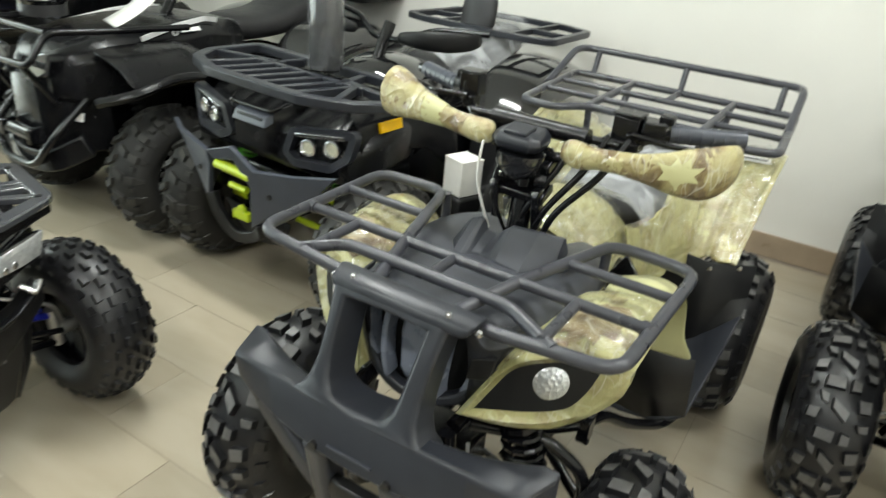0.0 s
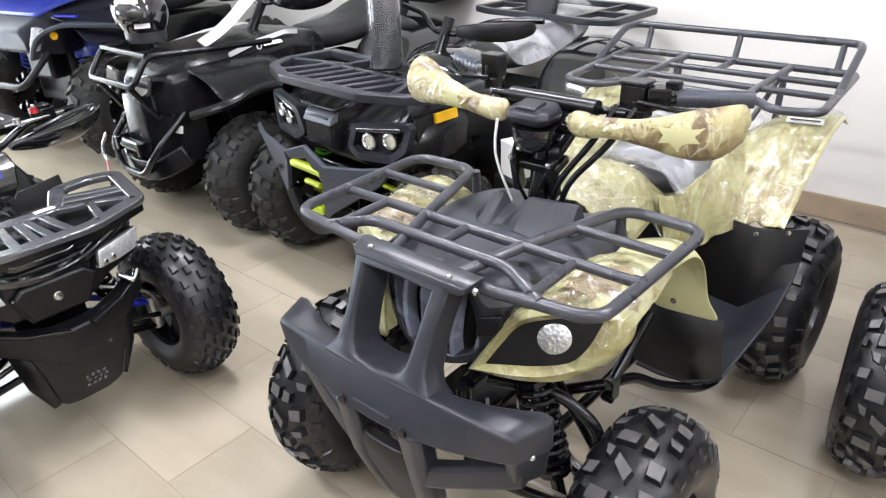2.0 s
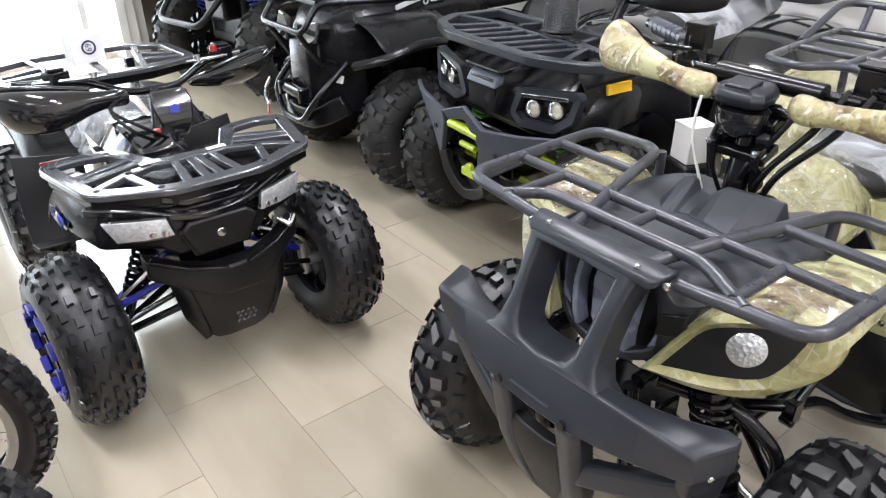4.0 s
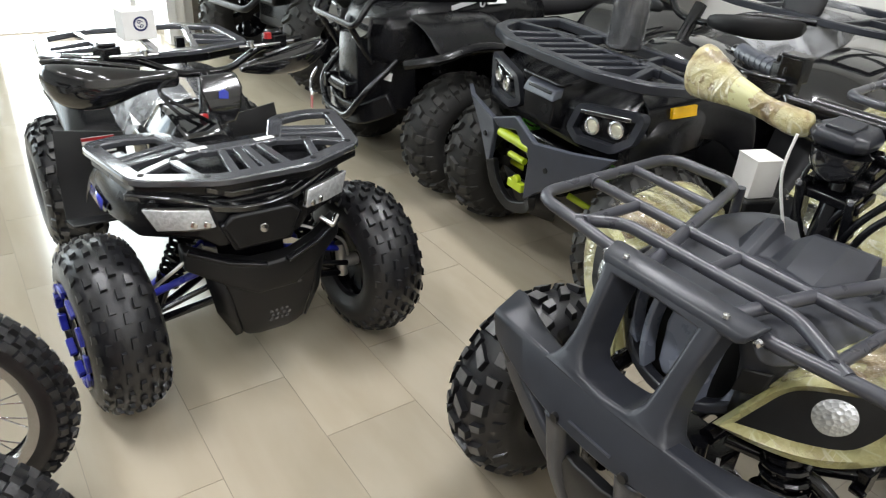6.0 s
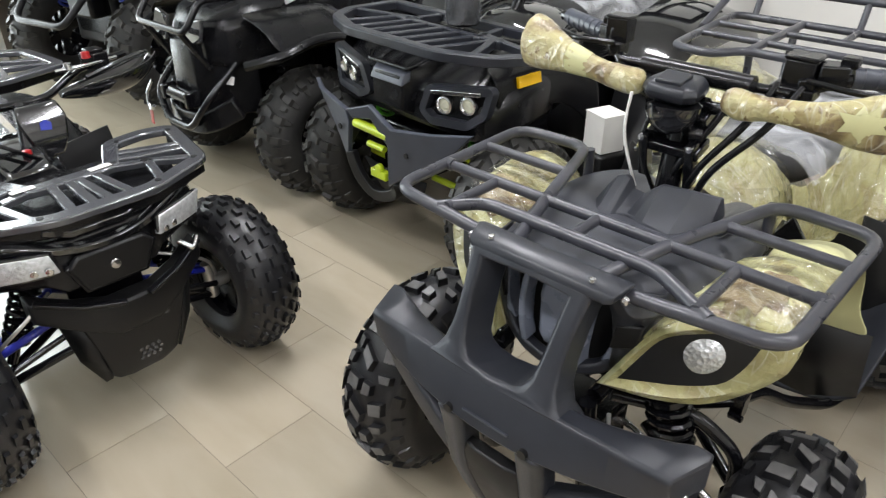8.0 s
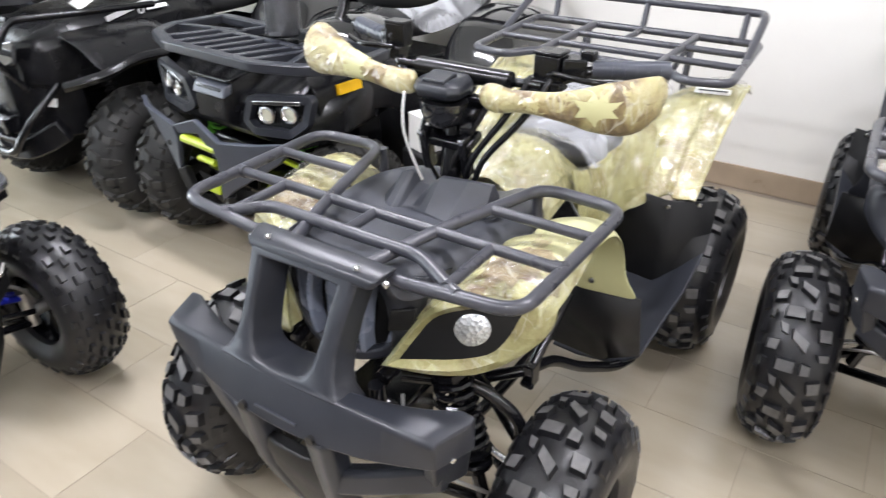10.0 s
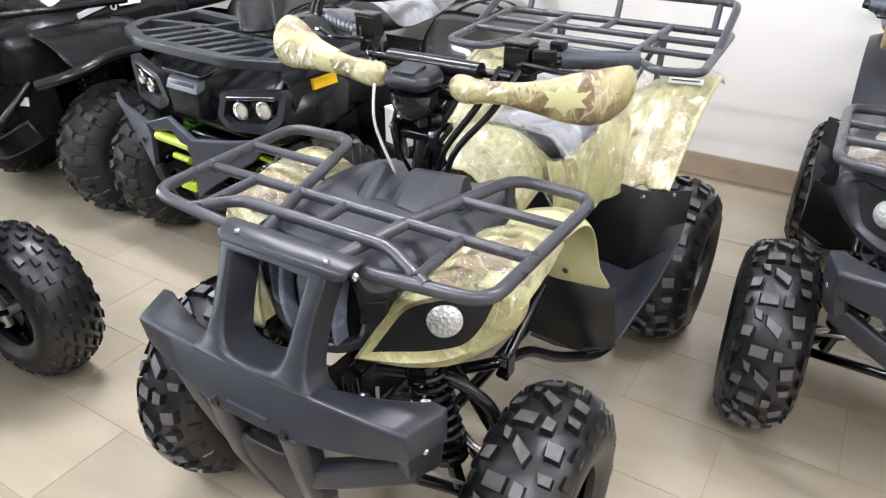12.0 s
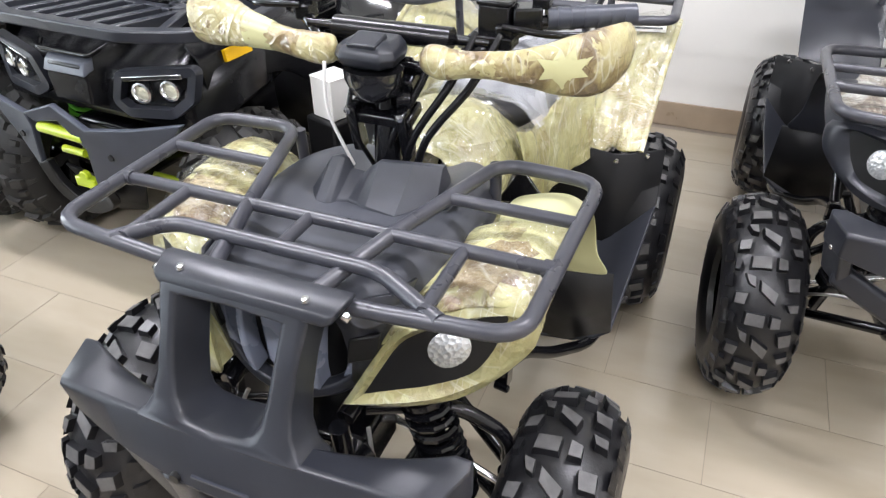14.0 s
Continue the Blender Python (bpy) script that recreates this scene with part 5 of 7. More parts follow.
        if film:
            band = [[Vector(p_) * 1.0 for p_ in rings[i]] for i in (4, 5)] if sg < 0 else None
            if band:
                ctr = [sum(r_, Vector()) / 12 for r_ in band]
                link("print_patch", Shape().rings([[c_ + (p_ - c_) * 1.03 for p_ in r_] for c_, r_ in zip(ctr, band)], caps=False), CREAM, hg, "pale leaf print")
            else:
                leaf = [(0.0, -1.0), (0.35, -0.45), (0.9, -0.5), (0.65, -0.1), (1.0, 0.35), (0.45, 0.3), (0.3, 0.8), (0.0, 0.45), (-0.3, 1.0), (-0.4, 0.35), (-1.0, 0.45), (-0.65, 0.0), (-0.85, -0.45), (-0.35, -0.4)]
                mid_l = [(0.312 + 0.040 * x_ * k_, 0.32, 1.066 + 0.038 * z_ * k_) for k_ in (1.0, 0.75, 0.5, 0.25) for x_, z_ in leaf]
                pr = link("print_patch", Shape().rings([mid_l[14 * k_:14 * k_ + 14] for k_ in range(4)]), CREAM, hg, "pale leaf print")
                sw_ = pr.modifiers.new("lie_on", "SHRINKWRAP")
                sw_.target, sw_.wrap_method, sw_.use_project_y, sw_.use_negative_direction, sw_.offset = hg, "PROJECT", True, False, 0.0015
    link("brake_reservoir", Shape().box((0.166, 0.535, 1.105), (0.056, 0.05, 0.050)).box((0.166, 0.535, 1.134), (0.062, 0.055, 0.008)).box((0.166, 0.515, 1.072), (0.08, 0.05, 0.022)), BLACKPL, q, "square black brake reservoir", bevel=0.003)
    link("choke_bracket", Shape().box((-0.222, 0.535, 1.122), (0.052, 0.04, 0.052)).box((-0.222, 0.535, 1.150), (0.056, 0.044, 0.006)), BLACKPL, q, bevel=0.004)
    mt = Shape()
    mt.rings([[(X - 0.008 + xx * w, yy - 0.008, 1.034 + (zz - 0.985) * 0.58) for xx, yy in ((-1, 0.392 + d), (-0.68, 0.372 + d), (0.68, 0.372 + d), (1, 0.392 + d), (0.9, 0.46), (-0.9, 0.46))] for w, d, zz in ((0.034, 0.03, 0.985), (0.052, 0.008, 1.005), (0.058, 0.0, 1.03), (0.054, 0.004, 1.05), (0.044, 0.014, 1.066), (0.036, 0.03, 1.070))])
    sp = link("speedometer", mt, GREY, q, "dark plastic speedometer pod", bevel=0.004)
    link("cap", Shape().box((X - 0.008, 0.398, 1.083), (0.055, 0.05, 0.012), (10, 0, 0)), GREY, sp, bevel=0.003)
    for dx in (-0.03, 0.045):
        link("clamp", Shape().lathe([(0.0, -0.012), (0.017, -0.012), (0.019, 0.0), (0.017, 0.012), (0.0, 0.012)], pose(X + dx, 0.425, 0.975, 0, 0, 20), 14), STEELBLK, q)
    link("fork_clamp", Shape().box((X, 0.43, 0.945), (0.13, 0.06, 0.022), (18, 0, 0)).box((X - 0.05, 0.415, 0.915), (0.02, 0.03, 0.10), (15, 0, 0)).box((X + 0.05, 0.415, 0.915), (0.02, 0.03, 0.10), (15, 0, 0)), STEELBLK, q, bevel=0.004)
    for dx in (-0.052, 0.052):
        link("bolt", Shape().lathe([(0.0, 0.008), (0.007, 0.006), (0.008, 0.0)], pose(X + dx, 0.392, 0.955, 0, 0, -90), 8), CHROME, q)
    link("bowl", Shape().rings([[(X - 0.004 + w * math.cos(k * math.pi / 8), 0.408 + d * math.sin(k * math.pi / 8), z) for k in range(16)] for w, d, z in ((0.026, 0.026, 0.978), (0.044, 0.038, 0.990), (0.054, 0.044, 1.012), (0.056, 0.045, 1.034))]), GLOSS, sp, "glossy black underside of the meter", smooth=40)
    for a_, e in ((0.02, 0.17), (0.045, 0.22), (-0.02, 0.10)):
        link("cable", Shape().tube(smooth_path([(X + e * 0.9, 0.50, 1.085), (X + e * 0.75, 0.44, 1.01), (X + a_ + 0.05, 0.41, 0.915), (X + a_ + 0.01, 0.43, 0.81)], 7), 0.0075, 8, bend=0.001), BLACKPL, q, "black control cable")
    link("cable", Shape().tube(smooth_path([(X - 0.075, 0.365, 1.05), (X - 0.078, 0.365, 0.96), (X - 0.055, 0.40, 0.84)], 6), 0.0032, 8, bend=0.001), WHITEP, q, "pale plastic cable sleeve")
    link("cable", Shape().tube(smooth_path([(X - 0.05, 0.42, 1.01), (X - 0.055, 0.40, 0.93), (X - 0.02, 0.43, 0.82)], 6), 0.005, 8, bend=0.001), BLACKPL, q)
    return q


farm_quad(pose(0.79, 0.29, 0), "pale leaf-camouflage quad bike in clear film with grey racks", CAMO_BODY, CAMO, CAMO_BODY, CAMO_GRIP, CREAM, True, 0.0)
farm_quad(pose(1.96, 1.195, 0), "dark grey and brown camouflage quad bike with tubular racks", CAMO_GREY, GREY, GREY, CAMO_BROWN, GREY, False, 7.0)


def trumpet(ax, X, sg, dy=0.0, flat=0.55):
    """A hand guard: a sleeve by the stem that swells before the grip."""
    rings = []
    for i, (x, y, z, w) in enumerate(ax):
        a, b = Vector(ax[max(i - 1, 0)][:3]), Vector(ax[min(i + 1, len(ax) - 1)][:3])
        d = (b - a).normalized()
        side = Vector((d.y, -d.x, 0))
        rings.append([(X + sg * (x + side.x * w * flat * math.cos(t)), y + side.y * w * flat * math.cos(t) + dy, z + w * math.sin(t)) for t in [j * math.pi / 6 for j in range(12)]])
    return Shape().rings(rings)


def plate_rack(q, name, label, material, outline, bars, z, w=0.035, h=0.022, m=None):
    """A moulded rack: an outline of flat bars with struts between."""
    rk = link(name, Shape().sweep(rounded([(x, y, z) for x, y in outline], 0.03, True), rect(w, h), True), material, q, label, bevel=0.005, matrix=m)
    for a, b in bars:
        link("slat", Shape().sweep([(a[0], a[1], z - 0.001), (b[0], b[1], z - 0.001)], rect(w * 0.6, h * 0.9)), material, rk, bevel=0.004)
    return rk


# ---- the small black and blue quad bike ----
def blue_quad(m):
    q = thing("quad_bike", m, "small glossy black quad bike with blue wheels and silver rack", "quad bike", "quad bikes in the showroom")
    bars = []
    RACK_LINE = [(-0.370, 0.25), (-0.312, -0.025), (-0.123, -0.112), (0.123, -0.112), (0.312, -0.025), (0.370, 0.25), (0.290, 0.272), (0.182, 0.255), (0.110, 0.092), (-0.110, 0.092), (-0.182, 0.255), (-0.290, 0.272)]
    for sg in (-1, 1):
        bars += [((sg * 0.345, 0.105), (sg * 0.155, 0.175)), ((sg * 0.335, 0.070), (sg * 0.145, 0.130)), ((sg * 0.31, -0.01), (sg * 0.20, 0.06)), ((sg * 0.110, 0.092), (sg * 0.20, 0.06)), ((sg * 0.20, 0.06), (sg * 0.165, -0.085)), ((sg * 0.055, 0.092), (sg * 0.075, -0.10)), ((sg * 0.012, 0.092), (sg * 0.020, -0.10))]
    rk = plate_rack(q, "front_rack", "silver-grey moulded plastic front rack", SILVERTOP, RACK_LINE, bars, 0.687, 0.046, 0.022, pose(0.03, 0, 0))
    link("rack_skirt", Shape().sweep([(x, y + 0.008, 0.662) for x, y in ((-0.360, 0.22), (-0.308, -0.03), (-0.123, -0.114), (0.123, -0.114), (0.308, -0.03), (0.360, 0.22))], rect(0.030, 0.034)), BLACKPL, rk, "black skirt under the rack", bevel=0.005)
    for x, y in ((0.20, 0.245), (0.352, 0.225), (0.298, -0.02), (0.15, -0.095), (0.12, 0.100), (0.19, 0.06)):
        for sg in (-1, 1):
            link("bolt_hole", Shape().lathe([(0.0, 0.0005), (0.009, 0.0005), (0.010, -0.004)], pose(sg * x, y, 0.6986, 0, -90, 0), 12), MATBLK, rk)
    for x in (-0.11, 0.09):
        tagged(link("label", Shape().box((x + 0.02, 0.094, 0.7000), (0.06, 0.022, 0.001), (0, 0, 4)), WHITEP, q), "small white printed label")
    f = Shape()
    f.rings([[(-w, y, z0), (w, y, z0), (w, y, z0 + 0.5 * (z1 - z0)), (w * 0.9, y, z1), (-w * 0.9, y, z1), (-w, y, z0 + 0.5 * (z1 - z0))] for y, w, z0, z1 in ((-0.125, 0.115, 0.49, 0.585), (-0.105, 0.16, 0.52, 0.63), (-0.03, 0.30, 0.53, 0.65), (0.10, 0.34, 0.54, 0.655), (0.26, 0.34, 0.56, 0.65), (0.34, 0.28, 0.54, 0.61))])
    link("front_cowl", f, BLACKPL, q, "black plastic front cowl", bevel=0.012)
    link("cowl_brow", Shape().sweep(smooth_path([(-0.31, -0.01, 0.645), (-0.20, -0.085, 0.640), (-0.10, -0.125, 0.615), (0.0, -0.135, 0.605), (0.10, -0.125, 0.615), (0.20, -0.085, 0.640), (0.31, -0.01, 0.645)], 3), rect(0.03, 0.022)), GLOSS, q, bevel=0.005)
    link("cowl_brow", Shape().sweep([(-0.13, -0.10, 0.665), (-0.07, -0.115, 0.645), (0.07, -0.115, 0.645), (0.13, -0.10, 0.665)], rect(0.02, 0.02)), GLOSS, q, bevel=0.004)
    link("grille", Shape().prism([(-0.11, 0.075), (-0.075, 0.0), (0.075, 0.0), (0.11, 0.075), (0.085, 0.10), (-0.085, 0.10)], Matrix(((1, 0, 0, 0), (0, 0, -1, -0.137), (0, 1, 0, 0.497), (0, 0, 0, 1))), 0.02), MATBLK, q, "black hexagonal front grille", bevel=0.006)
    link("grille_frame", Shape().sweep([(-0.11, -0.142, 0.575), (-0.078, -0.142, 0.498), (0.078, -0.142, 0.498), (0.11, -0.142, 0.575)], rect(0.018, 0.018)), BLACKPL, q, bevel=0.004)
    link("emblem", Shape().lathe([(0.0, 0.004), (0.012, 0.003), (0.014, 0.0)], pose(0.0, -0.157, 0.545, 0, 0, -90), 14), CHROME, q)
    for sg in (-1, 1):
        top, bot = [(0.137, -0.122, 0.622), (0.215, -0.098, 0.628), (0.288, -0.062, 0.630)], [(0.125, -0.125, 0.574), (0.195, -0.105, 0.572), (0.262, -0.075, 0.572)]
        hl = link("headlight", Shape().grid([[(sg * x, y - 0.012, z) for x, y, z in top], [(sg * x, y - 0.020, z) for x, y, z in bot]]), LENS_CLEAR, q, "angular clear LED headlight", thick=0.02, bevel=0.003)
        mix = lambda p, r, u: tuple(p[i] + (r[i] - p[i]) * u for i in range(3))
        for u in (0.30, 0.62):
            link("lens_bar", Shape().tube([(sg * x, y - 0.0145 - 0.008 * u, z) for x, y, z in [mix(a0, b0, u) for a0, b0 in zip(top, bot)]], 0.0028, 6), MATBLK, hl)
        rim_line = [(sg * x, y - 0.014, z) for x, y, z in top] + [(sg * x, y - 0.021, z) for x, y, z in reversed(bot)]
        link("bezel", Shape().tube(rim_line + rim_line[:1], 0.006, 6), GLOSS, hl, "gloss black bezel")
        for k in range(4):
            link("lamp_cell", Shape().lathe([(0.0, 0.003), (0.009, 0.002), (0.010, 0.0)], pose(sg * (0.150 + 0.030 * k), -0.151 + 0.0135 * k, 0.586, 0, 0, -90 + sg * 24), 10), CHROME, hl)
        fw = wheel(q, sg * 0.40, 0.0, 0.265, 0.19, "sport", RUBBER, STEELBLK, steer=4, spokes=9, dish=1.45 if sg < 0 else 1.0)
        for k in range(11 if sg < 0 else 0):
            arc = [(-0.098, 0.137 * math.cos(a_), 0.137 * math.sin(a_)) for a_ in [(k + u) * 2 * math.pi / 11 for u in (0.0, 0.22, 0.44, 0.66)]]
            link("rim_segment", Shape().sweep(arc, rect(0.022, 0.020), up=(1, 0, 0)), RIMBLUE, fw, "satin blue rim segment", bevel=0.003)
        wheel(q, sg * 0.335, 1.02, 0.265, 0.20, "chevron", RUBBER, RIMBLUE if sg < 0 else STEELBLK)
        a = Shape()
        a.tube([(sg * 0.09, -0.06, 0.30), (sg * 0.31, 0.0, 0.23)], 0.012).tube([(sg * 0.09, 0.10, 0.30), (sg * 0.31, 0.02, 0.23)], 0.012)
        link("lower_arm", a, STEELBLK, q)
        link("upper_arm", Shape().tube([(sg * 0.10, -0.04, 0.40), (sg * 0.31, 0.0, 0.32)], 0.011).tube([(sg * 0.10, 0.10, 0.40), (sg * 0.31, 0.02, 0.32)], 0.011), RIMBLUE, q, "dark blue painted upper arm")
        link("steering_knuckle", Shape().tube([(sg * 0.31, 0.0, 0.34), (sg * 0.32, 0.0, 0.22)], 0.018).tube([(sg * 0.32, 0, 0.265), (sg * 0.39, 0, 0.265)], 0.022), ALU, q)
        link("tie_rod", Shape().tube([(sg * 0.05, -0.05, 0.36), (sg * 0.31, -0.05, 0.29)], 0.009), STEELBLK, q)
        link("brake_hose", Shape().tube(smooth_path([(sg * 0.14, -0.04, 0.47), (sg * 0.22, -0.08, 0.44), (sg * 0.29, -0.06, 0.38), (sg * 0.33, -0.02, 0.30)], 6), 0.005, 7, bend=0.001), ALU, q)
        shock(q, (sg * 0.15, 0.02, 0.52), (sg * 0.26, 0.02, 0.28), 0.032, STEELBLK, 8)
        fe = Shape()
        fe.grid([[(sg * x, y, z) for x, z in ((0.24, 0.640), (0.30, 0.635), (0.335, 0.60), (0.350, 0.545))] for y in (0.08, 0.2, 0.34)] + [[(sg * x, 0.44, z) for x, z in ((0.22, 0.58), (0.28, 0.55), (0.34, 0.48), (0.355, 0.40))]])
        link("front_fender", fe, BLACKPL, q, "black plastic front fender", sub=2, thick=0.006)
        link("stripe", Shape().grid([[(sg * 0.348, 0.11, 0.588), (sg * 0.350, 0.26, 0.580)], [(sg * 0.355, 0.11, 0.560), (sg * 0.357, 0.24, 0.555)]]), GLOSSBLUE, q, "blue stripe on the fender", thick=0.003)
        rf = Shape()
        rf.grid([[(sg * x, y, z) for x, z in ((0.12, zz), (0.22, zz - 0.005), (0.31, zz - 0.03), (0.335, zz - 0.08))] for y, zz in ((0.66, 0.54), (0.74, 0.61), (0.90, 0.66), (1.10, 0.67), (1.25, 0.63))])
        link("rear_fender", rf, BLACKPL, q, "black plastic rear fender", sub=2, thick=0.006)
        lg = link("leg_guard", Shape().grid([[(sg * 0.16, 0.44, 0.36), (sg * 0.40, 0.44, 0.36)], [(sg * 0.17, 0.60, 0.30), (sg * 0.40, 0.62, 0.30)], [(sg * 0.17, 0.645, 0.45), (sg * 0.395, 0.655, 0.46)], [(sg * 0.17, 0.665, 0.57), (sg * 0.38, 0.675, 0.60)]]), MATBLK, q, thick=0.008, bevel=0.004)
        if sg < 0:
            tagged(link("warning_label", Shape().box((-0.255, 0.640, 0.545), (0.10, 0.002, 0.055), (-8, 0, 0)), WHITEP, lg), "white warning label with a red band")
            link("print_bar", Shape().box((-0.255, 0.6405, 0.5665), (0.10, 0.0025, 0.010), (-8, 0, 0)), RED, lg)
            for kz in (0.552, 0.541, 0.530):
                link("print_bar", Shape().box((-0.258, 0.6400 - (kz - 0.552) * 0.1, kz), (0.08, 0.0025, 0.004), (-8, 0, 0)), SEATM, lg)
        gx = 0.07
        ax = [(0.095, 0.44, 0.800, 0.020), (0.105, 0.435, 0.801, 0.030), (0.15, 0.43, 0.804, 0.028), (0.20, 0.432, 0.804, 0.034), (0.245, 0.440, 0.798, 0.050), (0.30, 0.450, 0.790, 0.066), (0.365, 0.475, 0.788, 0.074), (0.415, 0.51, 0.792, 0.070), (0.440, 0.55, 0.80, 0.054), (0.445, 0.58, 0.81, 0.036)]
        if sg < 0:
            link("hand_guard", trumpet(ax, gx, sg, 0.0, 0.6), GLOSS, q, "glossy black bowl-shaped hand guard", sub=2)
        else:
            # seen from inside: an open scoop
            scoop = [[(gx + x, y - w_, z), (gx + x, y - 0.85 * w_, z - 0.6 * d_), (gx + x, y - 0.1 * w_, z - d_), (gx + x, y + 0.8 * w_, z - 0.7 * d_), (gx + x, y + w_, z - 0.2 * d_)] for x, y, z, d_, w_ in ((0.105, 0.44, 0.822, 0.024, 0.018), (0.16, 0.435, 0.838, 0.055, 0.036), (0.25, 0.435, 0.850, 0.080, 0.058), (0.34, 0.455, 0.858, 0.084, 0.066), (0.42, 0.50, 0.866, 0.066, 0.056), (0.46, 0.54, 0.870, 0.030, 0.030))]
            link("hand_guard", Shape().grid(scoop), GLOSS, q, "glossy black scoop-shaped hand guard", sub=2, thick=0.007)
        link("guard_lip", Shape().tube(smooth_path([(gx + sg * 0.20, 0.455, 0.838), (gx + sg * 0.31, 0.475, 0.858), (gx + sg * 0.40, 0.515, 0.862), (gx + sg * 0.45, 0.565, 0.850)], 4), 0.008, 8), GLOSS, q)
        link("lever", Shape().tube([(gx + sg * 0.13, 0.50, 0.862), (gx + sg * 0.22, 0.49, 0.866), (gx + sg * 0.34, 0.545, 0.858)], 0.006), CHROME, q)
        link("mirror_boss", Shape().lathe([(0.0, 0.02), (0.012, 0.018), (0.014, 0.0)], pose(gx + sg * 0.17, 0.50, 0.862, 0, -90, 0), 12), CHROME, q)
    b = Shape()
    b.rings([[(x, yf, zb), (x, yf - 0.006, zb + 0.02), (x, yf, zt), (x, yf + 0.05, zt + 0.012), (x, yf + 0.05, zb)] for x, yf, zb, zt in ((-0.205, -0.085, 0.425, 0.482), (-0.11, -0.135, 0.375, 0.448), (-0.03, -0.158, 0.338, 0.430), (0.085, -0.158, 0.338, 0.430), (0.165, -0.135, 0.375, 0.448), (0.26, -0.085, 0.425, 0.478))])
    bp = link("bumper", b, MATBLK, q, "matt black plastic bumper and skid plate", bevel=0.006)
    sk = Shape().rings([[(0.03 - w, y, z), (0.03 - w * 0.55, y - 0.012, z), (0.03 + w * 0.55, y - 0.012, z), (0.03 + w, y, z), (0.03 + w, y + 0.03, z), (0.03 - w, y + 0.03, z)] for w, y, z in ((0.145, -0.130, 0.385), (0.130, -0.130, 0.330), (0.112, -0.118, 0.25), (0.098, -0.105, 0.185), (0.078, -0.09, 0.158))])
    link("skid_plate", sk, MATBLK, bp, bevel=0.005)
    for sg in (-1, 1):
        link("skid_flange", Shape().grid([[(0.03 + sg * 0.130, -0.128, 0.385), (0.03 + sg * 0.185, -0.085, 0.400)], [(0.03 + sg * 0.118, -0.122, 0.27), (0.03 + sg * 0.160, -0.085, 0.265)], [(0.03 + sg * 0.100, -0.108, 0.185), (0.03 + sg * 0.112, -0.085, 0.165)]]), MATBLK, bp, thick=0.006)
        link("chin_bar", Shape().sweep([(0.03 + sg * 0.03, -0.166, 0.432), (0.03 + sg * 0.13, -0.138, 0.452), (0.03 + sg * 0.225, -0.090, 0.484)], rect(0.022, 0.012)), BLACKPL, bp, bevel=0.003)
    for cx, cz, n_, y0 in ((0.072, 0.350, 4, -0.1435), (0.040, 0.245, 4, -0.1295)):
        for a_ in range(n_):
            for c_ in range(2 if n_ * cz > 1.3 else 3):
                link("vent_hole", Shape().lathe([(0.0, 0.0008), (0.006, 0.0008), (0.0065, -0.002)], pose(cx + 0.017 * (a_ - 1.5) + 0.006 * (c_ % 2), y0 + 0.0018 * 0 + (0.35 - cz) * 0.0 - c_ * -0.0022, cz - 0.016 * c_, 0, 0, -90), 6), SILVERTOP, bp)
    link("tow_hook", Shape().tube([(0.20, -0.09, 0.50), (0.225, -0.12, 0.48), (0.25, -0.10, 0.50)], 0.009, bend=0.01), CHROME, q)
    st = Shape()
    st.rings([[(-w, y, z0), (w, y, z0), (w * 0.8, y, z1), (-w * 0.8, y, z1)] for y, w, z0, z1 in ((0.55, 0.10, 0.52, 0.68), (0.68, 0.13, 0.52, 0.67), (0.85, 0.14, 0.54, 0.67), (1.05, 0.14, 0.56, 0.70))])
    link("seat", st, SEATM, q, "black vinyl seat", sub=2)
    rng = random.Random(9)
    link("seat_film", Shape().grid([[(x, y + rng.uniform(-0.01, 0.01), z - 1.6 * max(0, abs(x) - 0.08) ** 1.2 + rng.uniform(-0.012, 0.014)) for x in [-0.18 + 0.03 * k for k in range(13)]] for y, z in [(0.50 + 0.045 * k, 0.70 - 0.02 * math.sin(k * 0.5) + 0.004 * k) for k in range(14)]]), FILM, q, "creased clear film over the seat", sub=1)
    tank = Shape().rings([[(-w, y, z0), (w, y, z0), (w * 1.05, y, z0 + 0.5 * (z1 - z0)), (w * 0.6, y, z1), (-w * 0.6, y, z1), (-w * 1.05, y, z0 + 0.5 * (z1 - z0))] for y, w, z0, z1 in ((0.30, 0.09, 0.56, 0.66), (0.40, 0.12, 0.55, 0.70), (0.50, 0.13, 0.54, 0.71), (0.60, 0.11, 0.54, 0.68))])
    link("tank", tank, GLOSS, q, "glossy black faceted tank", bevel=0.01)
    for dx in (0.0, 0.04):
        link("cable", Shape().tube(smooth_path([(0.02 + dx, 0.34, 0.66), (-0.06 + dx, 0.33, 0.72), (-0.10, 0.38, 0.78), (-0.05, 0.43, 0.80)], 6), 0.006, 7, bend=0.001), BLACKPL, q)
    plate_rack(q, "rear_rack", "silver-grey moulded rear rack", SILVERTOP, [(-0.34, 0.80), (-0.14, 0.74), (0.14, 0.74), (0.32, 0.80), (0.30, 1.06), (0.16, 1.14), (-0.16, 1.14), (-0.32, 1.06)], [((-0.13, 0.74), (-0.20, 1.12)), ((0.13, 0.74), (0.20, 1.12)), ((0, 0.74), (0, 1.14)), ((0.17, 0.97), (0.31, 0.9)), ((-0.17, 0.97), (-0.33, 0.9)), ((0.16, 0.88), (0.31, 0.84)), ((-0.16, 0.88), (-0.33, 0.84))], 0.80, 0.044, 0.020)
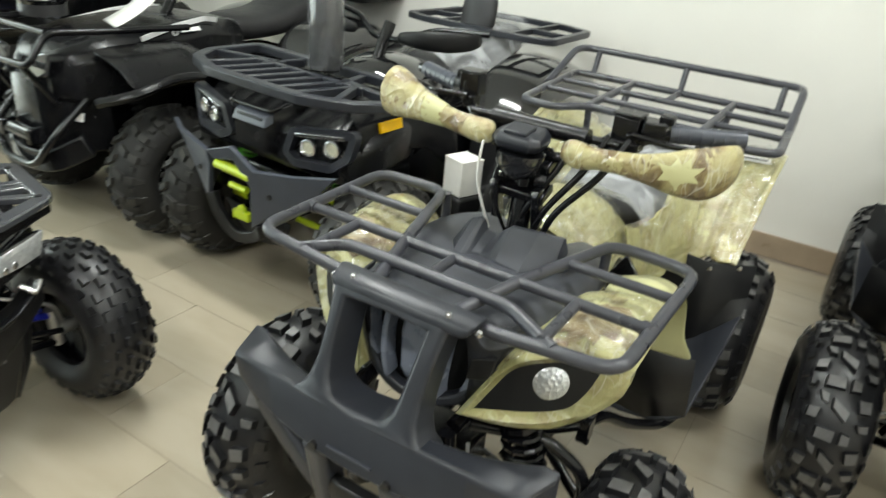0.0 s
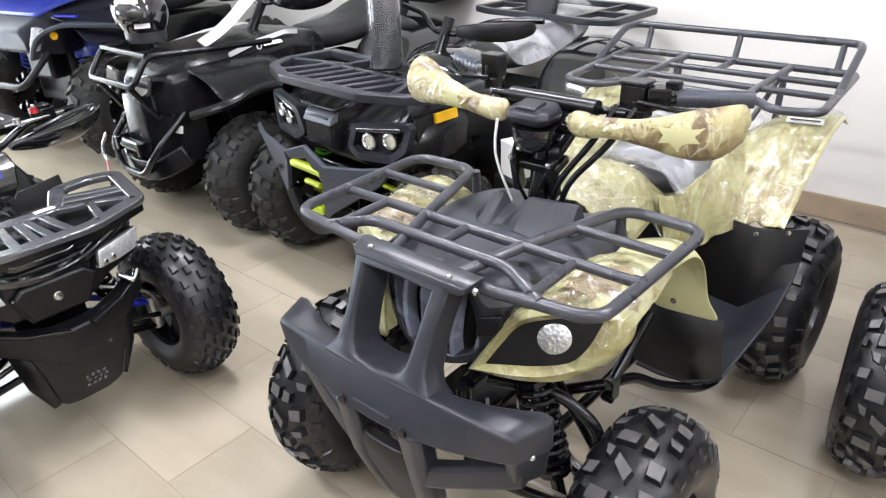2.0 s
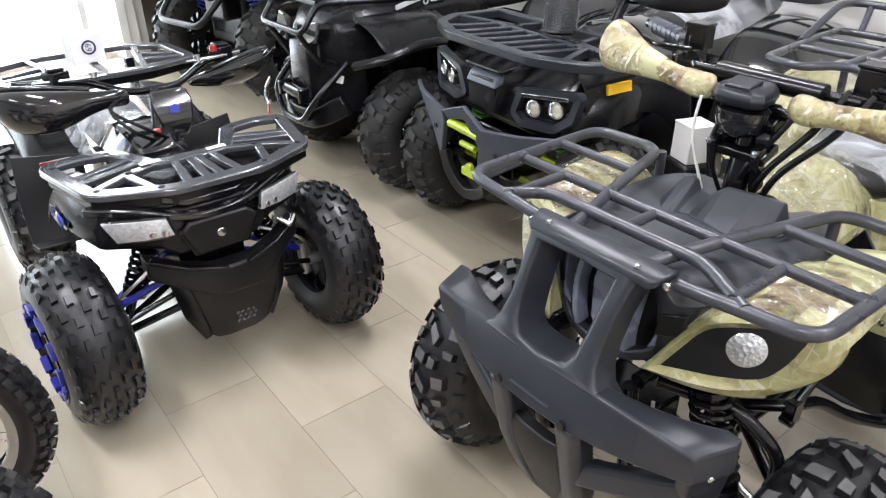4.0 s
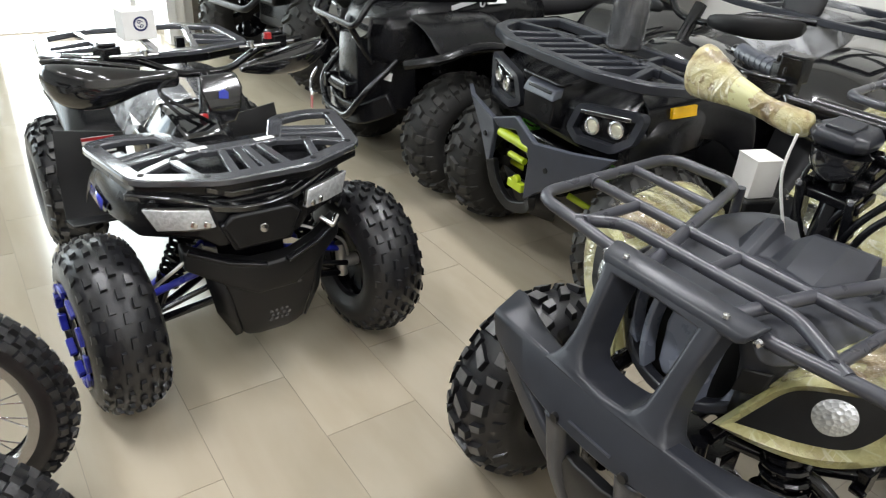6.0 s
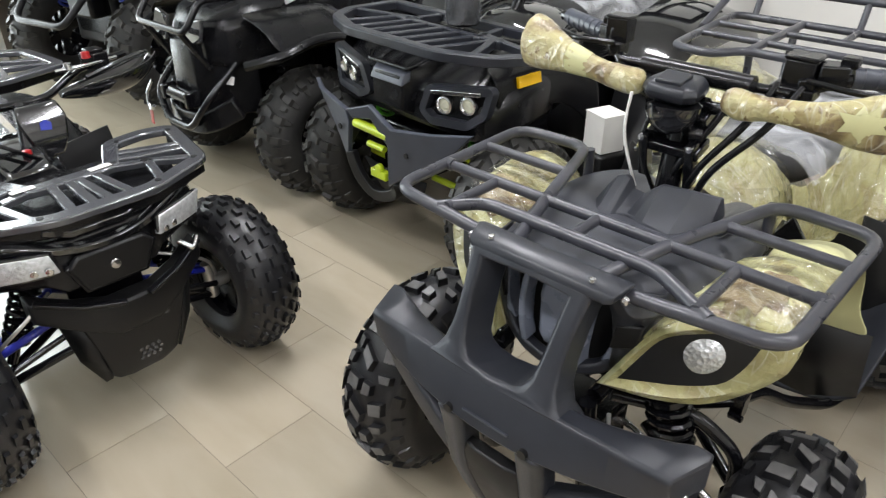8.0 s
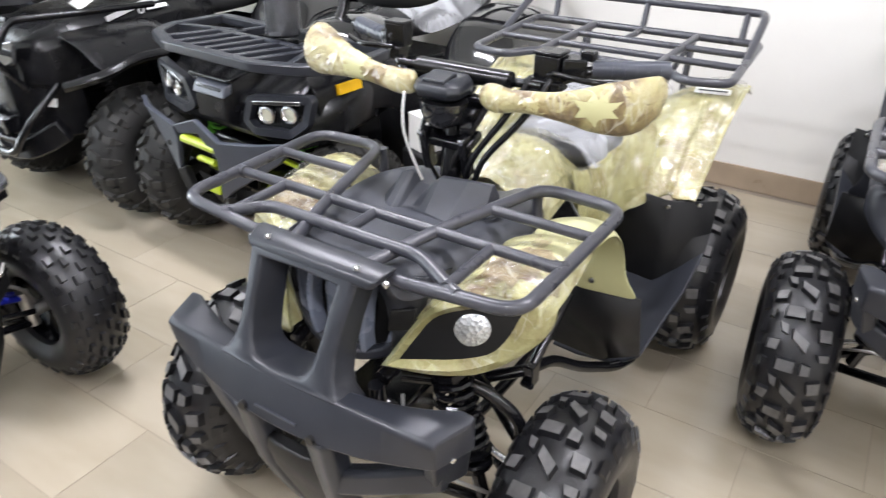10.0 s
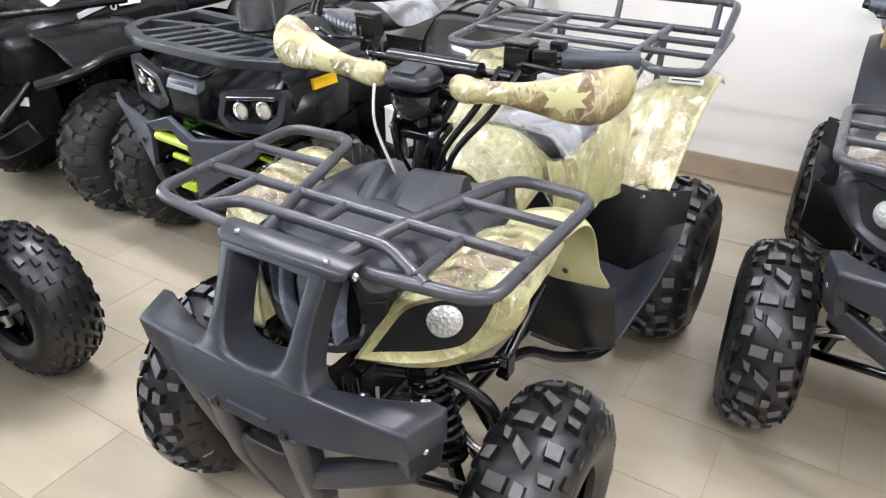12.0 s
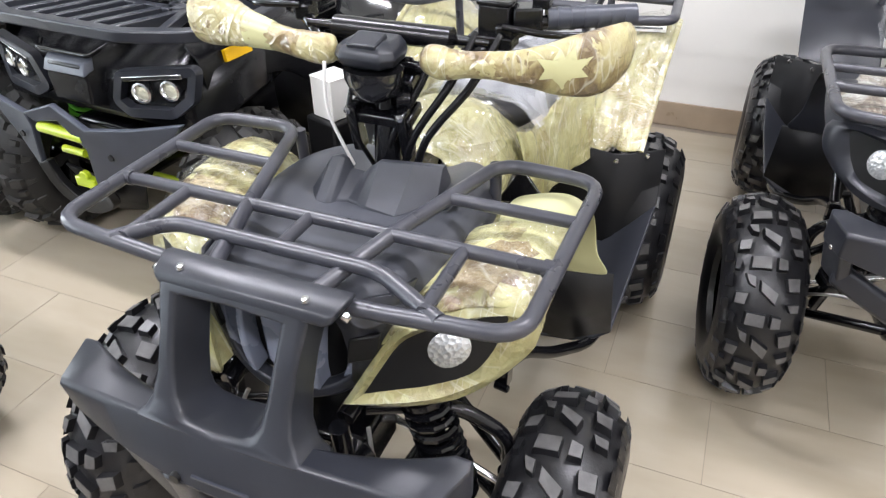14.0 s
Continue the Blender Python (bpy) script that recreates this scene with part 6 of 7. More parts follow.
    link("rack_skirt", Shape().sweep([(x, y, 0.776) for x, y in ((-0.325, 1.05), (-0.335, 0.806), (-0.14, 0.748), (0.14, 0.748), (0.315, 0.806), (0.305, 1.05))], rect(0.028, 0.030)), BLACKPL, q, "black skirt under the rear rack", bevel=0.005)
    for sg in (-1, 1):
        link("rack_stay", Shape().box((sg * 0.13, 0.95, 0.74), (0.03, 0.03, 0.12)), STEELBLK, q)
    hb = Shape().tube([(-0.32, 0.60, 0.85), (-0.13, 0.52, 0.85), (-0.01, 0.47, 0.80), (0.15, 0.47, 0.80), (0.27, 0.52, 0.85), (0.46, 0.60, 0.85)], 0.012, bend=0.04)
    link("handlebar", hb, STEELBLK, q)
    link("steering_stem", Shape().tube([(0.02, 0.36, 0.60), (0.07, 0.47, 0.80)], 0.022), STEELBLK, q)
    for x in (-0.20, 0.34):
        link("switch_block", Shape().box((x, 0.54, 0.86), (0.06, 0.06, 0.06), (0, 0, 20)).box((x, 0.54, 0.895), (0.05, 0.045, 0.012)), BLACKPL, q, bevel=0.004)
    link("kill_switch", Shape().lathe([(0, 0.02), (0.012, 0.018), (0.014, 0.0)], pose(0.30, 0.50, 0.885, 0, -90, 0), 12), RED, q, "red kill switch")
    link("choke_knob", Shape().lathe([(0, 0.012), (0.012, 0.010), (0.014, 0.0)], pose(0.02, 0.36, 0.69, 0, -90, 0), 12), RED, q, "red and white knob")
    pod = link("speedometer", Shape().rings([[(0.10 - w, y, z), (0.10 + w, y, z), (0.10 + w * 0.9, y + 0.05, z), (0.10 - w * 0.9, y + 0.05, z)] for w, y, z in ((0.030, 0.385, 0.65), (0.055, 0.385, 0.70), (0.070, 0.405, 0.76), (0.060, 0.43, 0.80))]), GLOSS, q, "glossy black steering cover with a blue emblem", bevel=0.008)
    link("emblem", Shape().prism([(-0.017, -0.010), (0.013, -0.014), (0.017, 0.006), (0.004, 0.015), (-0.013, 0.010)], Matrix(((1, 0, 0, 0.10), (0, 0.33, -1, 0.3975), (0, 1, 0, 0.745), (0, 0, 0, 1))), 0.003), BLUEP, pod)
    body = Shape().box((0, 0.55, 0.42), (0.24, 0.5, 0.24)).box((0, 0.1, 0.42), (0.2, 0.3, 0.16))
    link("frame", body, STEELBLK, q, bevel=0.01)
    link("rear_axle", Shape().tube([(-0.33, 1.02, 0.265), (0.33, 1.02, 0.265)], 0.02), STEELBLK, q)
    return q


blue_quad(pose(-0.45, -0.035, 0, 0, 0, 90))


# ---- the large black quad bike with lime details ----
def lime_quad(m):
    q = thing("quad_bike", m, "large matt black quad bike with twin round headlamps and lime-green arms", "quad bike", "quad bikes in the showroom")
    bars = [((-0.47, 0.13), (-0.16, 0.20)), ((0.47, 0.13), (0.16, 0.20)), ((-0.34, -0.03), (-0.26, 0.15)), ((0.34, -0.03), (0.26, 0.15)), ((-0.16, 0.30), (-0.20, 0.13)), ((0.16, 0.30), (0.20, 0.13))]
    for k in range(6):
        x = -0.24 + 0.085 * k
        bars.append(((x, -0.075), (x + 0.075, 0.16)))
    bars.append(((-0.30, 0.16), (0.30, 0.16)))
    rk = plate_rack(q, "front_rack", "dark grey moulded front rack with slanted slats", GREY, [(-0.49, 0.10), (-0.42, -0.01), (-0.24, -0.085), (0.24, -0.085), (0.42, -0.01), (0.49, 0.10), (0.47, 0.34), (0.20, 0.33), (-0.20, 0.33), (-0.47, 0.34)], bars, 0.865, 0.045, 0.034)
    f = Shape()
    f.rings([[(-w, y, z0), (w, y, z0), (w, y, z0 + 0.6 * (z1 - z0)), (w * 0.8, y, z1), (-w * 0.8, y, z1), (-w, y, z0 + 0.6 * (z1 - z0))] for y, w, z0, z1 in ((-0.08, 0.14, 0.60, 0.74), (-0.05, 0.40, 0.59, 0.75), (0.06, 0.45, 0.60, 0.80), (0.25, 0.44, 0.62, 0.83), (0.45, 0.36, 0.60, 0.84))])
    link("front_cowl", f, BLACKPL, q, "black plastic front cowl", bevel=0.02)
    nose = Shape().rings([[(-w, y, z0), (w, y, z0), (w * 1.15, y, z0 + 0.6 * (z1 - z0)), (w * 0.9, y, z1), (-w * 0.9, y, z1), (-w * 1.15, y, z0 + 0.6 * (z1 - z0))] for y, w, z0, z1 in ((-0.125, 0.075, 0.645, 0.765), (-0.06, 0.10, 0.62, 0.80), (0.05, 0.12, 0.62, 0.83))])
    nz = link("nose", nose, BLACKPL, q, "black faceted nose", bevel=0.006, matrix=pose(0.015, 0, 0))
    link("nose_strip", Shape().rings([[(-w, y, z), (w, y, z), (w * 0.92, y + 0.012, z + 0.035), (-w * 0.92, y + 0.012, z + 0.035)] for w, y, z in ((0.088, -0.132, 0.735), (0.098, -0.10, 0.75))]), GREYLT, nz, "grey nose strip", bevel=0.004)
    link("winch_bar", Shape().tube([(-0.13, -0.07, 0.805), (-0.11, -0.10, 0.79), (0.10, -0.10, 0.79), (0.12, -0.07, 0.805)], 0.008, bend=0.01), STEELBLK, q)
    for sg in (-1, 1):
        X0 = 0.02
        loop = [(X0 + sg * 0.15, -0.085, 0.665), (X0 + sg * 0.185, -0.085, 0.748), (X0 + sg * 0.415, -0.025, 0.772), (X0 + sg * 0.395, -0.035, 0.690), (X0 + sg * 0.345, -0.065, 0.648), (X0 + sg * 0.20, -0.09, 0.640)]
        fr = Shape().sweep(rounded(loop, 0.012, True), rect(0.028, 0.03), True, up=(0, -1, 0))
        lf = link("lamp_frame", fr, GREY, q, "dark grey angular lamp frame", bevel=0.004)
        link("bright_edge", Shape().sweep([(X0 + sg * 0.20, -0.100, 0.741), (X0 + sg * 0.385, -0.052, 0.760)], rect(0.010, 0.014)), CHROME, lf, bevel=0.002)
        link("lamp_plate", Shape().grid([[(X0 + sg * 0.16, -0.075, 0.66), (X0 + sg * 0.39, -0.022, 0.68)], [(X0 + sg * 0.19, -0.070, 0.745), (X0 + sg * 0.405, -0.015, 0.765)]]), MATBLK, lf, thick=0.004)
        for x, y in ((0.250, -0.082), (0.338, -0.058)):
            hm = pose(X0 + sg * x, y, 0.703 + 0.012 * (x > 0.3), 0, 0, -90 + sg * 12)
            lamp = link("headlight", Shape().lathe([(0.0, 0.004), (0.012, 0.006), (0.020, 0.002), (0.024, 0.004), (0.026, -0.01), (0.0, -0.02)], hm, 24), LENSW, q, "round ring headlamp")
            link("bezel", Shape().lathe([(0.021, 0.004), (0.025, 0.012), (0.031, 0.010), (0.033, 0.0), (0.033, -0.02)], hm, 24), CHROME, lamp)
        wheel(q, sg * 0.44, 0.10, 0.30, 0.21, "mud", RUBBER_DRY, STEELBLK)
        wheel(q, sg * 0.44, 1.38, 0.30, 0.25, "mud", RUBBER_DRY, STEELBLK)
        sp = shock(q, (sg * 0.20, 0.08, 0.70), (sg * 0.32, 0.10, 0.36), 0.035, GREENP, 9)
        link("suspension_arm", Shape().tube([(sg * 0.12, 0.0, 0.36), (sg * 0.36, 0.09, 0.30)], 0.013).tube([(sg * 0.12, 0.2, 0.36), (sg * 0.36, 0.11, 0.30)], 0.013).tube([(sg * 0.12, 0.05, 0.47), (sg * 0.34, 0.1, 0.42)], 0.012), LIME, q, "lime-green suspension arms")
        fe = Shape()
        fe.grid([[(sg * x, y, z) for x, z in ((0.33, 0.825), (0.405, 0.81), (0.422, 0.735), (0.43, 0.66))] for y in (0.0, 0.22, 0.40)] + [[(sg * x, 0.52, z) for x, z in ((0.34, 0.80), (0.42, 0.78), (0.48, 0.70), (0.50, 0.46))]])
        link("front_fender", fe, BLACKPL, q, sub=2, thick=0.008)
        link("reflector", Shape().box((sg * 0.423, 0.165, 0.772), (0.012, 0.115, 0.036), (0, sg * -10, 0)), ORANGE, q, "amber side reflector")
        rf = Shape()
        rf.grid([[(sg * x, y, z) for x, z in ((0.20, zz), (0.36, zz), (0.50, zz - 0.04), (0.54, zz - 0.14))] for y, zz in ((0.95, 0.62), (1.08, 0.80), (1.3, 0.86), (1.55, 0.85), (1.72, 0.78))])
        link("rear_fender", rf, GLOSS, q, sub=2, thick=0.008)
        link("leg_guard", Shape().grid([[(sg * 0.24, 0.52, 0.62), (sg * 0.52, 0.52, 0.60)], [(sg * 0.24, 0.54, 0.34), (sg * 0.52, 0.54, 0.34)], [(sg * 0.24, 0.95, 0.32), (sg * 0.52, 0.98, 0.32)], [(sg * 0.24, 1.02, 0.62), (sg * 0.52, 1.05, 0.62)]]), MATBLK, q, thick=0.01)
    def plate(points, name, parent, label=""):
        pts = [Vector(p_) for p_ in points]
        back = Vector((0.0, 0.022, 0.0))
        n_ = len(pts)
        return link(name, Shape().add(pts + [p_ + back for p_ in pts], [tuple(range(n_)), tuple(reversed(range(n_, 2 * n_)))] + [(k_, (k_ + 1) % n_, n_ + (k_ + 1) % n_, n_ + k_) for k_ in range(n_)]), GREYLT, parent, label, bevel=0.004)

    bpr = plate([(-0.205, -0.158, 0.585), (-0.050, -0.168, 0.640), (0.075, -0.168, 0.580), (0.250, -0.150, 0.605), (0.420, -0.110, 0.636), (0.345, -0.122, 0.550), (0.105, -0.150, 0.390), (0.030, -0.150, 0.330), (0.045, -0.160, 0.505), (-0.040, -0.166, 0.588), (-0.160, -0.160, 0.560)], "bumper", q, "blue-grey steel bumper plate")
    plate([(-0.462, -0.110, 0.640), (-0.383, -0.150, 0.622), (-0.200, -0.160, 0.585), (-0.185, -0.158, 0.540), (-0.212, -0.154, 0.375), (-0.300, -0.140, 0.490)], "wing_plate", bpr)
    for hx, hy, hz in ((-0.245, -0.160, 0.505), (0.150, -0.162, 0.500)):
        link("bolt_hole", Shape().lathe([(0.0, 0.001), (0.010, 0.001), (0.011, -0.004)], pose(hx, hy, hz, 0, 0, -90), 14), MATBLK, bpr)
    link("lower_frame", Shape().sweep(smooth_path([(-0.205, -0.140, 0.41), (-0.165, -0.135, 0.32), (-0.075, -0.125, 0.262), (0.040, -0.125, 0.300), (0.060, -0.13, 0.36)], 4), rect(0.03, 0.045)), MATBLK, bpr, bevel=0.004)
    link("skid_plate", Shape().grid([[(-0.18, -0.09, 0.38), (0.0, -0.10, 0.37), (0.18, -0.09, 0.38)], [(-0.12, -0.06, 0.26), (0.0, -0.07, 0.24), (0.12, -0.06, 0.26)]]), MATBLK, bpr, thick=0.008)
    link("tow_bar", Shape().tube([(-0.150, -0.150, 0.545), (0.040, -0.148, 0.540)], 0.019, 14), LIME, q, "lime-green bumper tube")
    link("lower_tube", Shape().tube([(-0.115, -0.12, 0.462), (-0.02, -0.12, 0.462)], 0.013, 12), LIME, q, "lime-green lower tube")
    link("lower_bracket", Shape().box((-0.05, -0.12, 0.355), (0.09, 0.03, 0.035)).lathe([(0.0, -0.01), (0.02, -0.01), (0.02, 0.01), (0.0, 0.01)], pose(-0.05, -0.125, 0.378, 0, 0, -90), 14), LIME, q, "lime-green bracket", bevel=0.004)
    body = Shape().box((0, 0.75, 0.5), (0.34, 0.9, 0.34)).box((0, 0.1, 0.45), (0.24, 0.3, 0.2)).tube([(-0.44, 1.38, 0.30), (0.44, 1.38, 0.30)], 0.025)
    link("frame", body, STEELBLK, q, bevel=0.02)
    tank = Shape().rings([[(-w, y, 0.6), (w, y, 0.6), (w, y, z - 0.08), (w * 0.6, y, z), (-w * 0.6, y, z), (-w, y, z - 0.08)] for y, w, z in ((0.40, 0.2, 0.86), (0.60, 0.2, 0.92), (0.80, 0.17, 0.88), (0.90, 0.15, 0.82))])
    link("tank", tank, GLOSS, q, sub=1)
    st = Shape()
    st.rings([[(-w, y, z0), (w, y, z0), (w, y, z1 - 0.04), (w * 0.8, y, z1), (-w * 0.8, y, z1), (-w, y, z1 - 0.04)] for y, w, z0, z1 in ((0.82, 0.12, 0.75, 0.86), (1.0, 0.16, 0.74, 0.87), (1.2, 0.18, 0.75, 0.88), (1.34, 0.18, 0.76, 0.96), (1.60, 0.17, 0.80, 0.98))])
    link("seat", st, SEATM, q, sub=2)
    link("seat_film", Shape().grid([[(-0.22, y, z - 0.10), (-0.14, y, z), (0.0, y, z + 0.01), (0.14, y, z), (0.22, y, z - 0.10)] for y, z in ((0.84, 0.89), (1.0, 0.90), (1.2, 0.92), (1.36, 0.99), (1.55, 1.0))]), FILM, q, "creased clear film over the seat", sub=2)
    link("backrest", Shape().rings([[(-w, y, z), (w, y, z), (w, y + 0.06, z), (-w, y + 0.06, z)] for w, y, z in ((0.08, 1.25, 0.90), (0.115, 1.27, 0.97), (0.11, 1.29, 1.08), (0.08, 1.31, 1.13))]), SEATM, q, sub=1)
    plate_rack(q, "rear_rack", "dark grey moulded rear rack", GREY, [(-0.42, 1.30), (-0.3, 1.26), (0.3, 1.26), (0.42, 1.30), (0.40, 1.72), (0.25, 1.78), (-0.25, 1.78), (-0.40, 1.72)], [((-0.2, 1.26), (-0.2, 1.77)), ((0.2, 1.26), (0.2, 1.77)), ((0.2, 1.5), (0.41, 1.5)), ((-0.2, 1.5), (-0.41, 1.5))], 0.95, 0.04, 0.03)
    hb = Shape().tube([(-0.42, 0.76, 1.03), (-0.2, 0.68, 1.02), (-0.08, 0.62, 0.96), (0.08, 0.62, 0.96), (0.2, 0.68, 1.02), (0.42, 0.76, 1.03)], 0.013, bend=0.05)
    hb.tube([(0, 0.55, 0.85), (0, 0.64, 1.02)], 0.025)
    link("handlebar", hb, STEELBLK, q)
    for sg in (-1, 1):
        rings = []
        for x, y, z, w in ((0.10, 0.56, 0.985, 0.025), (0.20, 0.54, 0.995, 0.035), (0.30, 0.56, 1.0, 0.046), (0.39, 0.63, 1.005, 0.044), (0.42, 0.72, 1.01, 0.028)):
            rings.append([(sg * x, y + 0.4 * w * math.cos(t), z + w * math.sin(t)) for t in [j * math.pi / 4 for j in range(8)]])
        link("hand_guard", Shape().rings(rings), MATBLK, q, sub=1)
    return q


lime_quad(pose(-0.46, 1.2, 0, 0, 0, -4))


def wrapped_drum(m):
    d = thing("canister", m, "tall black canister in clear film on a rack", "canister")
    link("body", Shape().lathe([(0.0, 0.0), (0.058, 0.0), (0.064, 0.006), (0.064, 0.33), (0.058, 0.337), (0.0, 0.337)], pose(0, 0, 0, 0, -90, 0), 32), GLOSS, d)
    rng = random.Random(2)
    link("film_wrap", Shape().rings([[((0.067 + rng.uniform(0, 0.006)) * math.cos(a), (0.067 + rng.uniform(0, 0.006)) * math.sin(a), z) for a in [k * math.pi / 12 for k in range(24)]] for z in [0.01 + 0.03 * k for k in range(11)]], caps=False), FILM_THIN, d, "crinkled clear film wrap")
    return d


wrapped_drum(pose(-0.46, 1.2, 0, 0, 0, -4) @ pose(0.03, 0.235, 0.8825))


# ---- the glossy black quad bike with a tubular nose guard ----
def guard_quad(m):
    q = thing("quad_bike", m, "glossy black quad bike with tubular nose guard and winch", "quad bike", "quad bikes in the showroom")
    hood = Shape().rings([[(-w, y, z0), (w, y, z0), (w, y, z1 - 0.06), (w * 0.75, y, z1), (-w * 0.75, y, z1), (-w, y, z1 - 0.06)] for y, w, z0, z1 in ((-0.16, 0.14, 0.62, 0.76), (-0.08, 0.22, 0.60, 0.83), (0.10, 0.27, 0.62, 0.87), (0.35, 0.27, 0.62, 0.89), (0.60, 0.24, 0.62, 0.90), (0.85, 0.20, 0.60, 0.86))])
    link("hood", hood, SATIN, q, "glossy black hood panels", bevel=0.02)
    nose = Shape().rings([[(-w, y, z0), (w, y, z0), (w * 0.85, y, z1), (-w * 0.85, y, z1)] for y, w, z0, z1 in ((-0.20, 0.10, 0.42, 0.72), (-0.10, 0.20, 0.38, 0.74), (0.05, 0.25, 0.38, 0.74))])
    link("nose", nose, BLACKPL, q, bevel=0.015)
    gd = Shape()
    gd.tube([(-0.22, 0.10, 0.90), (-0.20, -0.18, 0.90), (-0.20, -0.27, 0.78), (0.20, -0.27, 0.78), (0.20, -0.18, 0.90), (0.30, 0.10, 0.90), (0.30, 0.42, 0.885)], 0.014, bend=0.04)
    gd.tube([(-0.20, -0.18, 0.90), (0.20, -0.18, 0.90)], 0.014)
    gd.tube([(-0.15, -0.27, 0.78), (-0.15, -0.15, 0.60)], 0.014).tube([(0.15, -0.27, 0.78), (0.15, -0.15, 0.60)], 0.014)
    link("nose_guard", gd, BLACKPL, q, "glossy black tubular nose guard")
    for sg in (-1, 1):
        link("headlight", Shape().prism([(0, 0), (0.13, 0.03), (0.12, 0.12), (0.02, 0.10)], Matrix(((sg, 0, 0, sg * 0.07), (0.0, 0.3, -1, -0.20), (0, 1, 0, 0.70), (0, 0, 0, 1))), 0.02), SMOKE, q, "smoked headlight", bevel=0.006)
        fe = Shape()
        fe.grid([[(sg * x, y, z) for x, z in ((0.24, 0.83), (0.36, 0.82), (0.48, 0.78), (0.53, 0.70))] for y in (-0.06, 0.10, 0.28, 0.42)] + [[(sg * x, 0.56, z) for x, z in ((0.24, 0.74), (0.34, 0.68), (0.46, 0.58), (0.50, 0.44))]])
        link("front_fender", fe, SATIN, q, "satin black front fender", sub=2, thick=0.008)
        link("flare", Shape().sweep(smooth_path([(sg * 0.42, -0.14, 0.66), (sg * 0.53, -0.04, 0.70), (sg * 0.55, 0.15, 0.74), (sg * 0.545, 0.35, 0.70), (sg * 0.53, 0.52, 0.52)], 5), oval(0.05, 0.045, 8)), BLACKPL, q, "black fender flare")
        link("stripe", Shape().sweep([(sg * 0.262, 0.20, 0.848), (sg * 0.235, 0.40, 0.882), (sg * 0.215, 0.58, 0.897), (sg * 0.212, 0.66, 0.885)], rect(0.006, 0.022)), FRAMEW, q, "white stripe on the side panel")
        link("emblem_bar", Shape().box((sg * 0.250, 0.47, 0.862), (0.006, 0.11, 0.020), (0, sg * -45, 0)), FRAMEW, q)
        link("emblem_bar", Shape().lathe([(0.010, 0.002), (0.016, 0.002), (0.016, -0.002), (0.010, -0.002)], pose(sg * 0.252, 0.385, 0.858, 0, sg * 0, 0), 14), FRAMEW, q)
        wheel(q, sg * 0.42, 0.17, 0.30, 0.22, "mud", RUBBER_DRY, STEELBLK)
        wheel(q, sg * 0.42, 1.42, 0.30, 0.26, "mud", RUBBER_DRY, STEELBLK)
        shock(q, (sg * 0.22, 0.14, 0.72), (sg * 0.33, 0.16, 0.38), 0.033, STEELBLK, 9)
        link("suspension_arm", Shape().tube([(sg * 0.12, 0.05, 0.36), (sg * 0.35, 0.16, 0.30)], 0.014).tube([(sg * 0.12, 0.28, 0.36), (sg * 0.35, 0.18, 0.30)], 0.014), STEELBLK, q)
        rf = Shape()
        rf.grid([[(sg * x, y, z) for x, z in ((0.20, zz), (0.36, zz), (0.50, zz - 0.04), (0.54, zz - 0.14))] for y, zz in ((1.0, 0.62), (1.12, 0.80), (1.35, 0.86), (1.6, 0.85), (1.75, 0.78))])
        link("rear_fender", rf, GLOSS, q, sub=2, thick=0.008)
        link("leg_guard", Shape().grid([[(sg * 0.24, 0.58, 0.66), (sg * 0.52, 0.58, 0.60)], [(sg * 0.24, 0.60, 0.34), (sg * 0.52, 0.60, 0.34)], [(sg * 0.24, 0.98, 0.32), (sg * 0.52, 1.0, 0.32)], [(sg * 0.24, 1.06, 0.62), (sg * 0.52, 1.08, 0.62)]]), MATBLK, q, thick=0.01)
    link("skid", Shape().sweep(smooth_path([(-0.26, -0.10, 0.44), (-0.12, -0.20, 0.36), (0.12, -0.20, 0.36), (0.26, -0.10, 0.44)], 5), rect(0.05, 0.10)), BLACKPL, q, bevel=0.01)
    link("lower_guard", Shape().tube([(-0.22, -0.06, 0.62), (-0.20, -0.24, 0.46), (-0.10, -0.26, 0.34), (0.10, -0.26, 0.34), (0.20, -0.24, 0.46), (0.22, -0.06, 0.62)], 0.016, bend=0.06), BLACKPL, q)
    link("winch", Shape().tube([(-0.08, -0.235, 0.47), (0.08, -0.235, 0.47)], 0.03, 16).box((-0.10, -0.235, 0.47), (0.03, 0.07, 0.07)).box((0.10, -0.235, 0.47), (0.03, 0.07, 0.07)), STEELBLK, q, bevel=0.006)
    hk = link("winch_hook", Shape().tube([(-0.20, -0.26, 0.50), (-0.225, -0.28, 0.45), (-0.22, -0.29, 0.39), (-0.195, -0.29, 0.365), (-0.175, -0.29, 0.39)], 0.009, bend=0.015), CHROME, q)
    tagged(link("sticker", Shape().box((0.205, -0.105, 0.55), (0.05, 0.012, 0.035), (0, 10, 42)), WHITEP, q), "torn white sticker")
    link("strap", Shape().box((-0.20, -0.295, 0.335), (0.022, 0.004, 0.07), (0, 6, 0)), RED, hk, "red hook strap")
    link("frame", Shape().box((0, 0.85, 0.5), (0.34, 0.9, 0.34)).box((0, 0.15, 0.45), (0.24, 0.3, 0.2)).tube([(-0.42, 1.42, 0.30), (0.42, 1.42, 0.30)], 0.025), STEELBLK, q, bevel=0.02)
    link("seat", Shape().rings([[(-w, y, z0), (w, y, z0), (w, y, z1 - 0.04), (w * 0.8, y, z1), (-w * 0.8, y, z1), (-w, y, z1 - 0.04)] for y, w, z0, z1 in ((0.80, 0.12, 0.72, 0.88), (1.0, 0.16, 0.72, 0.87), (1.2, 0.18, 0.73, 0.88), (1.34, 0.18, 0.74, 0.96), (1.7, 0.17, 0.76, 0.98))]), SEATM, q, sub=2)
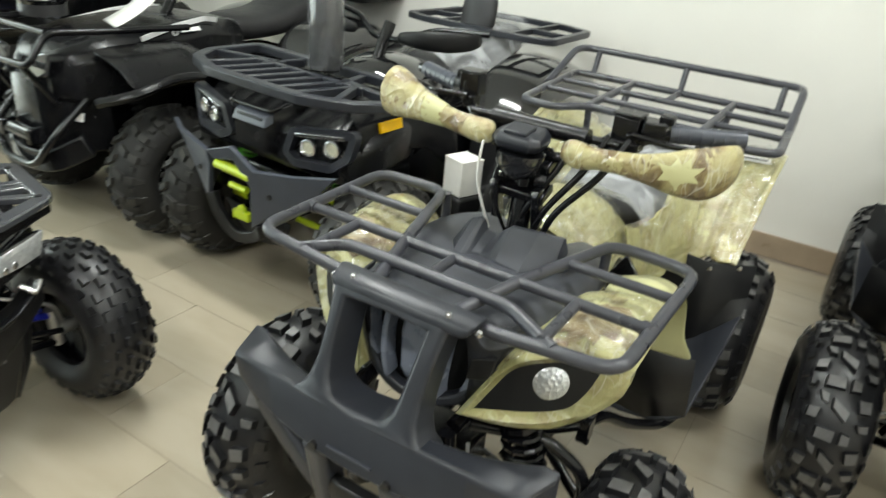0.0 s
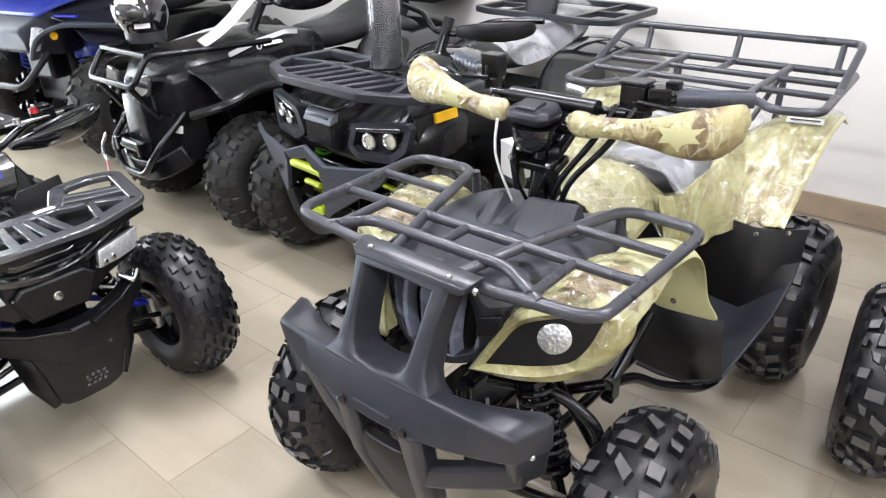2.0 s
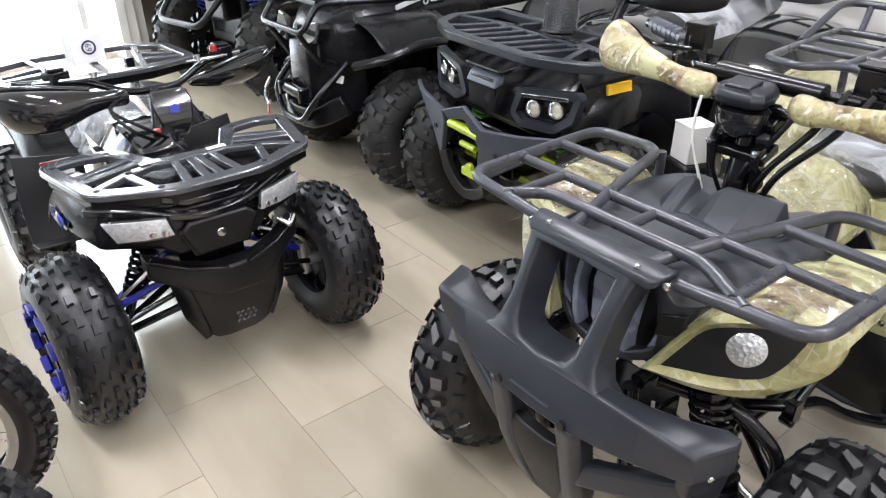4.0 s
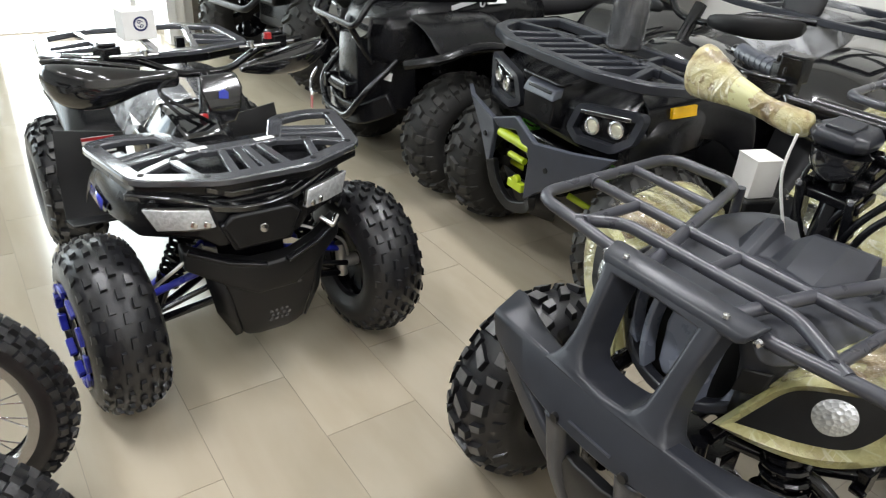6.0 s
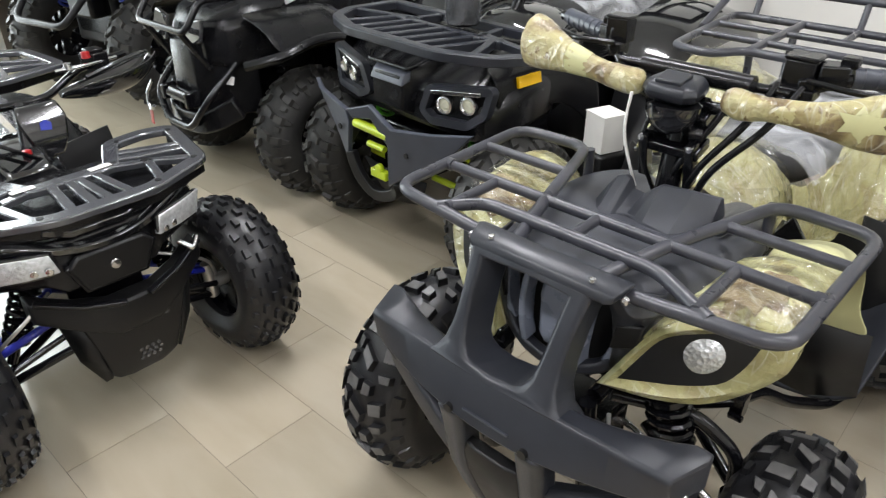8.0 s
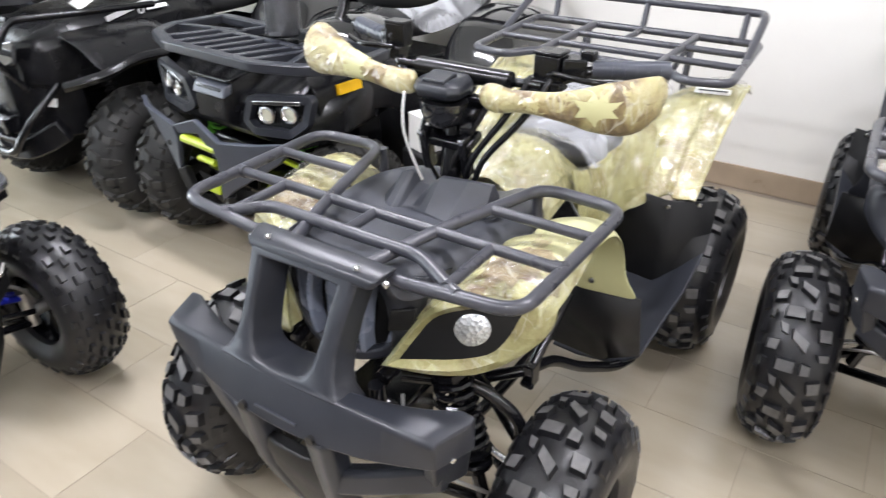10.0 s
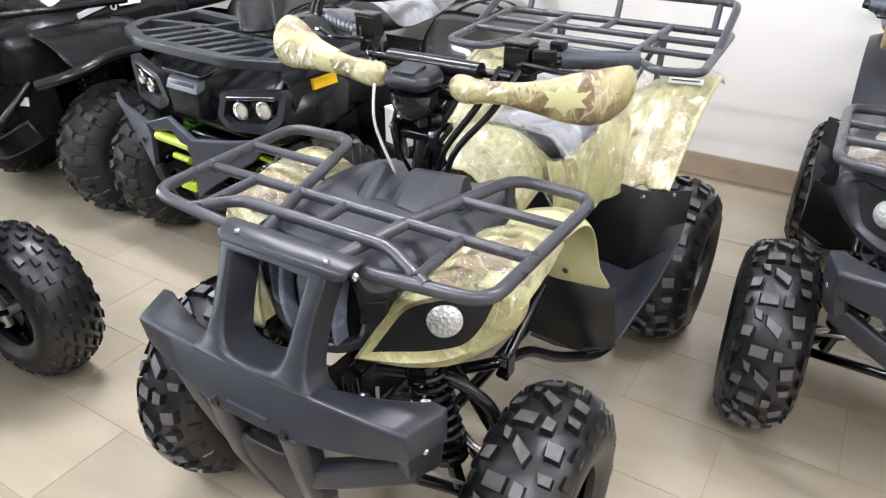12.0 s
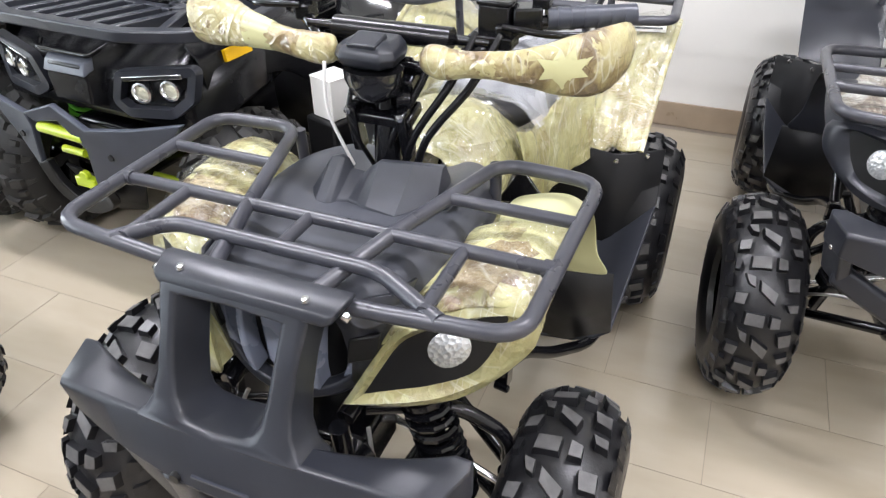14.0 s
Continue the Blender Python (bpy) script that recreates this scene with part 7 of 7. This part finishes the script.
    link("rear_box", Shape().box((0, 1.72, 1.10), (0.86, 0.42, 0.34), taper=0.92), MATBLK, q, "matt black luggage box", bevel=0.03)
    hb = Shape().tube([(-0.42, 0.74, 1.08), (-0.2, 0.68, 1.08), (-0.08, 0.62, 1.02), (0.08, 0.62, 1.02), (0.2, 0.68, 1.08), (0.42, 0.74, 1.08)], 0.013, bend=0.05)
    hb.tube([(0, 0.5, 0.85), (0, 0.62, 1.02)], 0.025)
    link("handlebar", hb, STEELBLK, q)
    for sg in (-1, 1):
        ax = [(0.10, 0.60, 1.05, 0.02), (0.16, 0.57, 1.06, 0.035), (0.26, 0.56, 1.06, 0.05), (0.36, 0.60, 1.06, 0.06), (0.43, 0.68, 1.07, 0.05), (0.44, 0.76, 1.08, 0.03)]
        link("hand_guard", trumpet(ax, 0.0, sg), BLACKPL, q, "black hand guard", sub=1)
    link("backrest", Shape().rings([[(-w, y, z), (w, y, z), (w, y + 0.09, z), (-w, y + 0.09, z)] for w, y, z in ((0.20, 1.50, 0.98), (0.22, 1.52, 1.12), (0.18, 1.55, 1.26))]), SEATM, q, "black padded backrest", sub=1)
    return q


guard_quad(pose(-1.62, 1.12, 0))


def blue_utility(m):
    """A dark blue quad bike at the back of the row."""
    q = thing("quad_bike", m, "blue and black quad bike at the end of the row", "quad bike", "quad bikes in the showroom")
    link("front_cowl", Shape().rings([[(-w, y, z0), (w, y, z0), (w, y, z1 - 0.06), (w * 0.75, y, z1), (-w * 0.75, y, z1), (-w, y, z1 - 0.06)] for y, w, z0, z1 in ((-0.14, 0.20, 0.62, 0.74), (0.0, 0.30, 0.60, 0.82), (0.30, 0.30, 0.62, 0.88), (0.60, 0.24, 0.62, 0.90))]), NAVY, q, "dark navy front cowl", bevel=0.02)
    link("hood_panel", Shape().rings([[(-w, y, z), (w, y, z), (w * 0.9, y, z + 0.02), (-w * 0.9, y, z + 0.02)] for y, w, z in ((-0.05, 0.20, 0.79), (0.05, 0.27, 0.835), (0.30, 0.27, 0.875), (0.55, 0.22, 0.895))]), BLUEP, q, "glossy blue hood panel", bevel=0.008)
    link("engine", Shape().box((0, 0.30, 0.46), (0.36, 0.4, 0.34)).box((0.0, 0.08, 0.52), (0.20, 0.12, 0.16)), MATBLK, q, bevel=0.02)
    for sg in (-1, 1):
        fe = Shape()
        fe.grid([[(sg * x, y, z) for x, z in ((0.26, 0.80), (0.40, 0.79), (0.52, 0.74), (0.56, 0.66))] for y in (-0.06, 0.12, 0.30)] + [[(sg * x, 0.5, z) for x, z in ((0.26, 0.70), (0.38, 0.64), (0.50, 0.54), (0.54, 0.42))]])
        link("front_fender", fe, NAVY, q, "dark navy front fender", sub=2, thick=0.008)
        link("fender_flare", Shape().sweep(smooth_path([(sg * 0.25, -0.15, 0.60), (sg * 0.30, -0.13, 0.70), (sg * 0.42, -0.08, 0.765), (sg * 0.54, 0.02, 0.76), (sg * 0.585, 0.20, 0.72), (sg * 0.58, 0.40, 0.60)], 4), rect(0.07, 0.022), up=(0, 0, 1)), GREYLT, q, "dark grey fender flare", bevel=0.005)
        link("inner_guard", Shape().grid([[(sg * 0.22, 0.12, 0.70), (sg * 0.40, 0.14, 0.70)], [(sg * 0.22, 0.10, 0.56), (sg * 0.40, 0.12, 0.58)]]), BLUEP, q, "blue inner wheel guard", thick=0.01)
        link("indicator", Shape().lathe([(0.0, 0.012), (0.018, 0.008), (0.022, 0.0)], pose(sg * 0.36, -0.085, 0.715, 0, 0, -90 + sg * 24), 14), ORANGE, q, "amber indicator")
        link("stripe", Shape().box((sg * 0.40, -0.02, 0.805), (0.14, 0.02, 0.012), (0, 0, sg * 10)), GLOSSBLUE, q)
        link("headlight", Shape().prism([(0.0, 0.0), (0.035, -0.02), (0.060, 0.09), (0.020, 0.10)], Matrix(((sg, 0, 0, sg * 0.25), (0.35, 0.2, -1, -0.135), (0, 1, 0, 0.66), (0, 0, 0, 1))), 0.03), LENS_CLEAR, q, "slim upright headlight", bevel=0.005)
        wheel(q, sg * 0.42, 0.15, 0.30, 0.22, "mud", RUBBER_DRY, STEELBLK)
        wheel(q, sg * 0.42, 1.38, 0.30, 0.26, "mud", RUBBER_DRY, STEELBLK)
        shock(q, (sg * 0.2, 0.12, 0.70), (sg * 0.32, 0.14, 0.38), 0.033, BLUEP, 9)
    link("bumper", Shape().tube([(-0.24, -0.06, 0.62), (-0.20, -0.22, 0.46), (0.20, -0.22, 0.46), (0.24, -0.06, 0.62)], 0.018, bend=0.06), MATBLK, q)
    link("frame", Shape().box((0, 0.75, 0.5), (0.34, 1.3, 0.34)), STEELBLK, q, bevel=0.02)
    link("seat", Shape().rings([[(-w, y, z0), (w, y, z0), (w * 0.8, y, z1), (-w * 0.8, y, z1)] for y, w, z0, z1 in ((0.7, 0.12, 0.66, 0.88), (1.0, 0.17, 0.66, 0.86), (1.5, 0.17, 0.68, 0.92))]), SEATM, q, sub=2)
    link("front_rack", Shape().tube([(-0.34, -0.05, 0.90), (0.34, -0.05, 0.90), (0.34, 0.34, 0.92), (-0.34, 0.34, 0.92)], 0.013, bend=0.04, closed=True).tube([(-0.12, -0.05, 0.90), (-0.12, 0.34, 0.92)], 0.011).tube([(0.12, -0.05, 0.90), (0.12, 0.34, 0.92)], 0.011), TUBE, q)
    link("handlebar", Shape().tube([(-0.42, 0.70, 1.06), (-0.1, 0.60, 1.0), (0.1, 0.60, 1.0), (0.42, 0.70, 1.06)], 0.013, bend=0.05).tube([(0, 0.5, 0.82), (0, 0.6, 1.0)], 0.025), STEELBLK, q)
    return q


blue_utility(pose(-3.30, 1.16, 0, 0, 0, 12) @ Matrix.Scale(1.15, 4))


# ---- things resting on the machines ----
def helmet(m):
    h = thing("helmet", m, "glossy black helmet with white lettering bars on a hood", "helmet")
    prof = []
    for i in range(13):
        a = math.pi * (0.02 + 0.70 * i / 12)
        prof.append((0.125 * math.sin(a), 0.13 * math.cos(a)))
    link("shell", Shape().lathe(prof, pose(0, 0, 0.13, 0, -90, 0), 28), GLOSS, h)
    link("visor", Shape().grid([[(0.131 * math.sin(t), -0.135 * math.cos(t), z) for t in [radians(a) for a in range(-60, 61, 15)]] for z in (0.10, 0.14, 0.18)]), SMOKE, h, thick=0.004)
    link("chin_pad", Shape().lathe([(0.080, 0.0), (0.096, 0.0), (0.098, 0.05), (0.082, 0.05)], pose(0, 0, 0.0, 0, -90, 0), 24), SEATM, h)
    link("front_panel", Shape().grid([[(r_ * math.sin(t), -r_ * math.cos(t), z) for t in [radians(a) for a in range(-35, 50, 12)]] for z, r_ in ((0.185, 0.114), (0.215, 0.093), (0.240, 0.062))]), WHITEP, h, "white printed crown patch", thick=0.003)
    for k, w_ in enumerate((0.05, 0.035)):
        a_ = 0.75 + 0.25 * k
        link("print_bar", Shape().box((0.118 * math.sin(a_), -0.121 * math.cos(a_), 0.085), (w_, 0.004, 0.022), (0, 0, math.degrees(a_))), WHITEP, h)
    return h


helmet(pose(-1.80, 1.16, 0.900, 0, 0, 10))
sheet = Shape().grid([[(x, 0.05 * t * t + 0.22 * t, 0.20 * t - 0.03 * math.sin(3 * t)) for x in (-0.10, -0.03, 0.04, 0.10)] for t in [i / 8 for i in range(9)]])
tagged(link("price_sheet", sheet, WHITEP, thick=0.0006, matrix=pose(-1.50, 1.27, 0.895, 0, 0, -20)), "white printed sheet curling over the black hood", "paper")

bx = thing("carton", pose(-1.39, -0.055, 0.813, 0, 0, 6), "small white carton with a round dark printed mark", "box")
link("box_body", Shape().box((0, 0, 0.05), (0.085, 0.115, 0.10)), WHITEP, bx, bevel=0.002)
for k, sgn in ((0, 1), (1, -1)):
    c = Shape().lathe([(0.019, 0.0008), (0.026, 0.0008)], pose(0.0428, 0.004 + 0.0, 0.055), 24)
    if k == 0:
        link("printed_ring", c, INK, bx, "dark blue printed ring")
mark = bpy.data.curves.new("printed_mark", "FONT")
mark.body, mark.size, mark.extrude, mark.align_x, mark.align_y = "69", 0.03, 0.0003, "CENTER", "CENTER"
mk = new("printed_mark", mark)
mk.data.materials.append(INK)
mk.parent = bx
mk.matrix_basis = pose(0.0435, 0.004, 0.055, 90, 0, 90) @ pose(0, 0, 0, 0, 0, 90)

wb = thing("carton", pose(0.193, 1.50, 0.536, 0, 0, -20), "plain white carton on a black footboard", "box")
link("box_body", Shape().box((0, 0, 0.065), (0.10, 0.10, 0.13)), WHITEP, wb, bevel=0.002)
link("lid", Shape().box((0, 0, 0.1315), (0.103, 0.103, 0.006)), WHITEP, wb, bevel=0.002)
wst = thing("stand", pose(0.193, 1.50, 0, 0, 0, -20), "low black crate under a carton", "crate")
link("crate_body", Shape().box((0, 0, 0.2675), (0.14, 0.14, 0.535)), MATBLK, wst, bevel=0.01)


# ---- motorcycle front wheels by the camera ----
def bike_wheel(m, rim_mat, label, film=False):
    b = thing("motorcycle", m, label, "motorcycle", "motorcycles in a row")
    R_, W_ = 0.31, 0.085
    w = link("wheel", Shape().lathe([(0.0, -0.05), (0.03, -0.05), (0.035, -0.02), (0.035, 0.02), (0.03, 0.05), (0.0, 0.05)], Matrix.Identity(4), 20), ALU, b, matrix=pose(0, 0, R_))
    t = Shape()
    prof = []
    for i in range(15):
        a = -2.35 + 4.7 * i / 14
        prof.append((R_ - 0.043 - 0.012 + 0.043 * math.cos(a), 0.042 * math.sin(a)))
    t.lathe(prof, Matrix.Identity(4), 72)
    N = 46
    for i in range(N):
        a = i * 2 * math.pi / N
        for off, ang in ((0.0, 0), (0.55, 0.45), (-0.55, -0.45), (1.1, 0.95), (-1.1, -0.95)):
            aa = a + (0.5 * 2 * math.pi / N if abs(off) in (0.55,) else 0)
            r_ = R_ - 0.055 + 0.043 * math.cos(ang)
            x_ = 0.042 * math.sin(ang)
            m_ = pose(0, 0, 0, math.degrees(aa)) @ Matrix.Translation((x_, 0, r_)) @ pose(0, 0, 0, 0, math.degrees(ang), 0)
            vs = [m_ @ Vector((sx * 0.010 * k_, sy * 0.010 * k_, z_)) for z_, k_ in ((-0.004, 1.1), (0.012, 0.85)) for sx, sy in ((-1, -1), (1, -1), (1, 1), (-1, 1))]
            t.add(vs, [(3, 2, 1, 0), (4, 5, 6, 7), (0, 1, 5, 4), (1, 2, 6, 5), (2, 3, 7, 6), (3, 0, 4, 7)])
    link("tyre", t, RUBBER, w, "knobbly black motocross tyre", smooth=30)
    for sg in (-1, 1):
        link("rim_flange", Shape().lathe([(R_ - (0.128 if rim_mat is RED else 0.104), sg * 0.024), (R_ - 0.100, sg * 0.032), (R_ - 0.072, sg * 0.036), (R_ - 0.068, sg * 0.028)], Matrix.Identity(4), 64), rim_mat, w)
    link("rim", Shape().lathe([(R_ - 0.116 if rim_mat is RED else R_ - 0.098, -0.024), (R_ - 0.070, -0.030), (R_ - 0.066, -0.018), (R_ - 0.092, -0.008), (R_ - 0.097, 0.0), (R_ - 0.092, 0.008), (R_ - 0.068, 0.018), (R_ - 0.070, 0.030), (R_ - 0.116 if rim_mat is RED else R_ - 0.098, 0.024), (R_ - 0.100, 0.0)], Matrix.Identity(4), 64), rim_mat, w)
    for i in range(32):
        a = i * 2 * math.pi / 32
        sg = 1 if i % 2 else -1
        d = 0.55 if (i // 2) % 2 else -0.55
        p0 = (sg * 0.03, 0.032 * math.cos(a + d), 0.032 * math.sin(a + d))
        p1 = (sg * 0.004, (R_ - 0.096) * math.cos(a), (R_ - 0.096) * math.sin(a))
        link("spoke", Shape().tube([p0, p1], 0.0016, 5), CHROME, w)
    link("brake_disc", Shape().lathe([(0.045, 0.045), (0.10, 0.045), (0.10, 0.048), (0.045, 0.048)], Matrix.Identity(4), 40), CHROME, w)
    for sg in (-1, 1):
        link("fork_leg", Shape().tube([(sg * 0.075, 0.0, R_), (sg * 0.075, -0.25, R_ + 0.55)], 0.022, 14), ALU, b)
    link("axle", Shape().tube([(-0.085, 0, R_), (0.085, 0, R_)], 0.012, 12), CHROME, b)
    link("front_mudguard", Shape().grid([[(x, 0.36 * math.sin(a) - 0.02, R_ + 0.06 + 0.36 * math.cos(a)) for x in (-0.06, 0, 0.06)] for a in [radians(k) for k in range(-75, -9, 10)]]), rim_mat if rim_mat is RED else FRAMEW, b, thick=0.004)
    back = Shape().tube([(0, -0.30, 0.80), (0, -0.75, 0.45), (0, -1.15, 0.45)], 0.03, 12).tube([(0, -0.30, 0.80), (0, -0.9, 0.75), (0, -1.5, 0.82)], 0.03, 12)
    link("frame", back, STEELBLK, b)
    link("seat", Shape().box((0, -1.1, 0.84), (0.14, 0.8, 0.09)), SEATM, b, bevel=0.03)
    link("engine", Shape().box((0, -0.75, 0.42), (0.22, 0.34, 0.34)), ALU, b, bevel=0.03)
    rw = link("rear_wheel", Shape().lathe([(0.0, -0.05), (0.03, -0.05), (0.03, 0.05), (0.0, 0.05)], Matrix.Identity(4), 16), ALU, b, matrix=pose(0, -1.32, R_))
    t2 = new("tyre", t_data(w, "tyre"))
    t2.parent = rw
    r2 = new("rim", t_data(w, "rim"))
    r2.parent = rw
    return b


def t_data(parent, name):
    return [c.data for c in parent.children if c.name.startswith(name)][0]


bike_wheel(pose(-0.232, -0.862, 0, 0, 0, -22), CHROME, "dirt motorcycle with bright spoked front wheel")
bike_wheel(pose(0.21, -0.885, 0, 0, 0, -30), RED, "dirt motorcycle with a red front rim")


# ---- by the doorway ----
def wrapped_tyres(m, n):
    s = thing("tyre_stack", m, "stack of new tyres in printed wrappers", "tyres")
    for i in range(n):
        t = Shape().lathe([(0.17, -0.085), (0.24, -0.095), (0.285, -0.07), (0.30, 0.0), (0.285, 0.07), (0.24, 0.095), (0.17, 0.085)], pose(0, 0, 0.10 + 0.19 * i, 0, -90, 0), 36)
        link("tyre", t, RUBBER if i == 0 else WRAP, s, "" if i == 0 else "tyre in pale printed wrapper")
    return s


wrapped_tyres(pose(-3.76, -0.71, 0), 5)
# unseen window, added to give bluish light from the left
wn1 = thing("window_1", pose(WEST, -2.9, 0), "unseen white-framed window, added for bluish daylight", "window", kind="structure")
link("window_frame", Shape().box((-0.12, -1.47, 1.5), (0.08, 0.06, 2.2)).box((-0.12, 1.47, 1.5), (0.08, 0.06, 2.2)).box((-0.12, 0, 1.5), (0.08, 0.06, 2.2)).box((-0.12, 0, 0.43), (0.08, 2.88, 0.06)).box((-0.12, 0, 2.57), (0.08, 2.88, 0.06)), FRAMEW, wn1)
dr = thing("door_1", pose(WEST, 0.255, 0), "white-framed doorway open to bright daylight", "door", kind="structure")
link("door_frame", Shape().box((-0.05, -0.62, 1.4), (0.16, 0.07, 2.8)).box((-0.05, 0.62, 1.4), (0.16, 0.07, 2.8)).box((-0.05, 0.0, 2.165), (0.16, 1.17, 0.06)).box((-0.05, 0.0, 2.765), (0.16, 1.17, 0.07)).box((-0.05, 0.36, 1.08), (0.05, 0.05, 2.1)), FRAMEW, dr, bevel=0.006)
tagged(link("backdrop", Shape().box((WEST - 0.75, -1.7, 1.6), (0.05, 5.3, 3.4)), OUTDOOR), "bright daylight outside the doorway", "backdrop", kind="structure")
box_thing("pavement", (WEST - 0.49, -1.7, -0.03), (0.48, 5.3, 0.05), PAVE, "pale concrete pavement outside", "pavement", "structure")

# far end of the side room
bench = thing("bench", pose(-9.1, 2.1, 0), "long low dark bench by the far wall", "bench")
link("seat_board", Shape().box((0, 0, 0.44), (0.5, 1.5, 0.06)), MATBLK, bench, bevel=0.01)
link("front_panel", Shape().box((0.2, 0, 0.21), (0.03, 1.4, 0.40)), MATBLK, bench, bevel=0.006)
for ly in (-0.68, 0.68):
    link("leg", Shape().box((-0.2, ly, 0.205), (0.05, 0.05, 0.41)), STEELBLK, bench)


# ceiling fixtures that hold the tubes
first = None
for x, y in TUBES:
    if first is None:
        first = thing("ceiling_light", pose(x, y, CEIL), "white fluorescent ceiling light", "light", "ceiling lights")
        link("housing", Shape().box((0, 0, -0.02), (1.26, 0.2, 0.04)), FRAMEW, first, bevel=0.006)
        link("tube", Shape().tube([(-0.6, 0.04, -0.055), (0.6, 0.04, -0.055)], 0.013, 10), TUBEGLOW, first)
        link("tube", Shape().tube([(-0.6, -0.04, -0.055), (0.6, -0.04, -0.055)], 0.013, 10), TUBEGLOW, first)
    else:
        copy_thing(first, pose(x, y, CEIL))


# ---- floor of long tiles laid half over, with grout below ----
box_thing("floor_bed", (-1.9, -1.0, -0.0575), (15.8, 8.6, 0.112), TILE_EDGE, "grey-beige grout bed", "floor", "structure")
floor = tagged(new("floor"), "glossy beige rectangular floor tiles laid half over", "floor", kind="structure")
tile = Shape().box((0, 0, -0.004), (0.5982, 0.2982, 0.008))
tile_mesh = None
far = Shape()
for j in range(-17, 11):
    y = j * 0.3 + 0.15
    for i in range(-17, 10):
        x = i * 0.6 + (0.0 if j % 2 else 0.3)
        if y > NORTH or (x < -5.0 and y < 1.0):
            continue
        if -2.2 < x < 2.6 and -1.4 < y < 2.4:
            if tile_mesh is None:
                ob = link("tile", tile, TILEM, floor, bevel=0.0)
                tile_mesh = ob.data
                ob.matrix_basis = pose(x, y, 0)
            else:
                ob = new("tile", tile_mesh)
                ob.parent = floor
                ob.matrix_basis = pose(x, y, random.uniform(-0.0003, 0.0003))
        else:
            far.box((x, y, -0.004), (0.5982, 0.2982, 0.008))
tagged(link("outer_tiles", far, TILEM, floor), kind="stuff")
